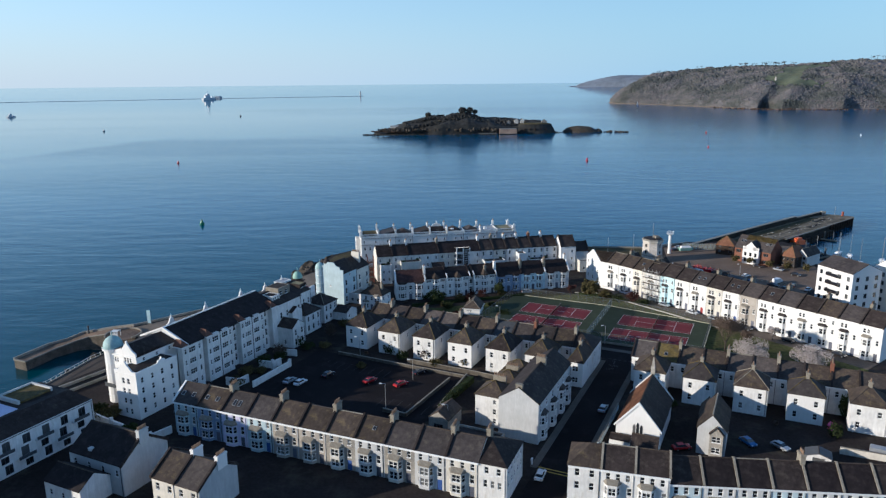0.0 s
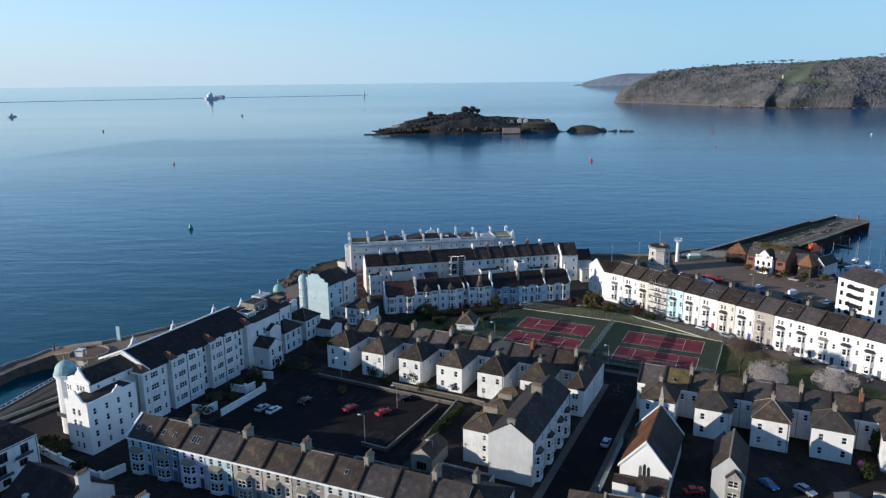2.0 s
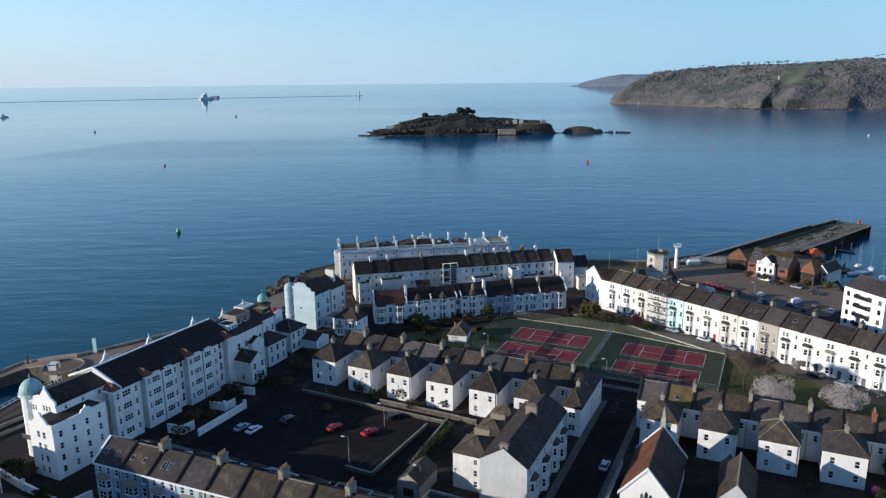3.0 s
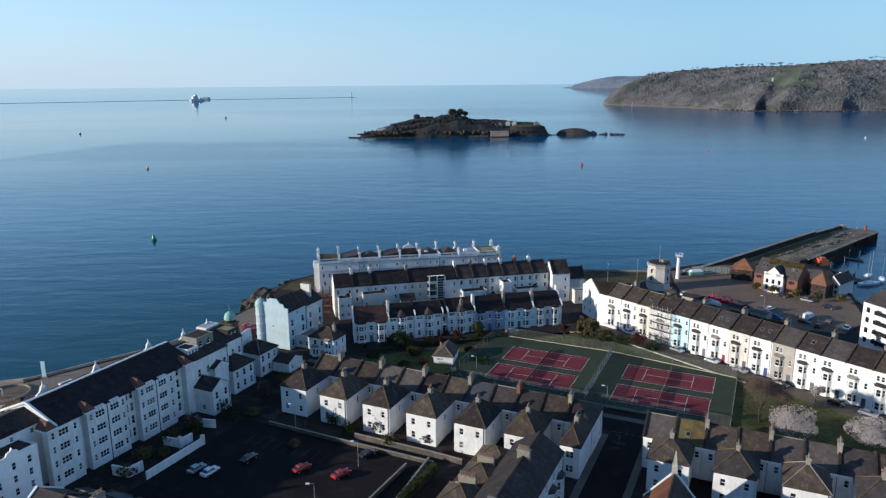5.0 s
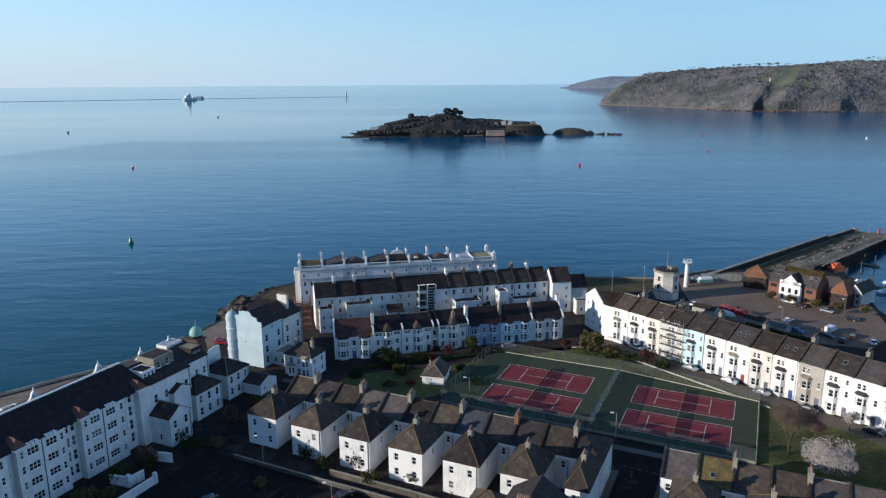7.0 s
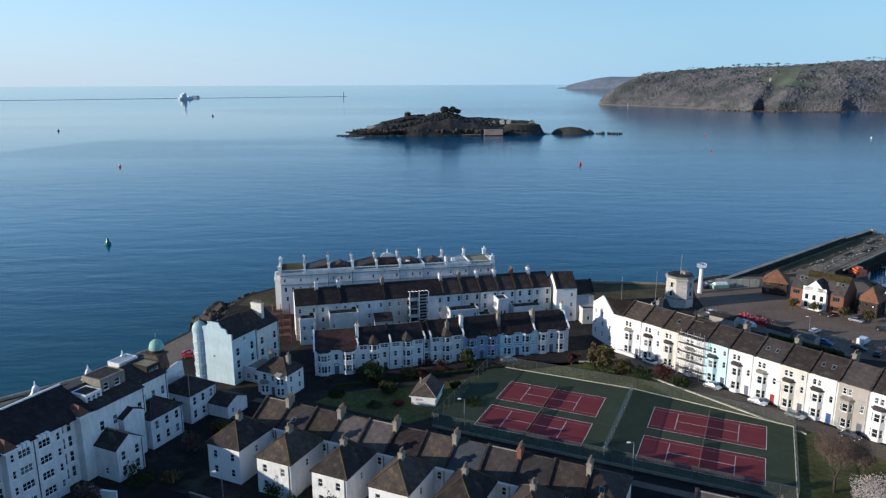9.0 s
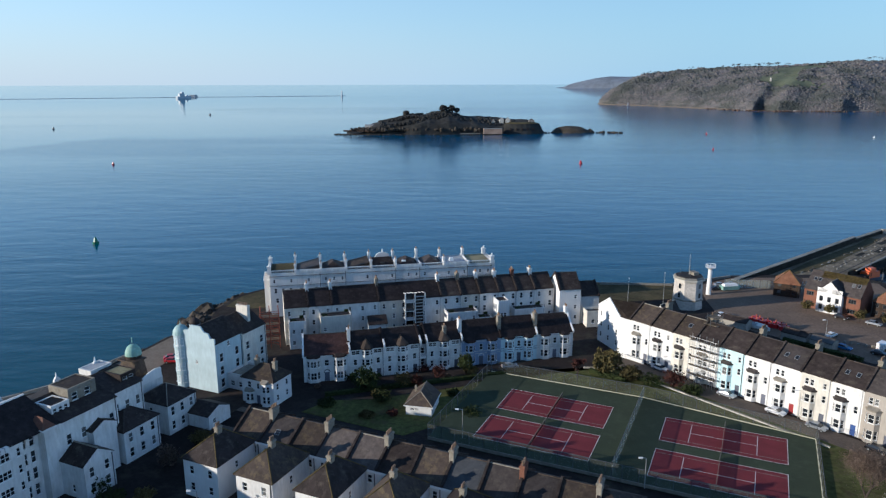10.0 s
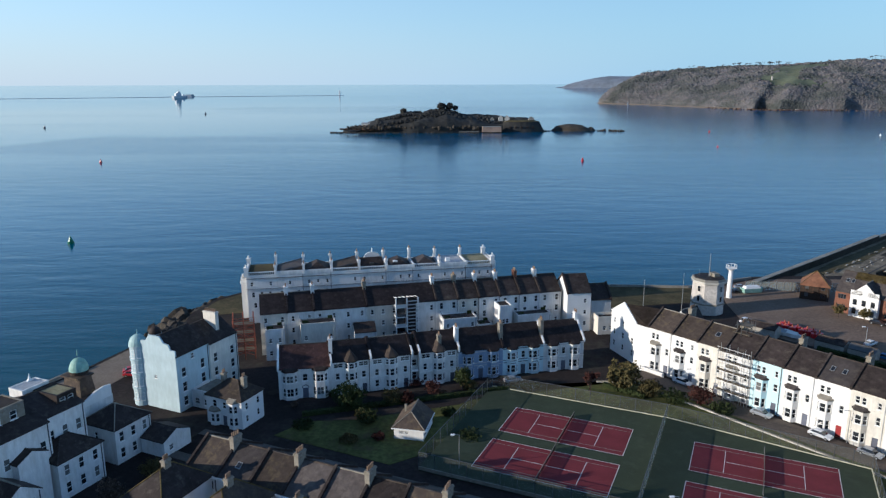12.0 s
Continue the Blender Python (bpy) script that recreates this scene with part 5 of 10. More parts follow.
def villa_terrace(u0, n, w, villas, last_end, group):
    """Row with its backs to the camera, and pairs of hipped rear wings."""
    for i in range(n):
        u = u0 + i * w
        sl = ("slatebrown", "slate", "slatebrown", "slatepale", "slatepale", "slatedark", "slatebrown", "blueslate", "slatepale", "slate", "slatebrown", "slatedark")[i] if group == "villa terrace" else ("slatepale", "slate", "slatebrown", "slatebrown", "slatepale")[i % 5]
        if group == "upper terrace" and i == 1:
            sl = "lichen"
        e, r, d = 7.2, 10.2, 10.6
        end = last_end and i == n - 1
        house(town(u, -43.1), w, d, e, r, "white rendered terraced house with a %s roof" % {"slatebrown": "weathered brown slate", "slate": "grey slate", "slatepale": "bleached grey slate", "slatedark": "dark slate", "blueslate": "blue-grey slate", "lichen": "lichened slate"}[sl], "white", sl, "hipright" if end else "gable",
              front=grid(w, 2, (4.6,), 0.9, 1.5, 0.9), right=grid(d, 2, (1.2, 4.4), 0.9, 1.5, 2.0) if end else (), party=(0.0,) + ((w,) if i == n - 1 and not last_end else ()), fascia=True,
              chims=((0, d / 2 - 0.6, r - 0.9, r + 1.7, 0.8, 2.0, 4, "brick" if (i + n) % 5 == 1 else "cement"),) if (i % 2 == 1 if group == "villa terrace" else i % 2 == 0 and i) else (), group=group,
              skylights=((2.2, 1.6, 0.9, 1.1),) if i in (1, n - 1) else ())
    for k, (a, b, v0) in enumerate(villas):
        w2, d2 = b - a, -43.2 - v0
        fr = grid(w2, 2, (1.2, 4.4), 0.95, 1.55, 1.3)
        if k % 3 == 1:
            fr = fr[:1] + fr[2:]
        house(town(a, v0), w2, d2, 7.2, 10.6, "white rendered hipped rear wing with small sash windows", "white" if k % 3 else "bright", ("slatedark", "slatebrown")[k % 2] if group == "villa terrace" else ("slatebrown", "slate")[k % 2], "hip", front=fr, right=grid(d2, 1, (4.4,), 0.8, 1.4),
              left=grid(d2, 1, (1.3,), 0.8, 1.4), name="rear_wing", chims=((w2 / 2, d2 * 0.5, 9.6, 11.7, 0.8, 1.2, 3),), group=group + " rear wings", ov=0.3)


villa_terrace(-71.5, 12, 6.13, [(-74, -66.4, -53.2), (-62, -54.5, -53.6), (-50, -42.8, -53.5), (-38.4, -30.9, -53.5), (-26.4, -19.0, -53.5), (-14.6, -7.2, -53.5), (-2.3, 1.9, -53.5)], True, "villa terrace")
villa_terrace(12.9, 13, 6.1, [(15.2, 23.1, -51.7), (27.6, 35.4, -51.7), (39.8, 47.6, -51.6), (52.0, 60.0, -51.2), (65.4, 73.2, -51.4), (77.6, 85.4, -51.4)], True, "upper terrace")


def gable_building():
    m = town(-9.2, -88.2)
    h = house(m, 9.7, 27.0, 10.0, 13.2, "large house with a plain grey gable wall and dark slate roof", "grey", "slatedark", "gable_y", right=grid(27, 6, (4.0, 7.2), 1.0, 1.7, 1.5),
              name="gabled_house", doors=(), chims=((4.85, 17.0, 12.4, 14.6, 2.4, 0.9, 6), (4.85, 0.6, 12.4, 14.0, 1.6, 0.8, 0)), group="street houses")
    for v in (2.0, 9.5, 17.0, 22.5):
        b = thing("bay_front", m @ pose(9.7, v, 0, 0, 0, 90), "white two-storey canted bay on the side of the house", "bay window", "street bays")
        bay(b, 0, 3.2, 0, 6.4, "white", 0.9, ((0.9, 1.8), (4.0, 1.7)), roof="slate")
    for i, (v0, d2, e) in enumerate(((-84.6, 7.4, 8.0), (-75.0, 7.0, 7.2), (-67.0, 6.5, 7.0))):
        house(town(-16.6, v0), 7.4, d2, e, e + 2.6, "white rear wing with a hipped slate roof", "white" if i == 0 else "cream", "slatebrown", "hip", front=[(4.6, 1.0, 0.8, 1.3), (4.6, 3.4, 0.8, 1.4), (4.6, 6.0, 0.8, 1.2)][:3 if i == 0 else 2],
              left=grid(d2, 2, (1.2, 4.0), 0.8, 1.4), name="rear_wing", chims=((3.7, d2 - 0.5, e + 0.5, e + 2.6, 3.4, 0.7, 7),) if i < 2 else (), group="street house rear wings")


gable_building()


def chapel():
    m = town(16.6, -80.6)
    w, d, e, r = 9.7, 18.5, 5.2, 10.9
    h = house(m, w, d, e, r, "white rendered chapel with a steep slate roof and arched window", "bright", "slatedark", "gable_y", name="chapel", category="chapel", right=grid(d, 4, (2.0,), 0.8, 2.0, 1.6), ov=0.35)
    # triple lancet window in the gable
    for i, (x, hh) in enumerate(((3.75, 1.8), (4.55, 2.3), (5.35, 1.8))):
        bm = bmesh.new()
        pts = [(0, 0), (0.6, 0), (0.6, hh), (0.48, hh + 0.35), (0.3, hh + 0.55), (0.12, hh + 0.35), (0, hh)]
        a = [bm.verts.new((p[0], -0.06, p[1])) for p in pts]
        b = [bm.verts.new((p[0], 0.05, p[1])) for p in pts]
        bm.faces.new(a)
        for k in range(7):
            bm.faces.new((a[k], b[k], b[(k + 1) % 7], a[(k + 1) % 7]))
        part("lancet_window", bm, "glass", h, "", pose(x, 0, 3.6))
    # one roof slope is browner, with a gable coping and bell turret
    bm = bmesh.new()
    k = (r - e) / (w / 2)
    quad(bm, (-0.36, 0, e - 0.36 * k + 0.175), (w / 2 - 0.05, 0, r + 0.155), (w / 2 - 0.05, d, r + 0.155), (-0.36, d, e - 0.36 * k + 0.175))
    bmesh.ops.solidify(bm, geom=bm.faces[:], thickness=-0.03)
    part("roof_slope", bm, "tile", h, "orange-brown roof slope")
    for y in (-0.2, d - 0.2):
        bm = bmesh.new()
        prof = [(-0.45, e - 0.45 * k), (w / 2, r), (w + 0.45, e - 0.45 * k), (w + 0.45, e - 0.45 * k + 0.5), (w / 2, r + 0.55), (-0.45, e - 0.45 * k + 0.5)]
        a = [bm.verts.new((p[0], y, p[1])) for p in prof]
        b = [bm.verts.new((p[0], y + 0.4, p[1])) for p in prof]
        bm.faces.new(a[::-1])
        bm.faces.new(b)
        for i in range(6):
            bm.faces.new((a[i], b[i], b[(i + 1) % 6], a[(i + 1) % 6]))
        bmesh.ops.recalc_face_normals(bm, faces=bm.faces[:])
        part("gable_coping", bm, "bright", h)
    bm = bmesh.new()
    box(bm, w / 2 - 0.5, d - 0.5, r - 0.4, w / 2 + 0.5, d + 0.3, r + 2.0)
    box(bm, w / 2 - 0.4, d - 0.4, r + 2.0, w / 2 + 0.4, d + 0.2, r + 4.6, 0.3)
    part("bell_turret", bm, "stone", h)
    house(town(15.8, -83.6), 4.6, 3.0, 2.9, 3.5, "low white chapel porch with a lean-to slate roof", "bright", "slatedark", "gable", name="chapel_porch", category="porch", left=[(1.0, 0.8, 0.8, 1.2)])
    house(town(20.6, -84.4), 6.0, 3.8, 2.6, 4.6, "white lean-to porch with a dark roof", "bright", "slatedark", "gable", name="chapel_porch", category="porch")


chapel()


def little_house():
    m = town(33.8, -76.8)
    h = house(m, 6.0, 12.6, 6.2, 9.6, "small pale grey gabled house with a projecting bay", "grey", "slatebrown", "gable_y", name="cottage", group="", right=[(3, 3.6, 0.9, 1.3)], ov=0.3)
    b = thing("bay_front", m @ pose(2.7, -0.0, 0), "grey-green gabled bay with white casements", "bay window")
    bm = bmesh.new()
    wall_face(bm, (0, -0.7), 0, 2.8, -0.5, 5.6, [(0.5, 1.0, 1.8, 1.4), (0.5, 3.6, 1.8, 1.3)])
    box(bm, 0, -0.699, -0.5, 0.02, 0, 5.6)
    box(bm, 2.78, -0.699, -0.5, 2.8, 0, 5.6)
    bm.faces.new([bm.verts.new(p) for p in ((0, -0.7, 5.6), (2.8, -0.7, 5.6), (1.4, -0.7, 7.2))])
    part("wall", bm, "stone", b)
    for z in (1.0, 3.6):
        window(b, pose(0.5, -0.7, z), 1.8, 1.35)
    bm = bmesh.new()
    roof_mesh(bm, "gable_y", 2.8, 0.9, 5.6, 7.2, 0.2)
    part("roof", bm, "slatebrown", b, "", pose(0, -0.95, 0))
    house(town(33.2, -66), 3.0, 7.0, 4.2, 6.0, "stone outbuilding with a brown roof", "stone", "slatebrown", "gable_y", name="outbuilding")


little_house()


def near_right_row():
    w = 6.4
    for i in range(3):
        m = at(21.8, 126.9, G, -14.8) @ pose(i * w, 0, 0)
        house(m, w, 9.0, 8.3, 11.2, "white stuccoed terraced house with bays and a %s roof" % ("hipped brown slate" if i == 0 else "brown slate"), "white", "slatedark" if i else "slatebrown", "hipleft" if i == 0 else "gable", party_mat="cement", fascia=True, front=grid(w, 2, (6.1, 3.3), 0.95, 1.6, 1.3) if i == 0 else grid(w, 3, (6.1,), 0.85, 1.5, 0.9) + [(5.0, 3.2, 0.9, 1.6)],
              left=grid(9, 3, (0.9, 3.5, 6.1), 0.8, 1.4, 1.4) if i == 0 else (), bays=((0.6, 3.2, 0, 5.6, "white", 1.0, ((0.8, 1.7), (3.3, 1.6))),) if i else (), party=(w,), string=(8.0,), group="near terrace")
    o = at(21.8, 126.9, G, -14.8) @ pose(3 * w, 0.6, 0)
    w = 6.3
    for i in range(9):
        m = o @ pose(0, 0, 0, 0, 0, 9.5) @ pose(i * w, 0, 0)
        house(m, w, 8.6, 6.8, 10.2, "grey and white terraced house with a dark slate roof", "white" if i % 3 else "paleblue", "darktile" if i % 3 else "slatedark", "gable", front=grid(w, 3, (4.6,), 0.9, 1.5, 0.8) + [(4.8, 1.6, 0.9, 1.7)],
              bays=((0.6, 3.0, 0, 3.6, "white", 0.9, ((0.9, 1.7),)),), party=(w,), party_mat="cement", fascia=True, chims=((w, 4.6, 9.2, 12.0, 0.9, 2.0, 4),) if i in (3, 6) else (), group="near terrace", string=(6.5,))


near_right_row()


def waterfront_hotel():
    """Corner block with a dome and the long terrace behind it."""
    g = "waterfront terrace"
    def shaped(h, prof, mat, m4, name="shaped_parapet"):
        bm = bmesh.new()
        a = [bm.verts.new((x, -0.08, z)) for x, z in prof]
        b = [bm.verts.new((x, 0.32, z)) for x, z in prof]
        bm.faces.new(a)
        bm.faces.new(b[::-1])
        n = len(prof)
        for k in range(n):
            bm.faces.new((a[k], b[k], b[(k + 1) % n], a[(k + 1) % n]))
        bmesh.ops.recalc_face_normals(bm, faces=bm.faces[:])
        part(name, bm, mat, h, "", m4)
    m = town(-100.6, -117.4)
    wing = house(m, 7.4, 13.2, 12.0, 12.3, "white stuccoed hotel wing with a low dark roof", "bright", "slatedark", "flat", front=grid(7.4, 2, (1.0, 3.7, 6.4, 9.1), 0.85, 1.5, 2.4), right=grid(13.2, 4, (1.2, 3.9, 6.6, 9.3), 0.85, 1.5, 1.4), name="hotel", group=g, string=(11.4,))
    shaped(wing, [(0, 11.9), (7.4, 11.9), (7.4, 12.6), (6.0, 12.6), (5.7, 13.0), (5.0, 13.8), (4.3, 14.2), (4.0, 14.9), (3.4, 14.9), (3.1, 14.2), (2.4, 13.8), (1.7, 13.0), (1.4, 12.6), (0, 12.6)], "bright", pose(0, 0, 0))
    shaped(wing, [(0, 11.9), (13.2, 11.9), (13.2, 12.5), (9.6, 12.5), (9.2, 13.1), (8.5, 13.3), (8.2, 13.9), (7.9, 13.3), (7.2, 13.1), (6.8, 12.5), (0, 12.5)], "bright", pose(7.4, 0, 0, 0, 0, 90))
    m = town(-109.0, -112.4)
    hotel = house(m, 10.6, 13.4, 13.8, 15.6, "white stuccoed hotel front with a small shaped gable and dark roof", "bright", "slatedark", "gable_y", front=[(1.9, 11.6, 0.55, 1.3), (2.75, 11.6, 0.55, 1.3), (3.6, 11.6, 0.55, 1.3), (6.2, 11.9, 0.6, 1.5), (7.1, 11.9, 0.75, 1.7), (8.15, 11.9, 0.6, 1.5), (3.4, 8.6, 0.9, 1.6), (6.5, 8.6, 0.9, 1.6), (3.4, 5.0, 0.9, 1.6), (6.5, 5.0, 0.9, 1.6), (3.4, 1.6, 0.9, 1.7)], right=grid(13.4, 3, (12.2,), 0.8, 1.0, 2.0), name="hotel", group=g, string=(10.9, 7.6), ov=0.1)
    shaped(hotel, [(4.2, 13.6), (10.6, 13.6), (10.6, 14.7), (10.1, 15.0), (9.2, 15.5), (8.3, 16.7), (7.75, 17.2), (7.7, 17.9), (7.3, 17.9), (7.25, 17.2), (6.7, 16.7), (5.8, 15.5), (4.9, 15.0), (4.2, 14.7)], "bright", pose(0, 0, 0), "gable_coping")
    bm = bmesh.new()
    roof_mesh(bm, "gable_y", 5.8, 8.0, 14.4, 16.4, 0.1)
    part("gable_roof", bm, "slatedark", hotel, "", pose(4.6, 0.3, 0))
    part("cornice_return", boxes((-0.15, -0.25, 13.45, 10.75, 0.0, 13.8)), "bright", hotel)
    part("balcony_slab", boxes((0.4, -1.9, 5.1, 4.0, -0.9, 5.3), (0.4, -1.9, 5.3, 4.0, -1.84, 6.2)), "darkframe", hotel, "dark iron balcony")
    t = thing("corner_turret", town(-108.2, -110.9), "round white turret with a pale green lead dome", "turret")
    bm = bmesh.new()
    tube(bm, 2.3, 2.3, -0.6, 14.4, 16)
    part("drum", bm, "bright", t)
    bm = bmesh.new()
    tube(bm, 2.75, 2.75, 14.4, 14.9, 16)
    part("cornice", bm, "bright", t)
    bm = bmesh.new()
    dome(bm, 2.5, 3.0, 20, 7, 14.9)
    tube(bm, 0.2, 0.05, 17.8, 19.2)
    part("dome", bm, "palelead", t)
    for k in range(4):
        for z in (2, 5, 8, 11.2):
            window(t, pose(0, 0, 0, 0, 0, -70 + 45 * k) @ pose(-0.35, -2.24, z), 0.7, 1.6)
    # the long terrace: one roof, wings that stand forward and slots of stacked windows between them
    for v, d2, slots in ((-99.0, 12.8, (5.2,)), (-86.2, 13.2, (4.9, 6.3)), (-73.0, 12.1, (5.6, 7.1))):
        house(town(-110.0, v), 14.4, d2, 13.9, 16.8, "white four-storey terrace block with sash windows and a dark brown roof", "white", "darktile", "gable_y", right=[(y, 1.4 + 3.1 * q, 0.9, 2.2) for q in range(4) for y in slots], name="terrace_block", group=g, ov=1.75, pipes=False)
        k = thing("ridge_coping", town(-103.0, v), "white rendered coping along the roof ridge", "coping", "ridge copings")
        part("coping", boxes((0, 0.1, 16.5, 0.4, d2 - 0.1, 17.15)), "bright", k)
    v_end = thing("gable_coping", town(-110.0, -99.0), "white coping over the terrace's end gable", "coping")
    bm = bmesh.new()
    for x0, z0, x1, z1 in ((-1.6, 13.4, 7.2, 17.0), (7.2, 17.0, 16.0, 13.4)):
        rod(bm, (x0, -0.1, z0), (x1, -0.1, z1), 0.3, 0.3, 4)
    part("coping", bm, "bright", v_end)
    for v, d2, red in ((-101.4, 7.3, True), (-92.3, 10.1, True), (-78.7, 10.6, True), (-64.2, 3.6, True)):
        rects = []
        for z in (1.6, 4.8, 7.9, 11.0):
            if d2 > 9:
                rects += [(0.7, z, 0.7, 1.5), (2.1, z, 2.3, 1.5), (5.9, z, 2.3, 1.5), (d2 - 1.2, z, 0.7, 1.5)]
            elif d2 > 5:
                rects += [(0.8, z, 0.7, 1.5), (2.4, z, 2.3, 1.5), (5.9, z, 0.7, 1.5)]
        h = house(town(-95.6, v), 1.7, d2, 13.1, 13.3, "white projecting wing with grouped windows under the eaves", "white", "slatedark", "flat", right=rects, name="projecting_wing", group=g, pipes=False)
        if d2 > 9:
            part("drainpipe", boxes((1.71, 5.0, 0, 1.84, 5.13, 13.1)), "darkframe", h)
            # half dormers that break the eaves
            for y in (2.1, 5.9):
                for q in range(3):
                    part("half_dormer", boxes((1.0, y + q * 0.8, 12.7, 2.0, y + q * 0.8 + 0.62, 13.55)), "bright", h)
        t = thing("roof_gablet", town(-95.4, v - 0.3), "small red-brown tiled gablet at the wing's corner", "gablet", "roof gablets")
        bm = bmesh.new()
        b4 = [bm.verts.new(p) for p in ((-1.4, -0.2, 13.5), (1.9, -0.2, 13.5), (1.9, 2.4, 13.5), (-1.4, 2.4, 13.5))]
        tp = [bm.verts.new((-1.4, 1.1, 15.2)), bm.verts.new((0.6, 1.1, 15.2))]
        bm.faces.new(b4[::-1])
        for f in ((b4[0], b4[1], tp[1], tp[0]), (b4[1], b4[2], tp[1]), (b4[2], b4[3], tp[0], tp[1]), (b4[3], b4[0], tp[0])):
            bm.faces.new(f)
        part("roof", bm, "rust_tile", t)
        part("fascia", boxes((-1.4, -0.34, 13.2, 2.0, -0.2, 13.5), (1.9, -0.2, 13.2, 2.04, 2.4, 13.5)), "bright", t)
    # curved gables towards the sea, with the barrel roofs behind them
    half = [(-4.4, 13.0), (-4.4, 14.7), (-3.4, 14.8), (-2.7, 15.2), (-2.2, 15.9), (-1.7, 16.6), (-1.1, 16.9), (-0.75, 17.3), (-0.6, 17.9), (-0.22, 18.3)]
    prof = half + [(-y, z) for y, z in half[::-1]]
    for v in (-92.4, -79.0, -63.4, -51.6, -42.8):
        drop = 0.9 if v < -80 else 1.3 if v < -60 else 2.4
        a = thing("sea_gable", town(-106.6, v), "white curved gable towards the sea with a dark barrel roof", "gable", "sea gables")
        bm = bmesh.new()
        lo = [bm.verts.new((-0.2, y, z - drop)) for y, z in prof]
        hi = [bm.verts.new((0.25, y, z - drop)) for y, z in prof]
        bm.faces.new(lo)
        bm.faces.new(hi[::-1])
        for q in range(len(prof)):
            bm.faces.new((lo[q], hi[q], hi[(q + 1) % len(prof)], lo[(q + 1) % len(prof)]))
        bmesh.ops.recalc_face_normals(bm, faces=bm.faces[:])
        part("gable_wall", bm, "bright", a)
        bm = bmesh.new()
        arc = [(-3.4 * math.cos(math.pi * q / 10), 14.3 - drop + 2.2 * math.sin(math.pi * q / 10)) for q in range(11)]
        lo = [bm.verts.new((0.25, y, z)) for y, z in arc]
        hi = [bm.verts.new((4.6, y, z)) for y, z in arc]
        for q in range(10):
            bm.faces.new((lo[q], hi[q], hi[q + 1], lo[q + 1]))
        bm.faces.new(lo)
        bm.faces.new(hi[::-1])
        bmesh.ops.recalc_face_normals(bm, faces=bm.faces[:])
        part("barrel_roof", bm, "darktile", a)
        bm = bmesh.new()
        tube(bm, 0.22, 0.04, 18.3 - drop, 19.3 - drop, 6)
        part("finial", bm, "bright", a)
    # houses between the terrace and the green dome
    house(town(-109, -61.0), 15.0, 12.0, 13.2, 15.6, "white terraced house with dormers and a brown roof", "white", "slatedark", "gable_y", right=grid(12, 4, (1.8, 5.0, 8.4), 1.05, 2.0, 0.9), name="terrace_block", group=g)
    house(town(-102.4, -56.4), 5.1, 5.9, 16.8, 17.0, "tan stone attic storey with a flat brown roof", "cement", "slatebrown", "flat", right=[(0.7, 14.5, 1.2, 1.5), (3.4, 14.5, 1.2, 1.5)], name="attic_storey", category="attic", base=11.0, ov=0.35, pipes=False)
    house(town(-100.6, -60.6), 4.2, 3.6, 15.4, 15.6, "white-framed attic dormer with a dark flat roof", "white", "slatedark", "flat", right=[(0.3, 13.8, 0.8, 1.2), (1.4, 13.8, 0.8, 1.2), (2.5, 13.8, 0.8, 1.2)], name="attic_dormer", category="dormer", group="attic dormers", base=11.0, pipes=False)
    house(town(-109, -48.9), 13.0, 8.0, 12.9, 15.0, "white terraced house with flat-roofed dormers", "white", "slatedark", "gable_y", right=grid(8, 3, (1.8, 5.0, 8.4), 1.05, 2.0, 0.9), name="terrace_block", group=g)
    house(town(-103.4, -44.6), 5.8, 3.7, 14.9, 15.1, "attic dormer with white windows and a tan flat roof", "slatedark", "palegravel", "flat", right=[(0.5, 13.3, 1.1, 1.1), (2.0, 13.3, 1.1, 1.1)], name="attic_dormer", category="dormer", group="attic dormers", base=11.0, ov=0.3, pipes=False)
    house(town(-107.0, -46.4), 3.4, 5.0, 15.4, 15.6, "attic dormer with a pale flat roof", "white", "paleroof", "flat", right=[], name="attic_dormer", category="dormer", group="attic dormers", base=11.0, ov=0.3, pipes=False)
    # lower end house with a rounded shoulder, and the stone stage under the dome
    h = house(town(-110.5, -40.8), 8.8, 10.4, 8.6, 8.8, "white end house with a rounded blank parapet", "white", "slatedark", "flat", right=[(1.0, 2.0, 0.9, 1.6)], name="terrace_block", group=g)
    bm = bmesh.new()
    prof = [(0, 8.6), (10.2, 8.6), (10.2, 10.8), (8.6, 11.0), (6.8, 10.7), (5.2, 10.0), (3.8, 9.5), (0, 9.3)]
    aa = [bm.verts.new((8.5, p[0], p[1])) for p in prof]
    bb = [bm.verts.new((8.84, p[0], p[1])) for p in prof]
    bm.faces.new(aa)
    bm.faces.new(bb[::-1])
    for k in range(8):
        bm.faces.new((aa[k], bb[k], bb[(k + 1) % 8], aa[(k + 1) % 8]))
    bmesh.ops.recalc_face_normals(bm, faces=bm.faces[:])
    part("shoulder_parapet", bm, "bright", h)
    part("stone_stage", boxes((0.2, 6.6, 8.5, 5.0, 10.0, 12.2, 0.4), (0.1, 6.5, 12.2, 4.9, 10.1, 12.5)), "slatebrown", h, "brown stone stage below the dome")
    t = thing("copper_dome", town(-108.0, -32.0), "green copper dome on a stone drum", "dome")
    bm = bmesh.new()
    tube(bm, 1.65, 1.65, 12.4, 13.3, 16)
    part("drum", bm, "slatebrown", t)
    bm = bmesh.new()
    dome(bm, 1.75, 2.4, 20, 7, 13.2)
    tube(bm, 0.12, 0.04, 16.0, 17.2)
    part("dome", bm, "copper", t)
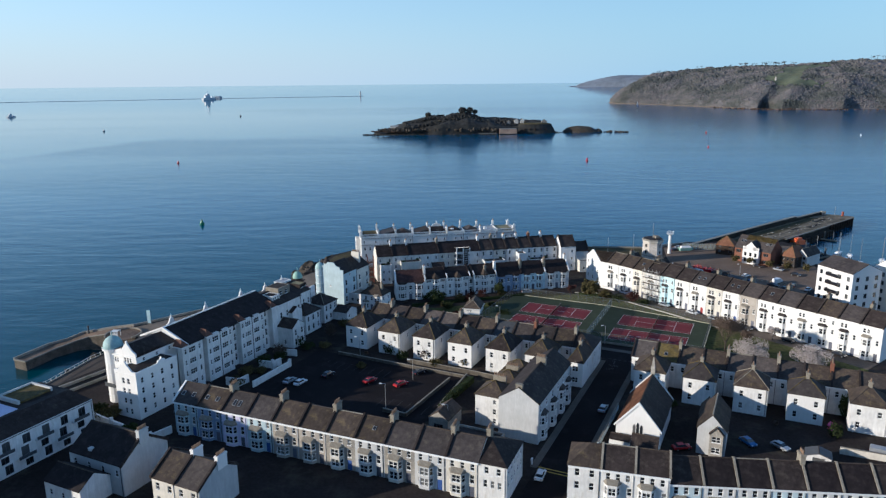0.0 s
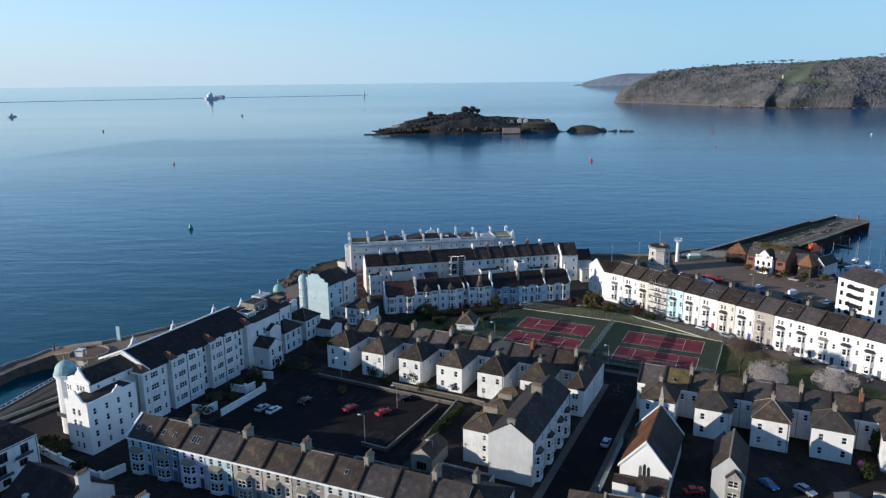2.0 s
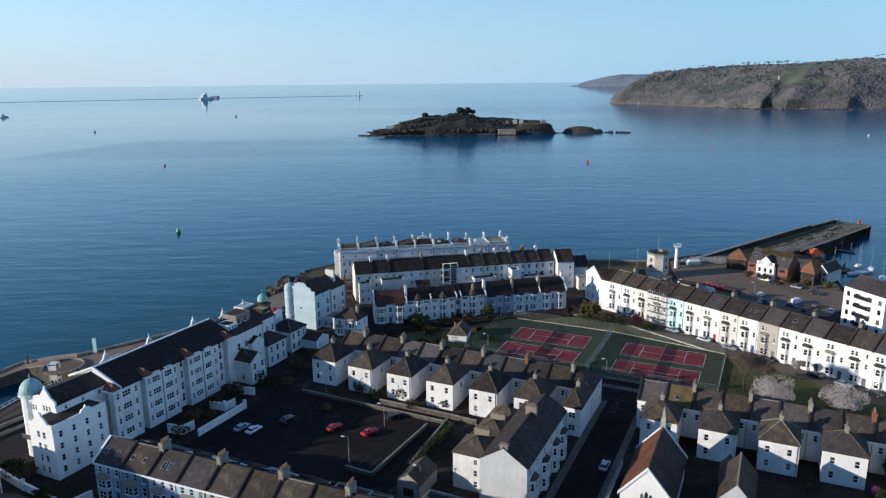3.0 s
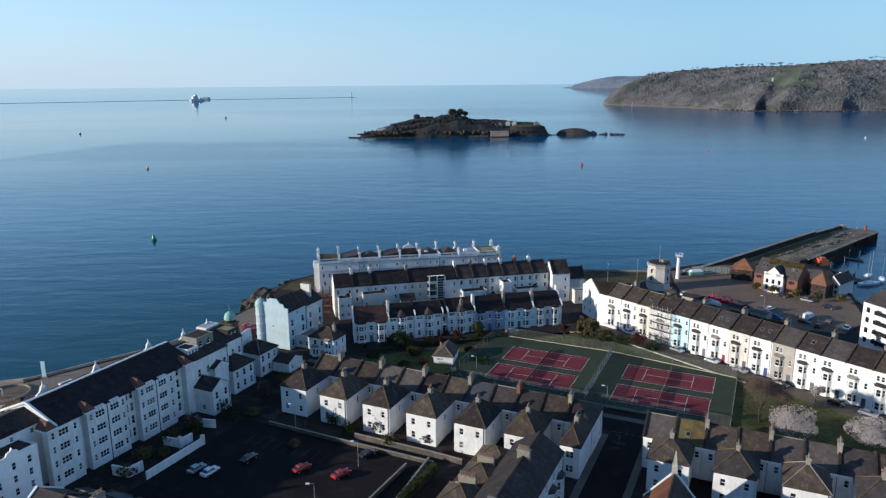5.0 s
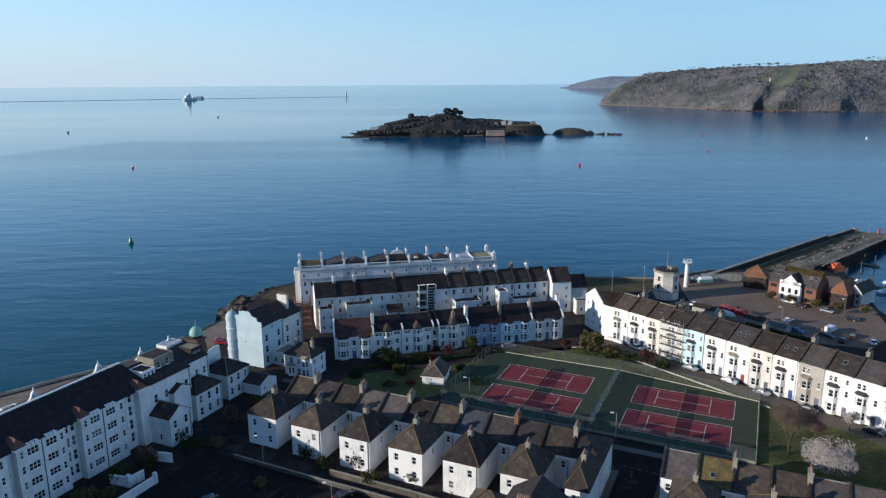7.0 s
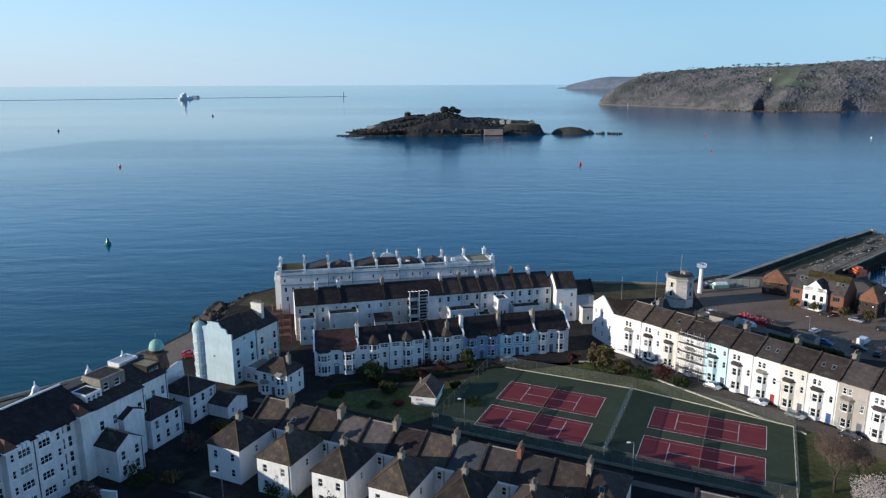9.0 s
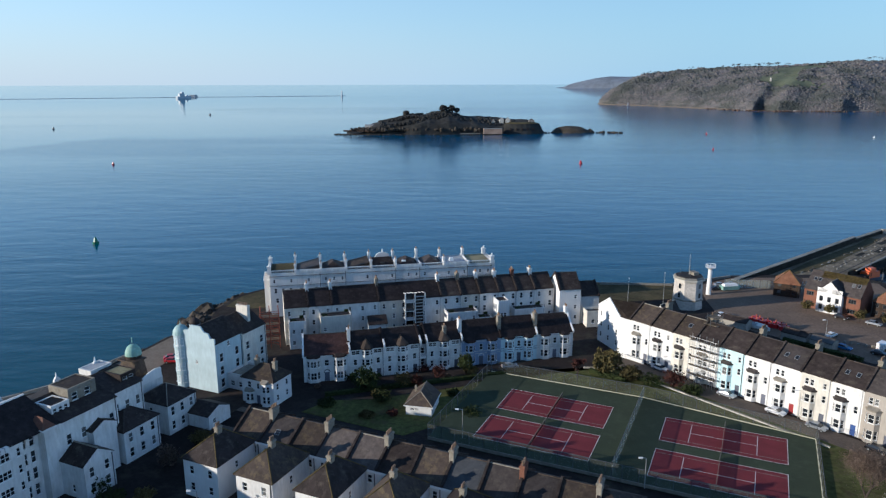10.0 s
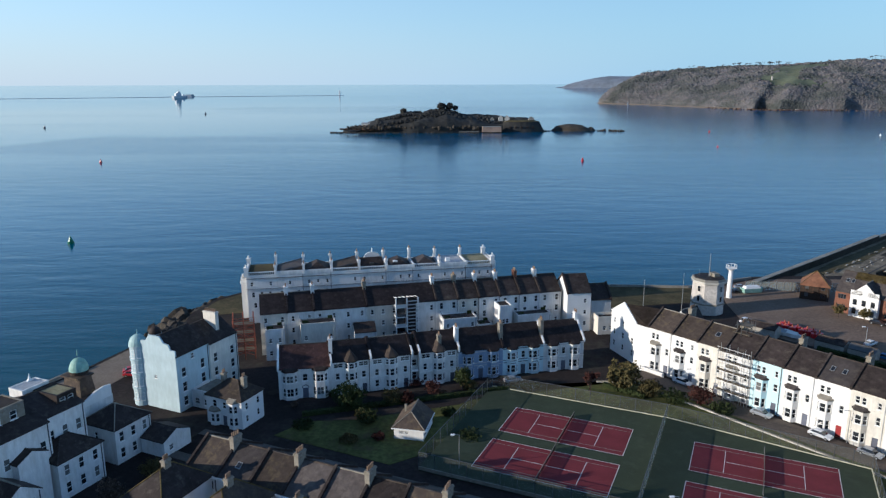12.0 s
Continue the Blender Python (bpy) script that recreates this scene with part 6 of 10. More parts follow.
    # rear wings towards the gardens
    house(town(-94, -62.0), 6.0, 6.2, 6.6, 8.6, "white rear wing with a dark slate roof", "white", "slatedark", "gable", right=grid(6.2, 2, (0.9, 3.9), 1.0, 1.9, 1.0), front=[(2.4, 1, 0.8, 1.4)], name="rear_wing", group="waterfront rear wings")
    house(town(-98.7, -50.2), 7.0, 8.6, 6.7, 9.2, "white rear wing with a hipped dark roof", "white", "slatedark", "hip", right=grid(8.6, 3, (0.9, 4.0), 1.0, 1.9, 1.1), front=[(2.8, 1, 0.8, 1.4)], name="rear_wing", group="waterfront rear wings", chims=((1.0, 7.6, 7.2, 10.4, 0.7, 0.9, 2, "bright"),))
    house(town(-101.1, -38.2), 8.4, 8.0, 6.7, 9.4, "white rear house with a hipped dark roof", "white", "slatedark", "hip", right=grid(8.0, 3, (0.9, 4.0), 1.0, 1.9, 0.9), front=[(3.2, 4.0, 0.8, 1.4)], name="rear_wing", group="waterfront rear wings")
    house(town(-97, -56), 4.6, 5.0, 9.4, 10.6, "white lean-to rear wing with a dark roof", "white", "slatedark", "gable", right=[(1.0, 4, 0.8, 1.4)], name="rear_wing", group="waterfront rear wings")
    house(town(-92.5, -33.0), 5.6, 6.5, 3.0, 4.4, "low white garden building with a dark roof", "white", "slatedark", "gable", right=[(1.2, 0.9, 1.0, 1.1)], name="outbuilding")


waterfront_hotel()


def blue_house():
    m = town(-108.6, -18.0)
    h = house(m, 10.8, 9.4, 12.0, 15.6, "tall pale blue house with a plain gable wall and dark roof", "skyblue", "slatedark", "gable_y", front=[(4.6, 6.6, 0.7, 0.7)], right=grid(9.4, 2, (0.9, 4.0, 7.2), 1.2, 2.1, 1.4) + [(4.2, 10.3, 0.9, 1.2)], left=grid(9.4, 2, (1.2, 4.4, 7.4), 0.95, 1.6, 1.6), name="corner_house", ov=0.1)
    house(m @ pose(0.6, 9.4, 0), 10.4, 8.8, 11.6, 15.2, "tall cream house with a dark roof and wide chimney", "cream", "slatedark", "gable_y", right=grid(8.8, 2, (0.9, 4.0, 7.2), 1.15, 2.0, 1.2), left=grid(8.8, 2, (1.2, 4.4, 7.4), 0.95, 1.6, 1.4), name="corner_house", chims=((6.8, 5.0, 13.0, 17.2, 3.4, 1.0, 6, "cream"),), ov=0.15)
    bm = bmesh.new()
    prof = [(0, 11.9), (0, 13.4), (1.3, 13.4), (1.7, 14.5), (3.0, 14.7), (4.0, 16.0), (6.8, 16.0), (7.8, 14.7), (9.1, 14.5), (9.5, 13.4), (10.8, 13.4), (10.8, 11.9)]
    a = [bm.verts.new((p[0], -0.06, p[1])) for p in prof]
    b = [bm.verts.new((p[0], 0.3, p[1])) for p in prof]
    bm.faces.new(a)
    bm.faces.new(b[::-1])
    for k in range(12):
        bm.faces.new((a[k], b[k], b[(k + 1) % 12], a[(k + 1) % 12]))
    bmesh.ops.recalc_face_normals(bm, faces=bm.faces[:])
    part("shaped_parapet", bm, "skyblue", h)
    for y, r, top, cap, lb in ((0.7, 1.75, 13.0, "palelead", "pale blue corner turret with a pale green lead dome"), (5.4, 1.2, 13.9, "slatedark", "corner turret with a small dark lead dome")):
        t = thing("oriel_turret", m @ pose(0.0, y, 0), lb, "turret", "oriel turrets")
        bm = bmesh.new()
        tube(bm, r, r, -0.5, top, 14)
        part("drum", bm, "skyblue", t)
        for z in (3.7, 6.8, 9.9, top - 0.1):
            bm = bmesh.new()
            tube(bm, r + 0.16, r + 0.16, z, z + 0.25, 14)
            part("string_course", bm, "skyblue", t)
        bm = bmesh.new()
        dome(bm, r + 0.1, r * 1.25, 16, 6, top + 0.15)
        tube(bm, 0.16, 0.12, top + r * 1.25, top + r * 1.25 + 0.5)
        tube(bm, 0.08, 0.03, top + r * 1.25 + 0.5, top + r * 1.25 + 1.3)
        part("dome", bm, cap, t)
        for z in (1.2, 4.4, 7.5, 10.6):
            for a in (-95, -45, 5, 45):
                window(t, pose(0, 0, 0, 0, 0, a) @ pose(-0.42, -r - 0.04, z), 0.84, 1.8)
    house(town(-98.0, -14.5), 5.8, 7.5, 3.2, 3.9, "low flat-roofed link building beside the blue house", "white", "cement", "flat", front=[(1.0, 0.8, 1.2, 1.3), (3.4, 0.8, 1.2, 1.3)], name="link_building", category="building")
    m = town(-90.0, -18.6)
    house(m, 8.8, 6.6, 5.9, 8.6, "white painted cottage with two bays and a hipped brown roof", "bright", "slatebrown", "hip", front=[(1.6, 3.6, 1.0, 1.5), (4.1, 3.6, 0.8, 1.4)], right=grid(6.6, 2, (1.0, 3.6), 0.8, 1.4, 1.2), bays=((0.8, 2.6, 0, 2.9, "bright", 0.8, ((0.7, 1.7),)), (5.4, 2.6, 0, 5.4, "bright", 0.8, ((0.7, 1.7), (3.3, 1.5)))), doors=((4.0, 1.0, 2.1, "door"),), name="cottage", chims=((2.0, 3.3, 7.2, 9.6, 0.8, 1.0, 2), (7.0, 3.3, 7.2, 9.6, 0.8, 1.0, 2)))


blue_house()


def pavilion():
    m = town(-52.5, -9.7, 0, 12)
    w, d, e, r = 5.8, 7.4, 2.4, 4.9
    h = house(m, w, d, e, r, "small white park pavilion with a dark hipped slate roof", "bright", "slatebrown", "hipfront", front=[(1.0, 1.2, 1.9, 0.55)], right=[(0.8, 0.7, 0.9, 1.3), (3.0, 0.7, 0.9, 1.3), (5.4, 0.7, 0.9, 1.3)], name="park_pavilion", category="pavilion", ov=0.35, pipes=False)
    bm = bmesh.new()
    bm.faces.new([bm.verts.new(p) for p in ((0, d, e), (w, d, e), (w / 2, d, r - 0.1))])
    part("rear_gable", bm, "bright", h)
    bm = bmesh.new()
    rod(bm, (w / 2, w * 0.36, r), (w / 2, d + 0.3, r), 0.14, 0.14, 5)
    for x in (-0.35, w + 0.35):
        rod(bm, (x, -0.35, e), (w / 2, w * 0.36, r), 0.1, 0.12, 5)
    part("ridge_tiles", bm, "cement", h)
    part("gutter", boxes((-0.42, -0.47, e - 0.2, w + 0.42, -0.36, e - 0.04), (w + 0.36, -0.36, e - 0.2, w + 0.47, d + 0.3, e - 0.04)), "frame", h, "white gutter")
    part("stack", boxes((0.9, 4.6, 3.0, 1.3, 5.0, 5.0)), "cement", h)


pavilion()


def arch_head(parent, x, y, z, w, mat):
    """Raised half-round moulding over an opening."""
    bm = bmesh.new()
    n = 8
    ring = [(math.cos(math.pi * k / n), math.sin(math.pi * k / n)) for k in range(n + 1)]
    for (c0, s0), (c1, s1) in zip(ring, ring[1:]):
        quad(bm, (x + c0 * w / 2, y - 0.07, z + s0 * w / 2), (x + c1 * w / 2, y - 0.07, z + s1 * w / 2), (x + c1 * (w / 2 + 0.16), y - 0.07, z + s1 * (w / 2 + 0.16)), (x + c0 * (w / 2 + 0.16), y - 0.07, z + s0 * (w / 2 + 0.16)))
    bmesh.ops.solidify(bm, geom=bm.faces[:], thickness=0.07)
    part("arch_moulding", bm, mat, parent)


def bay_terrace():
    """Terrace facing the park: a wide end house, three taller houses with attic windows, three bay-fronted ones."""
    line = [Vector(p) for p in ((-22.3, 260.4), (-11.3, 262.3), (-3.0, 264.5), (5.9, 267.2), (7.5, 267.7), (16.3, 270.2), (26.6, 272.8), (36.3, 275.1), (46.1, 277.1))]
    kinds = ["wide", "tall", "tall", "slot", "tall", "bays", "bays", "bays"]
    cols = ["white", "white", "white", "grey", "white", "slateblue", "paleblue", "white"]
    for i, kind in enumerate(kinds):
        a, b = line[i], line[i + 1]
        w = (b - a).length
        m = at(a.x, a.y, G, math.degrees(math.atan2(b.y - a.y, b.x - a.x)))
        c = cols[i]
        if kind == "wide":
            h = house(m, w, 9.5, 6.9, 10.4, "wide white end house with arched windows and a plum-brown roof", c, "plumtile", "gable", front=[(w / 2 - 0.55, 3.9, 1.1, 1.6)], doors=((w / 2 - 0.6, 1.2, 2.3, "door"),),
                      bays=((0.7, 3.4, 0, 6.3, c, 0.9, ((0.8, 1.8), (3.9, 1.6)), 0.8, "slatedark"), (w - 4.1, 3.4, 0, 6.3, c, 0.9, ((0.8, 1.8), (3.9, 1.6)), 0.8, "slatedark")), party=(0.0, w), party_mat="bright", chims=((w, 2.6, 8.2, 12.4, 0.8, 1.6, 3, "bright"),), group="park terrace", string=(3.2, 6.4))
            for x, z in ((w / 2, 5.5), (w / 2, 2.3), (2.4, 5.5), (w - 2.4, 5.5)):
                arch_head(h, x, -0.9 if x != w / 2 else 0.0, z, 1.25, "navy" if z < 3 else "bright")
        elif kind == "slot":
            h = house(m @ pose(0, 1.2, 0), w, 8.3, 7.0, 10.0, "narrow recessed link between two houses with railed landings", c, "slatedark", "gable", front=[(0.3, 1.2, w - 0.6, 1.6), (0.3, 4.2, w - 0.6, 1.6)], group="park terrace", pipes=False)
            part("landing", boxes((0, -1.0, 3.2, w, 0, 3.4)), "frame", h)
            for k in range(6):
                part("rail_bar", boxes((0.05 + k * (w - 0.14) / 5, -1.0, 3.4, 0.1 + k * (w - 0.14) / 5, -0.95, 4.4)), "frame", h)
        elif kind == "tall":
            fr = [(0.5, 6.2, 2.0, 1.0), (w - 2.6, 6.2, 2.0, 1.0), (0.9, 3.5, 0.9, 1.5), (w - 2.0, 3.5, 0.9, 1.5), (0.9, 0.9, 0.9, 1.6)]
            h = house(m, w, 9.5, 7.7, 10.6, "white terraced house with attic windows and a dark brown roof", c, "darktile", "gable", front=fr, party=(0.0, w), party_mat="darktile", group="park terrace", string=(2.9,),
                      bays=((w / 2 - 1.5, 3.0, 0, 7.5, c, 0.8, ((0.8, 1.6), (3.4, 1.6), (6.0, 1.2)), 0.8, "darktile"),), doors=((w - 1.9, 1.0, 2.1, "door"),), chims=((w * 0.55, 1.6, 8.6, 10.9, 0.8, 1.2, 2, "cement"),) if i == 4 else ())
            # the bay's own hipped roof running back into the slope
            bm = bmesh.new()
            x0, x1 = w / 2 - 1.75, w / 2 + 1.75
            p = [bm.verts.new(q) for q in ((x0, 0.0, 7.72), (x0 + 0.8, -1.0, 7.72), (x1 - 0.8, -1.0, 7.72), (x1, 0.0, 7.72), (w / 2, 3.0, 9.55), (w / 2, 0.5, 9.4))]
            for f in ((0, 1, 5), (1, 2, 5), (2, 3, 5), (0, 5, 4), (5, 3, 4)):
                bm.faces.new([p[k] for k in f])
            part("bay_hip", bm, "slatebrown", h)
            for kx in (0.0, w):
                bm = bmesh.new()
                extrude_x(bm, [(-0.6, 7.0), (0.5, 7.8), (1.3, 8.5), (1.3, 9.2), (0.3, 8.7), (-0.45, 8.4), (-0.6, 7.9)], kx - 0.2, kx + 0.2)
                bmesh.ops.recalc_face_normals(bm, faces=bm.faces[:])
                part("kneeler", bm, "bright", h, "white scrolled party wall end")
        else:
            h = house(m, w, 9.5, 7.0, 10.6, "%s terraced house with canted bays and a dark roof" % {"slateblue": "slate blue", "paleblue": "pale blue", "white": "white"}[c], c, "darktile", "gable", front=[(w / 2 - 0.45, 4.0, 0.9, 1.6)],
                      bays=((0.9, 2.9, 0, 6.4, c, 0.8, ((0.8, 1.8), (3.9, 1.7)), 0.75, "darktile"), (w - 3.8, 2.9, 0, 6.4, c, 0.8, ((0.8, 1.8), (3.9, 1.7)), 0.75, "darktile")), doors=((w / 2 - 0.55, 1.1, 2.3, "door"),), party=(0.0,) + ((w,) if i == 7 else ()),
                      party_mat="bright" if i == 7 else "darktile", chims=((0, 2.2, 8.0, 12.2, 0.8, 1.6, 3, "bright" if i == 5 else "cement"),) + (((w - 0.3, 5.0, 9.4, 12.4, 0.8, 1.4, 3, "bright"),) if i == 7 else ()), group="park terrace", string=(3.2, 6.6))
            arch_head(h, w / 2, 0.0, 2.3, 1.3, "bright")
            for zb in (3.0, 3.6, 6.3):
                part("band", boxes((0.05, -0.05, zb, w - 0.05, -0.005, zb + 0.14), (0.9 + 0.75, -0.86, zb, 0.9 + 2.15, -0.8, zb + 0.14), (w - 3.05, -0.86, zb, w - 1.65, -0.8, zb + 0.14)), "navy" if i == 6 else "grey", h, "painted band")


bay_terrace()


def middle_terrace():
    """Taller row behind, its backs with wings and terraces."""
    o = Vector((-32.1, 285.9))
    end = Vector((45.4, 305.4))
    n = 11
    ang = math.degrees(math.atan2(end.y - o.y, end.x - o.x))
    length = (end - o).length
    seams = [0.0, 0.083, 0.166, 0.332, 0.435, 0.56, 0.635, 0.708, 0.781, 0.852, 0.924, 1.0]
    for i in range(n):
        m = at(*(o + (end - o) * seams[i]), G, ang)
        w = (seams[i + 1] - seams[i]) * length
        fr = grid(w, 4 if w > 11 else 3 if w > 7 else 2, (2.0, 5.2, 8.2), 0.8, 1.4, 0.9)
        if i > 4:
            fr = [q[:2] + (0.95, 1.7) if q[1] > 5 else q for q in fr]
        house(m, w, 10.5, 10.7, 14.2, "cream-white terraced house back with small windows and a dark roof", "cream" if i in (0, 3, 6) else "white", "darktile" if i < 5 else "slatedark", "gable", front=fr, party=(0.0,) if i not in (0, 4) else (), party_mat="darktile" if i < 5 else "slatedark",
              chims=((0, 5.2, 12.8, 16.0, 0.9, 1.6, 4, "brick" if i == 9 else "bright" if i % 3 else "cement"),) if i not in (0, 4) else (), group="middle terrace")
    row = at(o.x, o.y, G, ang)
    # rear wings: plan along the row, depth, height
    for k, (x, w2, d2, e, fl, wl) in enumerate(((1.0, 4.6, 4.0, 7.6, "flat", "white"), (9.5, 8.5, 4.2, 8.4, "flat", "cream"), (22.5, 5.5, 5.0, 5.6, "gable", "white"), (45.5, 9.0, 4.6, 6.6, "flat", "white"), (60.6, 3.4, 4.6, 9.0, "flat", "bright"), (66.0, 9.4, 4.0, 5.8, "flat", "white"), (55.0, 4.0, 4.0, 4.2, "flat", "white"))):
        ext = house(row @ pose(x, -d2, 0), w2, d2, e, e + (0.3 if fl == "flat" else 1.6), "pale rear extension with a flat roof terrace" if fl == "flat" else "pale rear extension with a lean-to roof", wl, "slatedark", fl, front=grid(w2, 2, (1.2, 4.4) if e > 6 else (1.2,), 0.8, 1.2, 0.8), name="rear_extension", group="rear extensions")
        if fl == "flat" and k != 4:
            part("terrace_rail", boxes((0, 0, e + 1.15, w2, 0.07, e + 1.22), (0, 0, e + 0.72, w2, 0.05, e + 0.76), (0, 0, e + 0.3, 0.07, 0.07, e + 1.2), (w2 - 0.07, 0, e + 0.3, w2, 0.07, e + 1.2), (w2 / 2, 0, e + 0.3, w2 / 2 + 0.07, 0.07, e + 1.2), (0, 0, e + 1.15, 0.07, d2, e + 1.22)), "darkframe", ext, "dark steel terrace railing")
            part("planter", boxes((0.6, 1.0, e + 0.12, 2.0, 1.6, e + 0.75)), "hedge", ext)
            part("planter", boxes((w2 - 1.6, d2 - 1.2, e + 0.12, w2 - 0.5, d2 - 0.6, e + 0.9)), "hedge", ext)
        if k == 4:
            for j in range(6):
                part("slat", boxes((0.1 + j * 0.72, -0.15, e - 1.6, 0.22 + j * 0.72, -0.02, e + 0.5)), "frame", ext)
    # open stair tower of galleries
    t = thing("gallery_tower", row @ pose(33.4, -3.2, 0), "open white concrete gallery stack with slatted balconies", "balcony")
    # dark pane and back wall give the open recesses their shade by colour
    part("glazing", boxes((0.2, 2.0, 0.2, 2.7, 2.2, 12.6)), "glass", t, "dark panel for the recess behind the balconies")
    for i in range(5):
        part("floor_slab", boxes((0, 0, i * 2.6, 2.9, 3.1, i * 2.6 + 0.25)), "white", t)
        part("balcony_front", boxes((0.1, 0.0, i * 2.6 + 0.25, 2.6, 0.08, i * 2.6 + 0.95)), "darkframe" if i % 2 else "grey", t)
    for x in (-0.1, 2.7, 5.6):
        part("post", boxes((x, -0.1, 0, x + 0.28, 0.2, 13.0)), "bright", t)
    part("stair_wall", boxes((3.0, 2.2, 0, 5.6, 2.5, 12.4)), "slatedark", t)
    for i in range(13):
        part("slat", boxes((2.98, -0.05, 0.6 + i * 0.95, 5.6, 0.1, 0.80 + i * 0.95)), "grey", t)
    for k in range(6):
        bm = bmesh.new()
        rod(bm, (0.2 + k * 1.05, -0.2, 13.3), (0.2 + k * 1.05, 3.6, 12.4), 0.1, None, 4)
        part("rafter", bm, "bright", t)
    # tall end house and its smaller neighbour
    house(at(46.6, 302.0, G, 8), 6.6, 10.0, 11.0, 14.8, "tall white end house with a parapet gable and dark roof", "bright", "slatedark", "gable", front=[(4.6, 1.6, 0.8, 1.2), (4.6, 4.8, 0.8, 1.2), (4.6, 8.0, 0.8, 1.2), (1.2, 5, 1.4, 0.4), (1.2, 2, 1.4, 0.4)], party=(0.0,), name="end_house", group="middle terrace")
    house(at(53.4, 303.4, G, 8), 5.6, 9.0, 8.6, 11.8, "grey rendered end house with a dark roof", "grey", "slatedark", "gable", name="end_house", party=(5.6,), group="middle terrace")
    # red scaffold in the gap at the near end
    s = thing("scaffold", row @ pose(-6.4, -1.5, 0), "red-brown steel access scaffold with timber decks", "scaffold")
    for x in (0, 2.4, 4.8):
        for y in (0, 2.2):
            bm = bmesh.new()
            tube(bm, 0.12, 0.12, 0, 11.5, 6, x, y)
            part("upright", bm, "rust", s)
    for k in range(1, 5):
        for y in (0, 2.2):
            for dz in (0.0, 0.5, 1.0):
                bm = bmesh.new()
                rod(bm, (-0.3, y, k * 2.2 + dz), (5.1, y, k * 2.2 + dz), 0.11 if dz == 0 else 0.07)
                part("ledger", bm, "rust", s)
            bm = bmesh.new()
            rod(bm, (4.8, y, k * 2.2 - 1.4), (0, y, k * 2.2 + 0.4), 0.09)
            part("brace", bm, "rust", s)
            bm = bmesh.new()
            rod(bm, (0, y, k * 2.2 - 1.1), (4.8, y, k * 2.2), 0.09)
            part("brace", bm, "rust", s)
        part("deck", boxes((0, 0.1, k * 2.2 + 0.06, 4.8, 2.1, k * 2.2 + 0.14)), "timber", s)


middle_terrace()


def parade_stack(parent, x, y, z0, z1, pots=3):
    """Slender stuccoed stack with a moulded cap and clay pots."""
    bm = bmesh.new()
    box(bm, x - 0.32, y - 0.75, z0, x + 0.32, y + 0.75, z1 - 0.5)
    box(bm, x - 0.46, y - 0.9, z1 - 0.5, x + 0.46, y + 0.9, z1 - 0.28)
    box(bm, x - 0.36, y - 0.8, z1 - 0.28, x + 0.36, y + 0.8, z1)
    st = part("stack", bm, "bright", parent)

    def pt(bm):
        tube(bm, 0.17, 0.13, 0, 0.55)
        tube(bm, 0.17, 0.16, 0.55, 0.7)
    for k in range(pots):
        place("chimney_pot", mesh_of(("chimney_pot",), pt, "pot"), st, "", pose(x, y - 0.5 + k * 1.0 / max(1, pots - 1), z1))


def parade_baluster(bm):
    tube(bm, 0.09, 0.12, 0, 0.25, 6)
    tube(bm, 0.12, 0.07, 0.25, 0.7, 6)


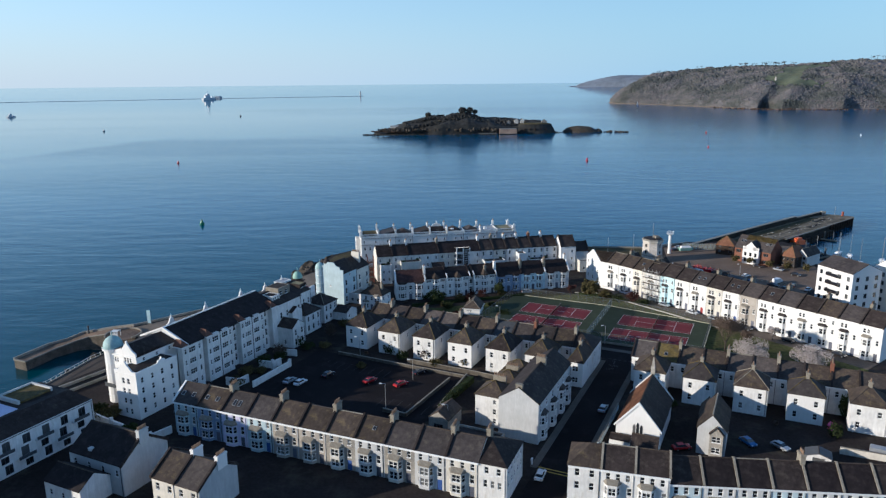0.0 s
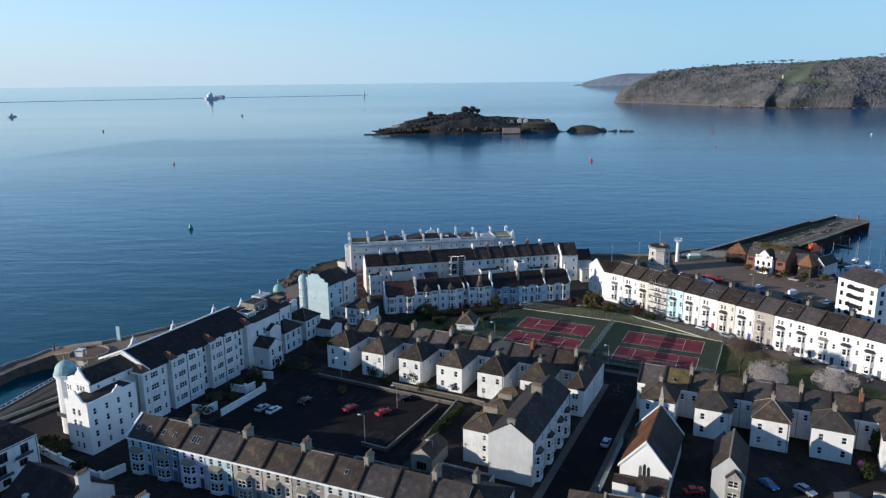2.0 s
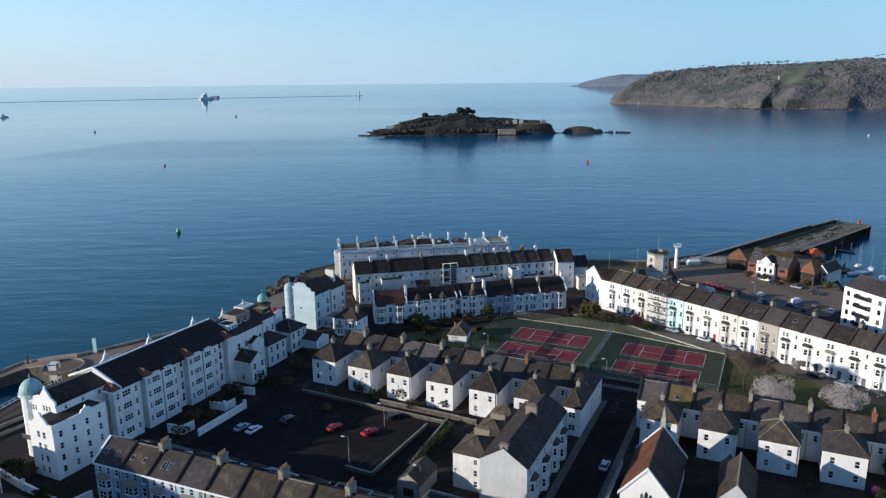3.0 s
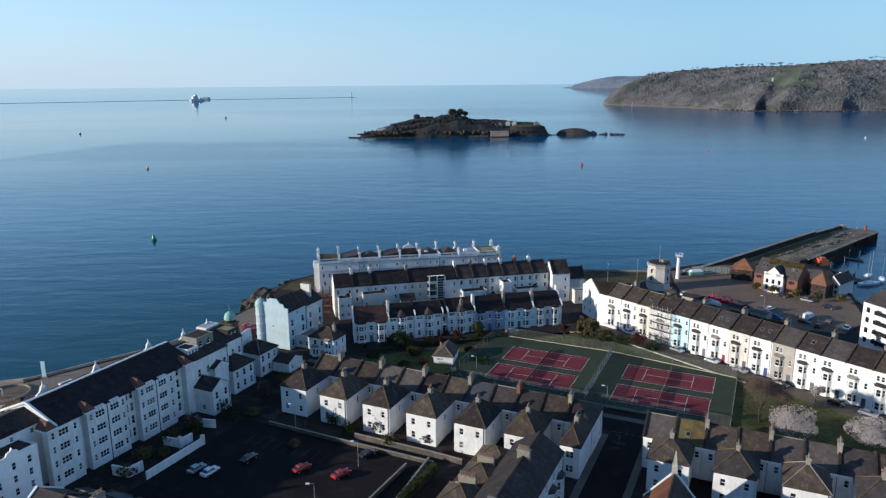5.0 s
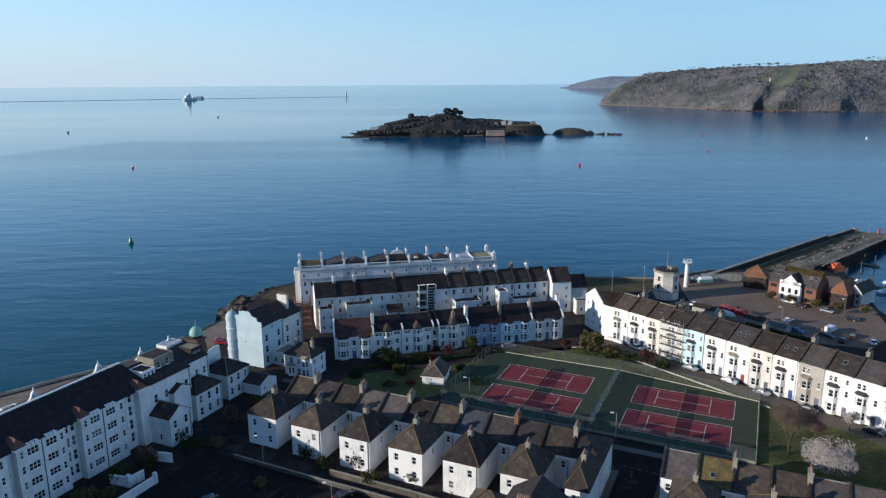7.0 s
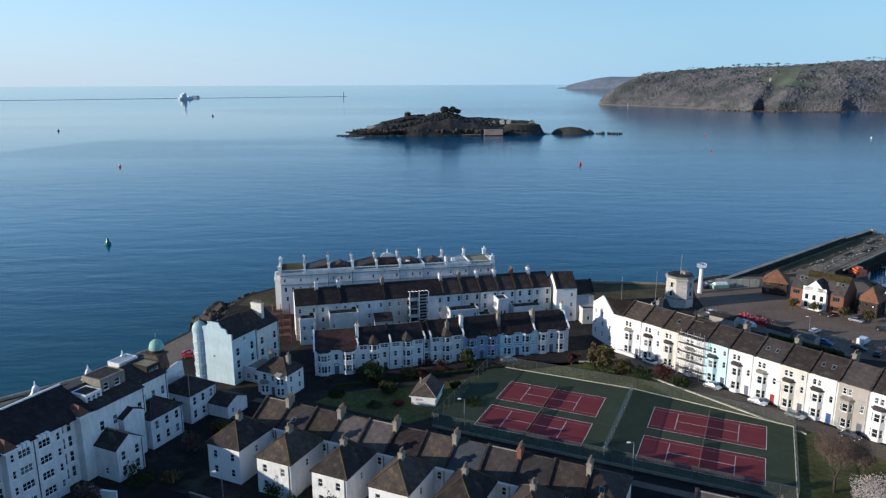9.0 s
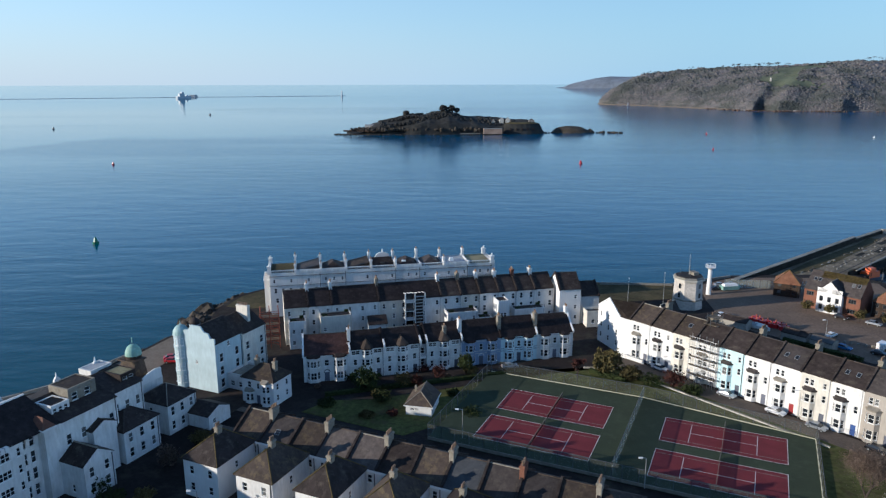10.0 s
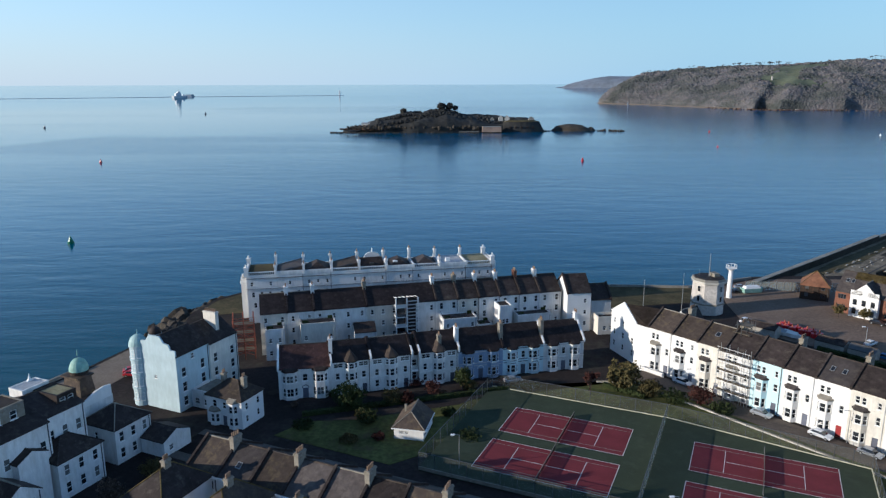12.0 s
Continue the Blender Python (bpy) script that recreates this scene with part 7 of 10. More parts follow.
def parade_terrace():
    """Grand white terrace by the water, seen from the rear."""
    rnd = random.Random(8)
    o = Vector((-41.6, 310.2))
    end = Vector((27.9, 323.6))
    n = 9
    w = (end - o).length / n
    ang = math.degrees(math.atan2(end.y - o.y, end.x - o.x))
    roofs = ["roughgrass", "slate", "slatedark", "slatebrown", "slatedark", "slatedark", "slate", "paleroof", "palegravel"]
    shape = ["flat", "rake", "hip", "rake", "pair", "hip", "hip", "flat", "flat"]
    words = {"roughgrass": "mossy", "slate": "grey slate", "slatedark": "dark slate", "slatebrown": "brown slate", "paleroof": "pale felt", "palegravel": "tan gravel"}
    for i in range(n):
        m = at(*(o + (end - o) * i / n), G, ang)
        tops = grid(w, 3, (10.75,), 0.7, 1.15, 1.0)
        fr = grid(w, 2 if i % 2 else 3, (7.5,), 0.85, 1.5, 1.2) + grid(w, 2, (4.4,), 0.85, 1.5, 1.6) + [tops[k] for k in ((0, 2), (1,), (0, 1, 2), (2,), (0, 2), (1, 2), (0,), (0, 2), (1, 2))[i]]
        hh = house(m, w, 12.0, 13.6, 13.9, "grand white stuccoed terraced house with a balustraded parapet", "white" if i % 3 else "bright", roofs[i], "flat", front=fr, left=grid(12, 3, (1.2, 4.6, 8.0, 11.0), 0.9, 1.6, 1.6) if i == 0 else (), group="parade terrace", string=(9.7, 12.7))
        # thin dark strips along the cornices, painted in for their shadow lines
        part("lead_flashing", boxes((0, -0.24, 12.9, w, 0.02, 12.97), (0, -0.2, 9.9, w, 0.02, 9.95)), "slatedark", hh)
        # rear balustrade: end piers, rail and balusters, or a plain upstand
        if i in (1, 2, 5, 7):
            part("plain_parapet", boxes((0, -0.1, 13.9, w, 0.26, 14.75)), "white", hh)
        else:
            part("balustrade_rail", boxes((0, -0.12, 14.6, w, 0.28, 14.82)), "bright", hh)
            for k in range(15):
                place("baluster", mesh_of(("parade_baluster",), parade_baluster, "white"), hh, "", pose(0.25 + k * (w - 0.5) / 14, 0.08, 13.9))
        part("balustrade_pier", boxes((-0.3, -0.16, 13.6, 0.3, 0.4, 15.05)), "bright", hh)
        # the roof behind the parapet
        h = thing("valley_roof", m, "%s roof behind the parapet" % words[roofs[i]], "roof", "parade roofs")
        bm = bmesh.new()
        z0 = 13.75
        if shape[i] == "flat":
            box(bm, 0.5, 1.2, z0 - 0.2, w - 0.5, 11.0, z0 + 0.55)
        elif shape[i] == "hip":
            roof_mesh(bm, "hip", w - 1.0, 9.6, z0, z0 + 2.1, 0.0)
            bmesh.ops.translate(bm, verts=bm.verts[:], vec=(0.5, 1.4, 0))
        elif shape[i] == "pair":
            roof_mesh(bm, "gable", w - 1.0, 4.8, z0, z0 + 1.5, 0.0)
            bmesh.ops.translate(bm, verts=bm.verts[:], vec=(0.5, 1.3, 0))
            k = len(bm.verts)
            roof_mesh(bm, "gable", w - 1.0, 4.8, z0, z0 + 1.6, 0.0)
            bm.verts.ensure_lookup_table()
            bmesh.ops.translate(bm, verts=bm.verts[k:], vec=(0.5, 6.2, 0))
        else:
            pts = [(0.5, z0), (w - 0.5, z0), (w - 0.5, z0 + 1.9), (0.5, z0 + 0.35)]
            a0 = [bm.verts.new((x, 1.4, z)) for x, z in pts]
            a1 = [bm.verts.new((x, 10.8, z)) for x, z in pts]
            bm.faces.new(a0)
            bm.faces.new(a1[::-1])
            for k in range(4):
                bm.faces.new((a0[k], a1[k], a1[(k + 1) % 4], a0[(k + 1) % 4]))
            bmesh.ops.recalc_face_normals(bm, faces=bm.faces[:])
        part("slope", bm, roofs[i], h)
        if i in (5, 7):
            part("rooflight", boxes((2.2, 3.2, z0 + 0.5, 3.6, 4.4, z0 + 1.5, 0.1)), "frame", h)
        if i == 4:
            part("roof_hatch", boxes((3.0, 2.2, z0 + 0.3, 4.6, 3.4, z0 + 1.4, 0.15)), "slatebrown", h)
        c = thing("chimney_wall", m, "white stuccoed chimney wall with clay pots", "chimney", "parade chimneys")
        part("upstand", boxes((-0.2, 0.4, 13.4, 0.2, 11.6, 14.7)), "bright", c)
        near, back = rnd.uniform(16.2, 16.8), rnd.uniform(16.7, 17.7)
        if i not in (0, 6, 8):
            parade_stack(c, 0, 1.9, 13.4, near, 2)
        if i != 0:
            parade_stack(c, 0, 9.4, 13.4, back, 3)
    m = at(o.x, o.y, G, ang)
    # arched pediment on the sea front, and the blocks at both ends
    t = thing("front_pediment", m @ pose(4.6 * w, 11.2, 0), "white arched pediment rising over the sea front", "pediment")
    bm = bmesh.new()
    arc = [(-2.6, 13.6), (-2.6, 14.9)] + [(2.3 * math.cos(math.pi - math.pi * k / 8), 14.9 + 1.5 * math.sin(math.pi * k / 8)) for k in range(9)] + [(2.6, 14.9), (2.6, 13.6)]
    for y0, y1, k in ((0, 0.5, 1.0),):
        a0 = [bm.verts.new((x, y0, z)) for x, z in arc]
        a1 = [bm.verts.new((x, y1, z)) for x, z in arc]
        bm.faces.new(a0)
        bm.faces.new(a1[::-1])
        for q in range(len(arc)):
            bm.faces.new((a0[q], a1[q], a1[(q + 1) % len(arc)], a0[(q + 1) % len(arc)]))
    bmesh.ops.recalc_face_normals(bm, faces=bm.faces[:])
    part("wall", bm, "bright", t)
    bm = bmesh.new()
    tube(bm, 0.35, 0.05, 16.3, 17.6, 8, 0, 0.25)
    part("finial", bm, "bright", t)
    for xx in (0.0, n * w):
        c = thing("corner_pier", m @ pose(xx, 0, 0), "white stuccoed corner pier with a tall pot", "pier", "parade corner piers")
        for y in (0.2, 11.2):
            part("shaft", boxes((-0.55, y - 0.4, 13.6, 0.55, y + 0.6, 15.9), (-0.7, y - 0.55, 15.9, 0.7, y + 0.75, 16.2)), "bright", c)
            bm = bmesh.new()
            tube(bm, 0.3, 0.18, 16.2, 17.0, 8, 0, y + 0.1)
            part("urn", bm, "bright", c)
    b = thing("end_bay", m @ pose(-2.0, 5.0, 0), "white stuccoed end bay with a balustrade", "bay", "")
    part("wall", boxes((0, 0, -0.5, 2.0, 6.0, 10.4), (-0.2, -0.2, 10.4, 2.0, 6.2, 10.8)), "bright", b)
    bm = bmesh.new()
    parapet(bm, 2.0, 6.0, 10.8, 11.8, 0.2)
    part("balustrade", bm, "bright", b)
    house(m @ pose(n * w - 0.1, 0.4, 0), 1.2, 11.0, 13.0, 14.4, "white end pier of the grand terrace", "bright", "slatedark", "flat", name="end_pier", group="parade terrace")


parade_terrace()


def sunny_terrace():
    """Bright white bay-fronted terrace along the park's edge."""
    a = Vector((61.0, 276.2))
    b = Vector((124.4, 197.2))
    n = 16
    w = (b - a).length / n
    ang = math.degrees(math.atan2(b.y - a.y, b.x - a.x))
    cols = ["white", "bright", "cream", "white", "turquoise", "white", "bright", "cream", "white", "taupe", "bright", "bright", "bright", "bright", "bright", "bright"]
    lab = {"white": "white", "bright": "bright white", "cream": "cream", "turquoise": "turquoise", "taupe": "taupe"}
    for i in range(n):
        p = a + (b - a) * i / n
        m = at(p.x, p.y, G, ang)
        fr = [(0.9, 8.0, 0.8, 1.4), (2.0, 8.0, 0.8, 1.4), (4.7, 4.9, 0.8, 1.6)]
        if i % 3 == 1:
            fr.append((4.7, 8.0, 0.7, 1.3))
        house(m, w, 10.5, 10.6, 13.8, "%s stuccoed terraced house with a tall bay and slate roof" % lab[cols[i]], cols[i], ("slatebrown", "slatebrown", "slatebrown", "slatedark", "slatedark", "slatedark", "slate", "slatedark", "slatedark", "slatepale", "slatedark", "slate", "slatedark", "slatebrown", "slate", "slatedark")[i], "gable", front=fr, bays=((0.6, 2.9, 0, 6.9, cols[i], 0.9, ((0.9, 1.9), (4.4, 1.8)), 0.7, "slate" if i % 3 else "cement"),),
              doors=((4.5, 1.05, 2.4, "reddoor" if i == 6 else "bluedoor" if i == 8 else "door"),), party=(0.0,) + ((w,) if i == n - 1 else ()), chims=((0, 7.4, 11.6, 15.2, 0.9, 2.0, 4),) if i % 2 else (), group="sunny terrace", string=(7.3, 10.2), left=grid(10.5, 2, (1, 4.4, 7.8), 0.9, 1.5, 2.0) if i == 0 else (),
              skylights=((1.4, 2.0, 0.8, 1.2), (3.6, 2.0, 0.8, 1.2)) if i in (6, 8) else ((2.6, 2.2, 1.0, 1.3),) if i in (2, 10) else ())
    # end house turned towards the lane
    em = at(58.9, 279.0, G, 107.9)
    h = thing("end_house", em, "bright white end house with a wide gable wall closing the row", "house", "sunny terrace")
    inv = em.inverted()
    p0, p1, p2, p3 = [(inv @ Vector((x, y, G))).xy for x, y in ((58.9, 279.0), (61.0, 276.2), (69.2, 282.8), (55.5, 289.5))]
    e, r = 10.2, 13.7
    ln = (p3 - p0).length
    holes = [(1.2, 1.6, 0.8, 1.5), (1.2, 4.6, 0.8, 1.5), (1.2, 7.6, 0.8, 1.4), (5.0, 1.6, 0.8, 1.5), (5.0, 4.6, 0.8, 1.5), (5.0, 7.6, 0.8, 1.4), (9.0, 1.6, 0.9, 1.6), (9.0, 4.6, 0.9, 1.6)]
    rm, ro = (p1 + p2) / 2, (p0 + p3) / 2
    bm = bmesh.new()
    bm.faces.new([bm.verts.new((p.x, p.y, z)) for p, z in ((p0, e), (p3, e), (ro, r))])
    for a2, b2 in ((p1, p0), (p3, p2)):
        bm.faces.new([bm.verts.new((p.x, p.y, z)) for p, z in ((a2, -0.5), (b2, -0.5), (b2, e), (a2, e))])
    part("wall", bm, "bright", h)
    # the gable wall is seen from outside, from its far end to its near end
    g = pose(p3.x, p3.y, 0, 0, 0, math.degrees(math.atan2(p0.y - p3.y, p0.x - p3.x)))
    bm = bmesh.new()
    wall_face(bm, (0, 0), 0, ln, -0.5, e, holes)
    gw = part("gable_wall", bm, "bright", h, "", g)
    for c in holes:
        window(h, g @ pose(c[0], 0, c[1]), c[2], c[3])
    bm = bmesh.new()
    for a2, b2 in ((p1, p0), (p3, p2)):
        lo, hi = (rm, ro) if a2 is p1 else (ro, rm)
        quad(bm, (a2.x, a2.y, e), (b2.x, b2.y, e), (hi.x, hi.y, r), (lo.x, lo.y, r))
    bmesh.ops.solidify(bm, geom=bm.faces[:], thickness=-0.16)
    part("roof", bm, "slatebrown", h)
    bm = bmesh.new()
    for a2 in (p0, p3):
        rod(bm, (a2.x, a2.y, e + 0.15), (ro.x, ro.y, r + 0.2), 0.2, 0.2, 4)
    part("verge", bm, "bright", h)


sunny_terrace()


def front_scaffold():
    """Tube scaffold over the front and the chimney of one house in the bright terrace."""
    a, b = Vector((61.0, 276.2)), Vector((124.4, 197.2))
    ang = math.degrees(math.atan2(b.y - a.y, b.x - a.x))
    w = (b - a).length / 16
    p = a + (b - a) * 3 / 16
    s = thing("scaffold", at(p.x, p.y, G, ang), "steel tube scaffold with plank lifts across a house front", "scaffold")
    for x in (-0.2, 1.7, 3.5, 5.2, w + 0.1):
        for y in (-2.3, -1.2):
            bm = bmesh.new()
            rod(bm, (x, y, 0), (x, y, 12.4 if y > -2 else 11.6), 0.06, None, 5)
            part("standard", bm, "metal", s)
    for z in (2.2, 4.4, 6.6, 8.8, 10.8):
        for y in (-2.3, -1.2):
            bm = bmesh.new()
            rod(bm, (-0.5, y, z), (w + 0.5, y, z), 0.06, None, 5)
            part("ledger", bm, "metal", s)
        bm = bmesh.new()
        rod(bm, (-0.5, -2.3, z + 1.0), (w + 0.5, -2.3, z + 1.0), 0.05, None, 5)
        part("guard_rail", bm, "metal", s)
        part("deck", boxes((-0.4, -2.2, z + 0.06, w + 0.4, -1.3, z + 0.12)), "timber", s)
    bm = bmesh.new()
    rod(bm, (-0.2, -2.35, 0.2), (3.5, -2.35, 6.6), 0.05, None, 5)
    rod(bm, (3.5, -2.35, 6.6), (w, -2.35, 11.0), 0.05, None, 5)
    part("brace", bm, "metal", s)
    bm = bmesh.new()
    rnd = random.Random(33)
    for _ in range(26):
        x, y = rnd.uniform(-0.6, 3.4), rnd.uniform(3.6, 7.6)
        if rnd.random() < 0.5:
            rod(bm, (x, y, 11.6), (x, y, rnd.uniform(14.4, 16.6)), 0.06, None, 4)
        else:
            z = rnd.choice((12.6, 13.6, 14.6, 15.4))
            k = rnd.choice(((2.6, 0), (0, 2.8)))
            rod(bm, (x - k[0] / 2, y - k[1] / 2, z), (x + k[0] / 2, y + k[1] / 2, z), 0.06, None, 4)
    part("chimney_cage", bm, "darkframe", s, "tangle of dark tubes round the chimney")
    part("cage_deck", boxes((-0.6, 3.8, 13.5, 3.2, 7.4, 13.6), (-0.2, 4.2, 15.2, 2.8, 7.0, 15.28)), "timber", s)


front_scaffold()

house(at(69.6, 287.6, G, -52), 6.0, 7.0, 7.2, 11.4, "white gable-fronted house behind the bright terrace", "bright", "slatedark", "gable_y", front=grid(6.0, 2, (4.4,), 0.8, 1.3, 1.2), name="gabled_house", group="sunny terrace")
house(at(54.6, 299.6, G, 8), 5.4, 4.0, 4.2, 5.0, "low pinkish rendered building beside the end house", "cream", "slatedark", "flat", front=[(1.4, 1.2, 0.9, 1.2), (3.2, 1.2, 0.9, 1.2)], name="annexe", category="annexe")
for x, y in ((66.5, 300.0), (79.0, 306.0)):
    f = thing("flagpole", at(x, y), "slender pale flagpole behind the terrace", "flagpole", "flagpoles")
    bm = bmesh.new()
    tube(bm, 0.09, 0.05, 0, 15.0, 6)
    part("pole", bm, "metal", f)
    bm = bmesh.new()
    tube(bm, 0.13, 0.03, 15.0, 15.3, 6)
    part("finial", bm, "metal", f)
# unseen row opposite the bow-fronted terrace, added to cut its sky light
for k in range(9):
    house(at(-86 + k * 9.0, 104.0 - k * 3.4, G, -21.4), 9.4, 9.0, 9.0, 12.0, "plain stuccoed house across the street with a slate roof", "cream" if k % 2 else "white", "slate", "gable", group="opposite row", pipes=False)
# unseen block on the seafront side, added to throw shade over the lower streets
house(at(-152, 111, G, 0), 22, 30.5, 26.5, 28.5, "tall plain white apartment block on the seafront", "white", "slatedark", "hip", right=grid(30.5, 6, (2, 5, 8, 11, 14, 17, 20), 1.2, 1.6, 1.6), name="apartment_block", category="apartment block", style="modern", group="apartment blocks")

# ==== waterside right ====
def lookout_tower():
    t = thing("lookout_tower", at(91.2, 319.4, G, 12), "pale stone octagonal lookout tower with a mast", "tower")
    bm = bmesh.new()
    tube(bm, 4.75, 4.45, -0.5, 9.6, 8)
    part("wall", bm, "palestone", t)
    bm = bmesh.new()
    tube(bm, 4.9, 4.9, 2.9, 3.3, 8)
    part("string_course", bm, "cement", t)
    bm = bmesh.new()
    tube(bm, 4.85, 5.1, 9.2, 9.9, 8)
    part("cornice", bm, "cream", t)
    bm = bmesh.new()
    tube(bm, 4.9, 4.6, 9.9, 10.5, 8)
    part("parapet", bm, "concrete", t)
    bm = bmesh.new()
    tube(bm, 4.2, 4.2, 10.5, 10.7, 8)
    part("roof", bm, "slatedark", t)

    def glaze(bm):
        box(bm, -0.4, 0, 0, 0.4, 0.1, 1.6)

    def surround(bm):
        box(bm, -0.52, 0.02, -0.14, 0.52, 0.08, 1.76)
    for k in range(0, 8, 2):
        for z in (3.9, 6.9):
            f = place("window", mesh_of(("tower_surround",), surround, "cream"), t, "", pose(0, 0, 0, 0, 0, 22.5 + 45 * k) @ pose(0, -4.40 + z * 0.022 - 0.08, z))
            place("pane", mesh_of(("tower_glaze",), glaze, "glass"), f, "", pose(0, -0.04, 0))
    bm = bmesh.new()
    rod(bm, (0, 0, 10.6), (0, 0, 17.5), 0.12, 0.05)
    part("mast", bm, "metal", t)
    part("plant_room", boxes((0.8, -1.5, 10.7, 2.6, 1.2, 11.7)), "cement", t)
    for x, y in ((-2.2, 1.5), (-1.0, -2.4), (1.8, 2.4)):
        bm = bmesh.new()
        rod(bm, (x, y, 10.6), (x, y, 12.6), 0.06)
        part("aerial", bm, "darkframe", t)


lookout_tower()


def radar_tower():
    t = thing("harbour_beacon", at(103.2, 332.6), "white steel harbour beacon with a railed platform", "beacon")
    bm = bmesh.new()
    tube(bm, 0.85, 0.65, 0, 9.0, 14)
    part("shaft", bm, "bright", t)
    bm = bmesh.new()
    tube(bm, 0.7, 1.7, 9.0, 9.7, 14)
    part("platform", bm, "bright", t)
    for i in range(10):
        a = 6.28319 * i / 10
        bm = bmesh.new()
        rod(bm, (1.6 * math.cos(a), 1.6 * math.sin(a), 9.7), (1.6 * math.cos(a), 1.6 * math.sin(a), 10.7), 0.05)
        part("post", bm, "bright", t)
    bm = bmesh.new()
    for i in range(20):
        a, b = 6.28319 * i / 20, 6.28319 * (i + 1) / 20
        rod(bm, (1.6 * math.cos(a), 1.6 * math.sin(a), 10.7), (1.6 * math.cos(b), 1.6 * math.sin(b), 10.7), 0.06, None, 4)
    part("rail", bm, "bright", t)


radar_tower()


def waterside_houses():
    g = "waterside houses"
    m = at(129.0, 319.3, G, -49.6)
    house(m, 16.8, 10.5, 6.4, 11.4, "red brick waterside house with a lichened slate roof", "brick", "slate", "gable", front=[(0.8, 1.0, 2.2, 1.4), (0.8, 4.2, 2.2, 1.4), (13.4, 1.0, 2.2, 1.4), (13.4, 4.2, 2.2, 1.4)], left=grid(10.5, 2, (1.0, 3.8), 1.2, 1.3, 1.6), name="waterside_house", group=g, style="modern", skylights=((1.6, 2.4, 0.9, 1.3), (3.0, 2.4, 0.9, 1.3), (13.0, 2.4, 0.9, 1.3), (14.6, 2.4, 0.9, 1.3)))
    bm = bmesh.new()
    quad(bm, (3.6, 3.2, 10.02), (16.8, 3.2, 10.02), (16.8, 5.2, 11.76), (3.6, 5.2, 11.76))
    bmesh.ops.solidify(bm, geom=bm.faces[:], thickness=-0.05)
    tagged(part("roof_lichen", bm, "lichen", None, "", m), "yellow lichen along the roof ridge", "lichen", "", "stuff")
    house(m @ pose(4.6, -1.6, 0), 7.4, 6.0, 6.6, 10.2, "white rendered gabled front between brick wings", "bright", "slate", "gable_y", front=grid(7.4, 3, (0.9, 3.6), 1.1, 1.7, 0.8) + [(3.1, 6.6, 1.2, 1.3)], name="waterside_house", group=g, style="modern")
    house(at(125.0, 331.6, G, -30), 8.0, 8.0, 4.6, 8.6, "dark timber-clad waterside house with a brown tiled hip roof", "darkwood", "tile", "hip", front=grid(8, 2, (1.0, 3.4), 1.1, 1.3, 1.2), name="waterside_house", group=g, style="modern")
    house(at(145.2, 308.8, G, -52), 6.6, 12.0, 5.0, 9.2, "dark timber-clad waterside house with an orange tiled hip roof", "darkwood", "tile", "hip", front=grid(6.6, 3, (0.9, 3.2), 1.0, 1.3, 0.7), right=grid(12, 2, (1.0, 3.4), 1.0, 1.3, 2.0), name="waterside_house", group=g, style="modern")
    house(at(152.4, 309.6, G, -52), 5.0, 12.0, 5.0, 7.8, "grey waterside house with a dark slate roof", "grey", "slatedark", "gable_y", front=grid(5, 2, (1.0, 3.2), 1.0, 1.3, 0.8), name="waterside_house", group=g, style="modern")


waterside_houses()


def flats():
    m = at(131.2, 250.0, G, -71)
    h = house(m, 15.0, 13.0, 16.2, 19.0, "white apartment block with stacked balconies and a slate roof", "bright", "slate", "gable", front=grid(15, 4, (1, 4.0, 7.0, 10.2, 13.2), 1.2, 1.6, 1.2), left=grid(13, 3, (1, 4, 7, 10.2), 1.1, 1.5, 1.6), right=grid(13, 3, (1, 4, 7, 10.2, 13.2), 1.4, 1.7, 1.6), name="apartment_block", category="apartment block", style="modern", group="apartment blocks")
    for i in range(4):
        b = thing("balcony", m @ pose(5.0, -1.5, 5.0 + i * 2.9), "dark railed balcony of the apartment block", "balcony", "balconies")
        part("slab", boxes((0, 0, 0, 5.2, 1.5, 0.18)), "darkwood", b)
        part("railing", boxes((0, 0, 0.2, 5.2, 0.05, 1.15)), "carblack", b)
        part("side", boxes((0, 0.05, 0.2, 0.05, 1.5, 1.15)), "darkframe", b)
        part("side", boxes((5.15, 0.05, 0.2, 5.2, 1.5, 1.15)), "darkframe", b)
    m2 = at(143.0, 250.0, G, -71)
    house(m2 @ pose(3, 6, 0), 14, 14, 15.0, 20.0, "white apartment block with a tall gable and balconies", "bright", "slatedark", "gable_y", front=grid(14, 4, (1, 4, 7, 10, 13), 1.2, 1.6, 1.2), right=grid(14, 4, (1, 4, 7, 10), 1.4, 1.7, 1.6), name="apartment_block", category="apartment block", style="modern", group="apartment blocks")


flats()

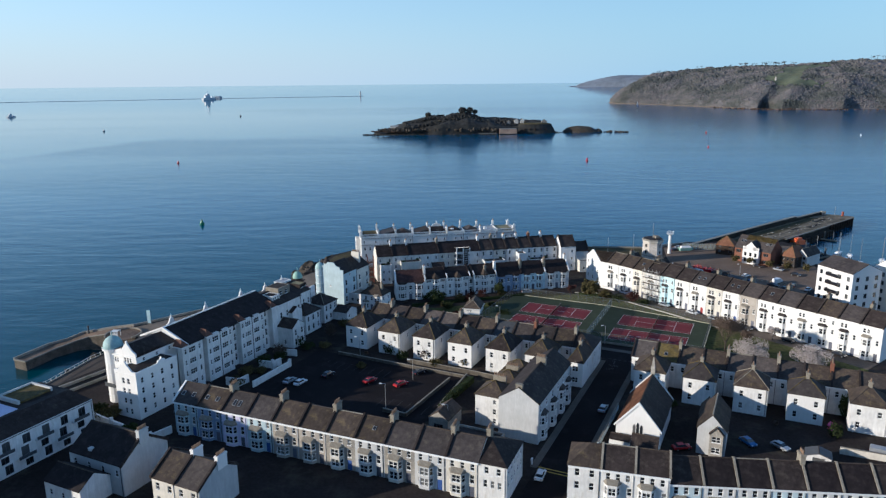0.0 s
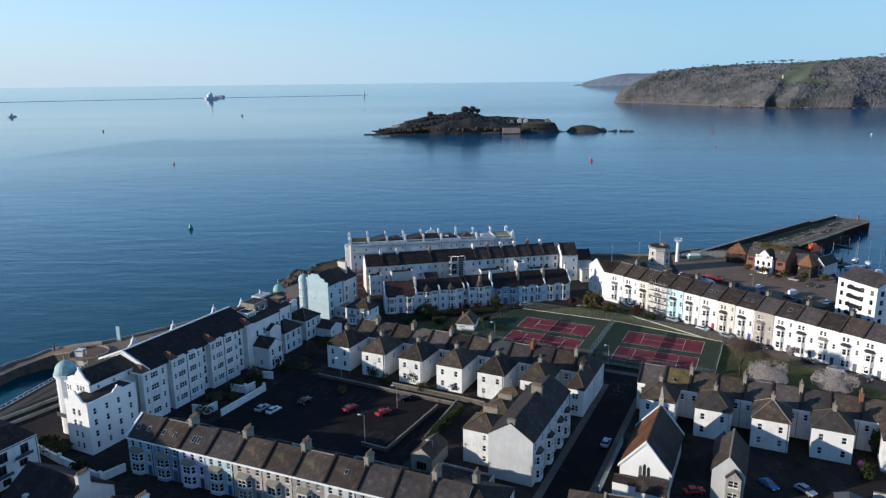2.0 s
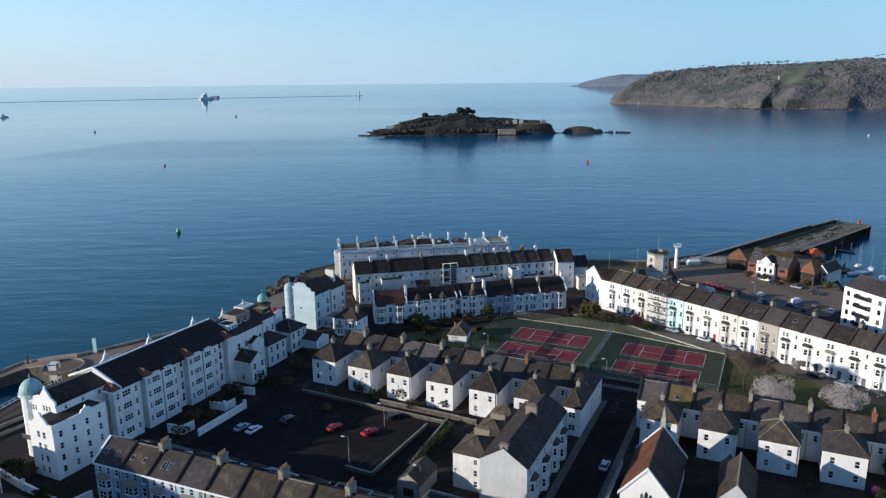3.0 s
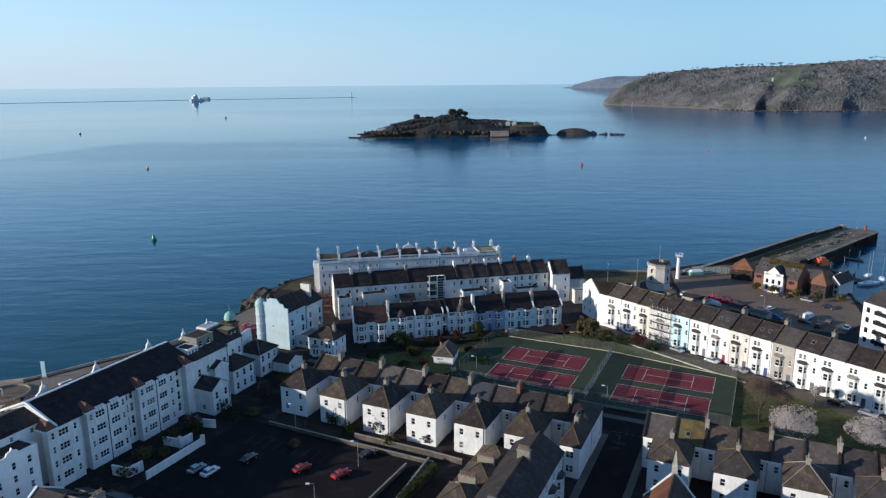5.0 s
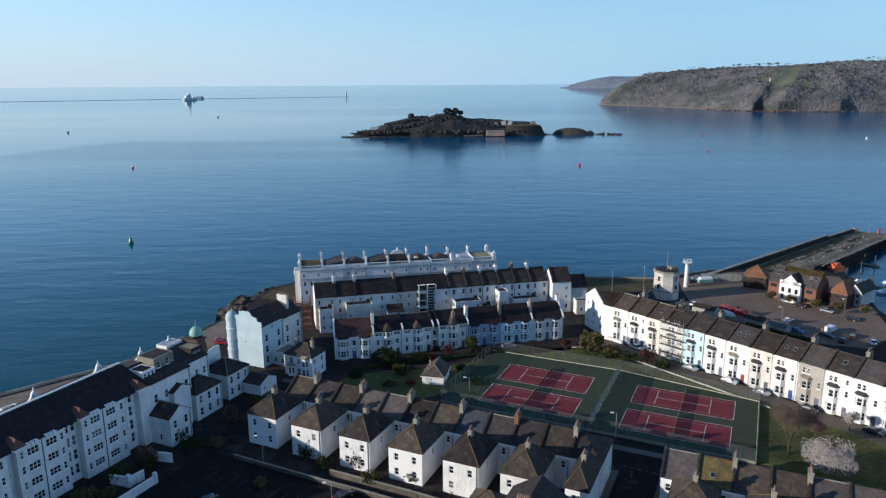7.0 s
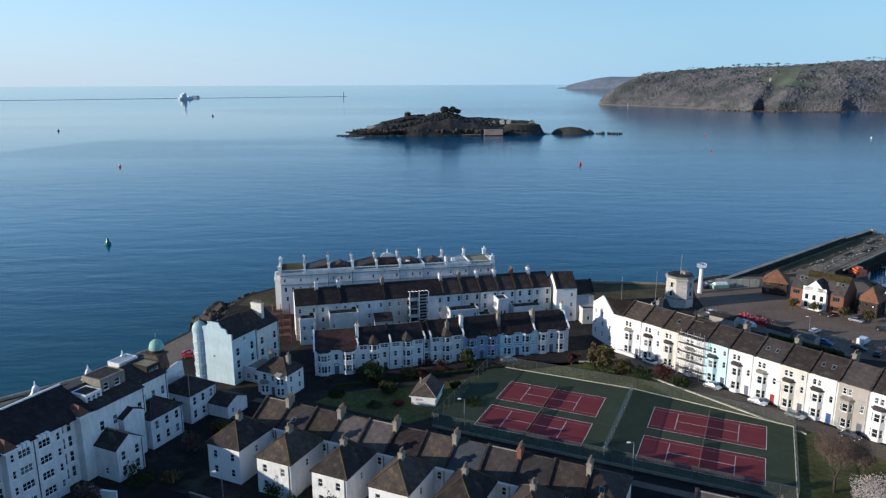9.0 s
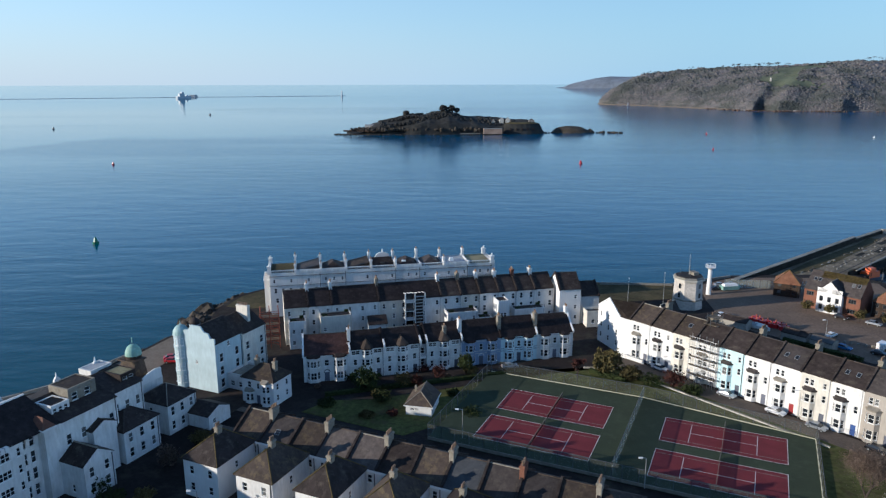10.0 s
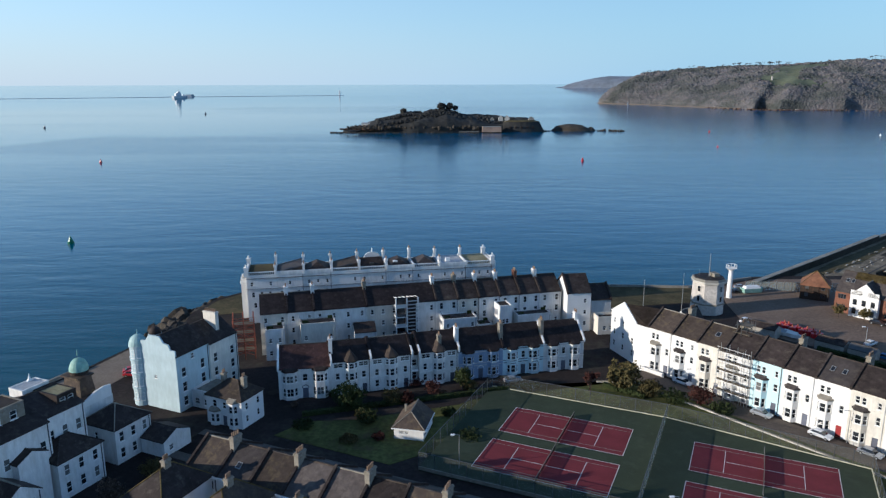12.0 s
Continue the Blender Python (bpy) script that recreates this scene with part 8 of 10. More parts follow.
# ==== island, headlands, far water ====
def mound(name, m, length, width, profile, mat, label, seed, rough=2.0, n=110, k=26, cliff=0.25, category="island"):
    """A long mound: profile gives the height at fractions of its length."""
    bm = bmesh.new()
    xs = [p[0] for p in profile]
    hs = [p[1] for p in profile]
    vs = []
    for i in range(n + 1):
        a = i / n
        h = float(np.interp(a, xs, hs))
        wd = width * (0.35 + 0.65 * math.sin(math.pi * min(1, max(0, a))) ** 0.6)
        row = []
        for j in range(k + 1):
            b = j / k * 2 - 1
            q = 1 - abs(b) ** 2.2
            rise = h * (cliff * min(1.0, q * 6) + (1 - cliff) * q) if q > 0 else -3
            p = Vector(((a - 0.5) * length, b * wd / 2, rise))
            nz = noise.fractal(Vector((p.x * 0.02, p.y * 0.02, seed)), 1.0, 2.0, 5)
            p.z += nz * rough * min(1, q * 3) - (2.5 if q <= 0.001 else 0)
            p.y += noise.noise(Vector((p.x * 0.03, seed, b))) * width * 0.06
            row.append(bm.verts.new(p))
        vs.append(row)
    for i in range(n):
        for j in range(k):
            bm.faces.new((vs[i][j], vs[i + 1][j], vs[i + 1][j + 1], vs[i][j + 1]))
    bmesh.ops.recalc_face_normals(bm, faces=bm.faces[:])
    for f in bm.faces:
        f.smooth = True
    ob = part(name, bm, mat, None, "", m)
    return tagged(ob, label, category, "", "structure")


def clumps(name, m, points, mat, label, seed, sub=1, squash=1.0):
    """Many small uneven tree crowns as one stuff object; points are x, y, z, size."""
    base = bmesh.new()
    bmesh.ops.create_icosphere(base, subdivisions=sub, radius=1)
    bv = [v.co.copy() for v in base.verts]
    bf = [[v.index for v in f.verts] for f in base.faces]
    base.free()
    rnd = random.Random(seed)
    verts, faces = [], []
    for x, y, z, s in points:
        off = len(verts)
        sx, sy, sz = s * rnd.uniform(0.7, 1.3), s * rnd.uniform(0.7, 1.3), s * rnd.uniform(0.6, 1.1) * squash
        ro = Vector((rnd.random() * 9, rnd.random() * 9, rnd.random() * 9))
        for v in bv:
            d = 1 + 0.55 * noise.noise(v * 1.7 + ro)
            verts.append((x + v.x * sx * d, y + v.y * sy * d, z + v.z * sz * d))
        faces += [[off + i for i in f] for f in bf]
    me = bpy.data.meshes.new(name)
    me.from_pydata(verts, [], faces)
    me.materials.append(MAT[mat])
    me.polygons.foreach_set("use_smooth", [True] * len(me.polygons))
    return tagged(place(name, me, None, "", m), label, "trees", "", "stuff")


def island():
    prof = [(0, 1), (0.06, 3), (0.10, 9), (0.16, 17), (0.22, 20), (0.3, 27), (0.42, 31), (0.5, 33), (0.58, 27), (0.7, 22), (0.85, 18), (0.93, 17), (0.97, 8), (1, 1)]
    m = pose(22, 1268, 0, 0, 0, 4)
    mound("island", m, 318, 120, prof, "islewood", "dark scrub-covered island with rocky cliffs", 11, 5.5, 220, 44, 0.42)
    rnd = random.Random(21)
    pts = []
    for _ in range(3600):
        a = rnd.uniform(0.17, 0.92)
        if a > 0.62 and rnd.random() < 0.75:
            continue
        b = rnd.uniform(-0.9, 0.5)
        if noise.noise(Vector((a * 9, b * 3, 4))) < -0.12:
            continue
        h = float(np.interp(a, [p[0] for p in prof], [p[1] for p in prof]))
        q = 1 - abs(b) ** 2.2
        pts.append(((a - 0.5) * 325, b * 55, h * (0.42 * min(1, q * 6) + 0.58 * q) + 0.2, rnd.choice((0.6, 0.9, 1.2, 1.6, 2.3))))
    clumps("island_scrub", m, pts, "islewood", "dark winter scrub and trees on the island", 22)
    pts = []
    for cx, cz, rr in ((-4, 38.5, 6.5), (9, 38.0, 6.0), (18, 35.5, 4.0), (-64, 31.0, 5.0)):
        for _ in range(190):
            d = Vector((rnd.gauss(0, 1), rnd.gauss(0, 1), rnd.gauss(0, 1))).normalized() * rr * rnd.uniform(0.55, 0.95)
            pts.append((cx + d.x * 1.1, -2 + d.y, cz + d.z * 0.85, rnd.uniform(0.7, 1.5)))
    clumps("island_trees", m, pts, "islewood", "dark rounded pines on the island's top", 23, 1)
    rocks("island_rocks", [(-150, 1216), (-128, 1210), (-90, 1208), (-30, 1210), (40, 1214), (100, 1222), (160, 1232), (186, 1244)], 420, 2.4, 1.3, 9, "rock", "dark wave-cut rocks round the island")
    rocks("island_cliffs", [(-120, 1222), (-80, 1216), (-30, 1215), (30, 1216), (76, 1219)], 520, 3.2, 3.0, 29, "rock", "dark broken cliffs under the island's scrub", 7)
    rocks("island_rocks", [(-138, 1226), (-118, 1218), (-96, 1214), (-70, 1214)], 120, 2.4, 1.5, 19, "cliff", "brownish broken cliff at the island's end", 5)
    # the battery: pale sea wall and the dark rounded casemate behind it
    t = thing("fort_wall", pose(80, 1206, 0, 0, 0, 4), "low pale stone sea wall of the island battery", "fort", "fort walls")
    part("wall", boxes((0, 0, 1, 29, 12, 8.6, 0.5)), "fortstone", t)
    part("parapet", boxes((0.2, 0.2, 8.6, 28.8, 11.8, 9.2)), "stone", t)
    t = thing("fort_wall", pose(142, 1234, 0, 0, 0, 4), "dark rounded casemate of the island battery", "fort", "fort walls")
    bm = bmesh.new()
    tube(bm, 37, 28, -1, 15.5, 26)
    for v in bm.verts:
        v.co.y *= 0.5
    part("wall", bm, "islewood", t)
    bm = bmesh.new()
    tube(bm, 28, 20, 15.5, 17.6, 26)
    for v in bm.verts:
        v.co.y *= 0.5
    part("turf", bm, "roughgrass", t, "turf-covered top")
    for k in range(5):
        part("embrasure", boxes((-22 + k * 9, -17.6 + abs(k - 2) * 1.2, 6, -19 + k * 9, -16.0 + abs(k - 2) * 1.2, 9)), "slatedark", t)
    for x, z, w, r in ((94, 16, 6, 6), (107, 16.5, 7, 8), (117, 17, 7, 7.5), (154, 16.5, 9, 6)):
        house(pose(x, 1240, z, 0, 0, 4), w, 6, r - 3.0, r, "pale ruined barrack building on the island", "cream" if x in (107, 117) else "stone", "slatedark", "gable_y", front=grid(w, 2, (1.2,), 0.9, 1.4, 1.0), name="island_barrack", group="island barracks")
    house(pose(-107, 1238, 11.0, 0, 0, 4), 19, 6, 1.8, 3.0, "low pale shed on the island's end", "cream", "paleroof", "gable", name="island_shed", category="shed", ov=0.2, base=-4)
    t = thing("island_jetty", pose(44, 1196, 0, 0, 0, 4), "timber jetty on piles below the fort", "jetty")
    part("deck", boxes((0, 0, 2.4, 30, 3, 2.8)), "concrete", t)
    for i in range(9):
        bm = bmesh.new()
        tube(bm, 0.3, 0.3, -2, 2.4, 6, 1 + i * 3.5, 0.6)
        part("mooring_post", bm, "timber", t)
    bm = bmesh.new()
    rod(bm, (18, 2, 2.4), (28, 9, 8), 0.6)
    part("ramp", bm, "timber", t)
    mound("rock_islet", pose(226, 1250, 0), 68, 40, [(0, 0.5), (0.1, 6), (0.4, 10), (0.7, 9.5), (0.86, 4), (0.9, 6.5), (0.97, 4), (1, 0.5)], "rock", "low dark rocky islet with scrub", 31, 2.4, 40, 14)
    rocks("islet_rocks", [(262, 1246), (280, 1240), (300, 1234)], 40, 1.5, 2.2, 12, "rock", "low wave-washed rocks")


island()


def headland():
    """The wooded hill across the water."""
    n, k = 400, 110
    bm = bmesh.new()
    shore = [(0.0, 566, 2610), (0.06, 590, 2545), (0.2, 690, 2440), (0.4, 800, 2230), (0.51, 876, 2082), (0.58, 925, 2040), (0.66, 970, 2045), (0.80, 1080, 2010), (1.0, 1480, 1960)]
    coves = [(0.0, 0), (0.508, 0), (0.522, 50), (0.562, 44), (0.578, 0), (0.80, 0), (0.812, 34), (0.86, 30), (0.88, 0), (1.0, 0)]
    crest = [(0.0, 30), (0.03, 50), (0.06, 72), (0.1, 94), (0.2, 104), (0.4, 113), (0.6, 121), (0.8, 129), (1.0, 135)]
    ss = [s[0] for s in shore]
    vs = []

    meadow = [(0.475, 0.375), (0.505, 0.50), (0.505, 0.725), (0.56, 0.80), (0.645, 0.80), (0.71, 0.72), (0.62, 0.62), (0.58, 0.58), (0.60, 0.375), (0.66, 0.33), (0.73, 0.27), (0.66, 0.245), (0.58, 0.26), (0.525, 0.31)]

    def in_field(a, b):
        a, b = a + 0.018 * noise.noise(Vector((a * 60, b * 14, 5))), b + 0.05 * noise.noise(Vector((a * 50, b * 12, 9)))
        inside = False
        for (ax, ay), (bx, by) in zip(meadow, meadow[1:] + meadow[:1]):
            if (ay > b) != (by > b) and a < ax + (b - ay) / (by - ay) * (bx - ax):
                inside = not inside
        return inside

    def point(a, b):
        x, y = float(np.interp(a, ss, [s[1] for s in shore])), float(np.interp(a, ss, [s[2] for s in shore]))
        h = float(np.interp(a, [c[0] for c in crest], [c[1] for c in crest]))
        dx, dy = 0.55, 0.83
        inset = float(np.interp(a, [c[0] for c in coves], [c[1] for c in coves])) * max(0.0, 1 - b / 0.17)
        x, y = x + inset * 0.35, y + inset
        run = 620 * (0.25 + 0.75 * min(1, a * 2.2))
        z = h * (1 - (1 - b) ** 1.7) if b > 0 else -3
        nz = noise.fractal(Vector((x * 0.006 + b * 2, y * 0.006, 3.3)), 1.0, 2.0, 5)
        mid = min(1, b * 4)
        z += nz * 10 * mid * (1 - 0.6 * b)
        # billowing canopy
        if b < 0.97 and not in_field(a, b):
            px, py = x + 0.55 * run * b, y + 0.83 * run * b
            z += (7.0 * abs(noise.noise(Vector((px * 0.03, py * 0.03, 7)))) + 2.5 * noise.noise(Vector((px * 0.13, py * 0.13, 2)))) * mid
        # gullies running down to coves
        for c, wd, dp in ((0.24, 0.03, 14), (0.36, 0.02, 10), (0.54, 0.018, 20), (0.70, 0.02, 12), (0.845, 0.02, 20), (0.93, 0.03, 14)):
            z -= dp * 0.8 * math.exp(-((a - c + 0.03 * noise.noise(Vector((b * 5, c * 9, 2)))) / (wd * 1.5)) ** 2) * max(0, 1 - b * 1.4) * min(1, b * 8)
        z += 15 * min(1.0, max(0.0, b - 0.004) * 26)
        return Vector((x + dx * run * b, y + dy * run * b, z))
    for i in range(n + 1):
        vs.append([bm.verts.new(point(i / n, j / k)) for j in range(k + 1)])
    for i in range(n):
        for j in range(k):
            bm.faces.new((vs[i][j], vs[i + 1][j], vs[i + 1][j + 1], vs[i][j + 1]))
    bmesh.ops.recalc_face_normals(bm, faces=bm.faces[:])
    for f in bm.faces:
        f.smooth = True
    tagged(part("headland", bm, "wood"), "wooded headland in winter brown across the water", "hill", "", "structure")
    rnd = random.Random(41)
    pts = []

    while len(pts) < 27000:
        a, b = rnd.random() ** 0.8, rnd.random() ** 1.6 * 0.975 + 0.012
        if in_field(a, b) and not (rnd.random() < 0.10 and noise.noise(Vector((a * 45, b * 10, 1))) > 0.15):
            continue
        p = point(a, b)
        s = rnd.choice((1.3, 1.8, 2.5, 3.3, 4.4)) * (0.8 + 0.4 * b)
        pts.append((p.x, p.y, p.z - s * 0.05, s))
    # single trees and rows that stand above the crest: bare stems under flat crowns
    stems = bmesh.new()
    for c, num, hh in ((0.06, 5, 5), (0.10, 5, 5), (0.14, 5, 4), (0.23, 2, 10), (0.26, 2, 5), (0.33, 2, 8), (0.355, 3, 10), (0.375, 5, 12), (0.40, 3, 9), (0.425, 6, 11), (0.45, 8, 13), (0.47, 6, 12), (0.50, 3, 8), (0.68, 3, 6), (0.815, 6, 14), (0.84, 4, 10), (0.87, 8, 14), (0.92, 8, 12)):
        for _ in range(num):
            p = point(min(1, max(0, c + rnd.gauss(0, 0.006))), 0.985)
            top = hh * rnd.uniform(0.75, 1.15)
            rod(stems, p - Vector((0, 0, 2)), p + Vector((0, 0, top)), 0.45, 0.2, 4)
            for _ in range(7):
                pts.append((p.x + rnd.gauss(0, 2.6), p.y + rnd.gauss(0, 2.0), p.z + top + rnd.gauss(0, 0.9), rnd.uniform(1.0, 2.0)))
    tagged(part("crest_stems", stems, "bark"), "thin dark stems of the pines along the crest", "trees", "", "stuff")
    clumps("headland_woods", None, pts, "wood", "bare brown winter woods covering the headland", 42, 1, 0.6)
    # the open meadow, cell by cell within its hedges
    bm = bmesh.new()
    grid_v = {}

    def corner(i, j):
        if (i, j) not in grid_v:
            p = point(0.46 + i * 0.005, 0.16 + j * 0.0125)
            grid_v[i, j] = bm.verts.new((p.x, p.y, p.z + 1.2))
        return grid_v[i, j]
    for i in range(56):
        for j in range(54):
            if in_field(0.4625 + i * 0.005, 0.16625 + j * 0.0125):
                bm.faces.new((corner(i, j), corner(i + 1, j), corner(i + 1, j + 1), corner(i, j + 1)))
    bmesh.ops.recalc_face_normals(bm, faces=bm.faces[:])
    for f in bm.faces:
        f.smooth = True
    tagged(part("meadow", bm, "field"), "open green meadow on the wooded hillside", "field", "", "structure")
    # pale shingle along the foot of the woods
    bm = bmesh.new()
    prev = None
    for i in range(61):
        x, y = float(np.interp(i / 60 * 0.46, ss, [q[1] for q in shore])), float(np.interp(i / 60 * 0.46, ss, [q[2] for q in shore]))
        w0 = 7 + 4 * noise.noise(Vector((i * 0.3, 0, 1)))
        z0 = sea_level(x, y)
        cur = [bm.verts.new((x - w0 * 0.8, y - w0 * 0.6, z0 - 0.4)), bm.verts.new((x - w0 * 0.3, y - w0 * 0.2, z0 + 2.2)), bm.verts.new((x + 6, y + 6, z0 + 5))]
        if prev:
            for k2 in range(2):
                bm.faces.new((prev[k2], cur[k2], cur[k2 + 1], prev[k2 + 1]))
        prev = cur
    bmesh.ops.recalc_face_normals(bm, faces=bm.faces[:])
    tagged(part("shingle_beach", bm, "prom"), "narrow pale shingle beach below the woods", "beach", "", "structure")
    rocks("headland_rocks", [(s[1] - 2, s[2] - 4) for s in shore[3:]], 420, 4, 2.2, 15, "cliff", "reddish brown cliff rocks at the water's edge", 1)
    rocks("headland_rocks", [(936, 2046), (950, 2042), (985, 2040)], 40, 3, 1.6, 18, "palestone", "pale fallen stones at the water's edge", 1.5)
    p = point(0.512, 0.37)
    t = thing("stone_folly", pose(p.x, p.y, p.z), "small pale stone folly on the meadow's edge", "folly")
    part("tower", boxes((-2.2, -2.2, -2, 2.2, 2.2, 11, 0.7)), "palestone", t)
    part("cap", boxes((-1.9, -1.9, 11, 1.9, 1.9, 12.4, 1.2)), "cement", t)


headland()


def far_headland():
    bm = bmesh.new()
    prof = [(625, 4178, 2), (660, 4170, 5), (706, 4165, 9), (722, 4160, 20), (770, 4150, 34), (840, 4142, 50), (905, 4130, 62), (960, 4120, 68), (1050, 4100, 66), (1170, 4070, 70), (1393, 4005, 78)]
    rows = []
    for x, y, h in prof:
        b = sea_level(x, y)
        rows.append([bm.verts.new((x + dx, y + dy, b + h * q - 2)) for dx, dy, q in ((0, 0, 0.0), (6, 25, 0.45), (20, 90, 0.85), (40, 180, 1.0), (60, 260, 0.9))])
    for i in range(len(rows) - 1):
        for j in range(4):
            bm.faces.new((rows[i][j], rows[i + 1][j], rows[i + 1][j + 1], rows[i][j + 1]))
    bmesh.ops.subdivide_edges(bm, edges=bm.edges[:], cuts=3, use_grid_fill=True, fractal=0.25, seed=3)
    bmesh.ops.recalc_face_normals(bm, faces=bm.faces[:])
    for f in bm.faces:
        f.smooth = True
    tagged(part("far_headland", bm, "haze"), "distant low headland tinted blue-grey for haze", "hill", "", "structure")


far_headland()

# ==== near left: blocks by the street ====
def modern_block():
    m = town(-118.5, -166.0)
    w, d, e = 20.3, 39.7, 8.0
    rects = []
    for k in range(7):
        for j, z in enumerate((0.4, 3.0, 5.6)):
            rects.append((d - 3.9 - k * 4.6 - (0.6 if j == 1 else 0), z, 1.8, 2.15))
    h = house(m, w, d, e, 8.5, "modern white apartment block with dark tall windows and balconies", "white", "slatedark", "flat", right=rects, name="apartment_block", category="apartment block", style="modern", group="apartment blocks")
    bm = bmesh.new()
    prism(bm, [(w - 0.1, 0.3), (w - 0.1, d - 0.1), (4, d - 0.1), (4, 0.3)], e + 0.2, e + 0.3)
    a = [bm.verts.new(p) for p in ((w + 0.2, 0.2, e + 0.3), (w + 0.2, d + 0.2, e + 0.3), (w - 5.0, d - 2.0, e + 3.0), (w - 5.0, 0.2, e + 3.0))]
    b = [bm.verts.new(p) for p in ((3.5, 0.2, e + 0.3), (3.5, d + 0.2, e + 0.3), (5.0, d - 2.0, e + 3.0), (5.0, 0.2, e + 3.0))]
    bm.faces.new(a)
    bm.faces.new((a[3], a[2], b[2], b[3]))
    bm.faces.new((b[0], b[3], b[2], b[1]))
    bm.faces.new((a[1], b[1], b[2], a[2]))
    bmesh.ops.recalc_face_normals(bm, faces=bm.faces[:])
    part("upper_roof", bm, "slatedark", h)
    part("sedum_bed", boxes((5.4, d - 12, e + 3.05, w - 8.0, d - 4.5, e + 3.5)), "lichen", h, "yellow-green sedum roof bed")
    part("roof_kerb", boxes((5.0, d - 12.6, e + 3.0, 5.4, d - 4.0, e + 3.9), (5.4, d - 4.5, e + 3.0, w - 8.0, d - 4.0, e + 3.9), (5.4, d - 12.6, e + 3.0, w - 8.0, d - 12.1, e + 3.9)), "grey", h)
    part("roof_terrace", boxes((5.2, d - 30, e + 3.02, w - 6.0, d - 14, e + 3.12)), "lilac", h, "pale roof terrace")
    for k in range(7):
        v = 0.5 + k * 4.6
        for z in (2.6, 5.2):
            if (k + int(z)) % 2:
                b = thing("balcony", m @ pose(w, d - 5.4 - v, z), "small planted balcony with a dark rail", "balcony", "near balconies")
                part("slab", boxes((0, 0, 0, 1.1, 4.0, 0.2)), "white", b)
                part("railing", boxes((1.05, 0, 0.25, 1.1, 4.0, 1.0)), "darkframe", b)
                part("planting", boxes((0.7, 0.2, 0.2, 1.0, 3.8, 0.75, 0.05)), "hedge", b)


modern_block()


def near_left_houses():
    house(town(-84.5, -143.2), 15.4, 12.0, 6.9, 11.0, "grey gable-ended house with a dark slate roof", "grey", "darktile", "gable", front=grid(15.4, 4, (4.2,), 0.9, 1.4, 1.2), name="gabled_house", party=(15.4,), chims=((15.2, 6.0, 9.4, 12.4, 0.9, 2.4, 6, "grey"),), group="near street houses")
    house(town(-83.0, -150.4), 10.5, 7.0, 4.4, 6.6, "low white rear wing with a dark roof", "white", "darktile", "gable", front=grid(10.5, 3, (1.6,), 0.8, 1.2, 1.4), name="rear_wing", group="near street houses")
    part("box_roof", boxes((-79.6, -142.4, 7.4, -78.6, -141.4, 8.2)), "grey", thing("roof_box", TOWN, "pale rendered lift housing on the roof", "roof box"))
    for i in range(2):
        house(town(-61.0 + i * 6.1, -143.1), 6.1, 10.6, 6.6, 9.8, "cream terraced house with a %s roof" % ("brown slate" if i == 0 else "grey slate"), "cream", "slatebrown" if i == 0 else "slatepale", "gable", front=grid(6.1, 2, (1.2, 4.2), 0.95, 1.5, 1.0), right=(), party=(0.0, 6.1) if i else (0.0,), name="terraced_house", chims=((6.1 if i else 6.0, 6.4, 8.2, 11.2, 0.8, 2.6, 6, "bright"),), group="near street houses", string=(6.3,))
    bm = bmesh.new()
    box(bm, 0, 0, 0, 0.06, 10.6, 6.6)
    bm.faces.new([bm.verts.new(p) for p in ((0.06, 0, 6.6), (0.06, 10.6, 6.6), (0.06, 5.3, 9.7))])
    tagged(part("end_wall", bm, "grey", None, "", town(-48.8, -143.1)), "plain blue-grey end wall of the terrace", "wall", "", "structure")


near_left_houses()

# ==== garden walls, lamps and small structures ====
def wall_run(line, h, t, mat, label, m=None, caps=()):
    w = thing("garden_wall", m or TOWN, label, "wall", "garden walls")
    for a, b in zip(line, line[1:]):
        ln = math.hypot(b[0] - a[0], b[1] - a[1])
        q = pose(a[0], a[1], 0, 0, 0, math.degrees(math.atan2(b[1] - a[1], b[0] - a[0])))
        bm = bmesh.new()
        box(bm, 0, -t / 2, -0.4, ln, t / 2, h)
        part("length", bm, mat, w, "", q)
        part("coping", boxes((0, -t / 2 - 0.06, h, ln, t / 2 + 0.06, h + 0.1)), "cement" if mat != "white" else "bright", w, "", q)
    for c in caps:
        part("pier", boxes((c[0] - 0.35, c[1] - 0.35, -0.4, c[0] + 0.35, c[1] + 0.35, h + 0.7)), mat, w)


wall_run([(-108, -121.2), (-99, -122.6), (-82.4, -124.2), (-81.2, -118.9)], 1.7, 0.4, "white", "white rendered garden wall round the hotel garden", caps=((-82.4, -124.2), (-97.0, -122.8)))
wall_run([(-80.4, -90.5), (-80.2, -74.5)], 1.7, 0.35, "white", "white rendered boundary wall of the car park", caps=((-80.2, -74.3),))
wall_run([(-88, -68), (-83.2, -66.8)], 2.0, 0.35, "white", "white garden wall", caps=((-88, -68),))
wall_run([(-88.5, -78), (-84, -77.4), (-83.6, -74)], 2.0, 0.35, "white", "white garden wall behind the terrace", caps=((-84, -77.4),))
wall_run([(-88.5, -92), (-84.5, -91.4), (-84, -88)], 2.2, 0.35, "white", "white yard wall behind the terrace")
wall_run([(-72.5, -60.2), (-56, -60.6), (-28.0, -60.9)], 0.9, 0.3, "rubble", "stone wall along the lane behind the villas")
wall_run([(-50, -57.4), (-29, -57.6), (-22.5, -58.0)], 1.2, 0.3, "rubble", "stone retaining wall below the villa gardens")
wall_run([(-40.5, -88.4), (-33.8, -88.6), (-33.0, -64)], 1.0, 0.3, "rubble", "low stone wall round the car park corner")
wall_run([(-29.5, -60), (-28, -82)], 1.2, 0.35, "rubble", "old stone lane wall")
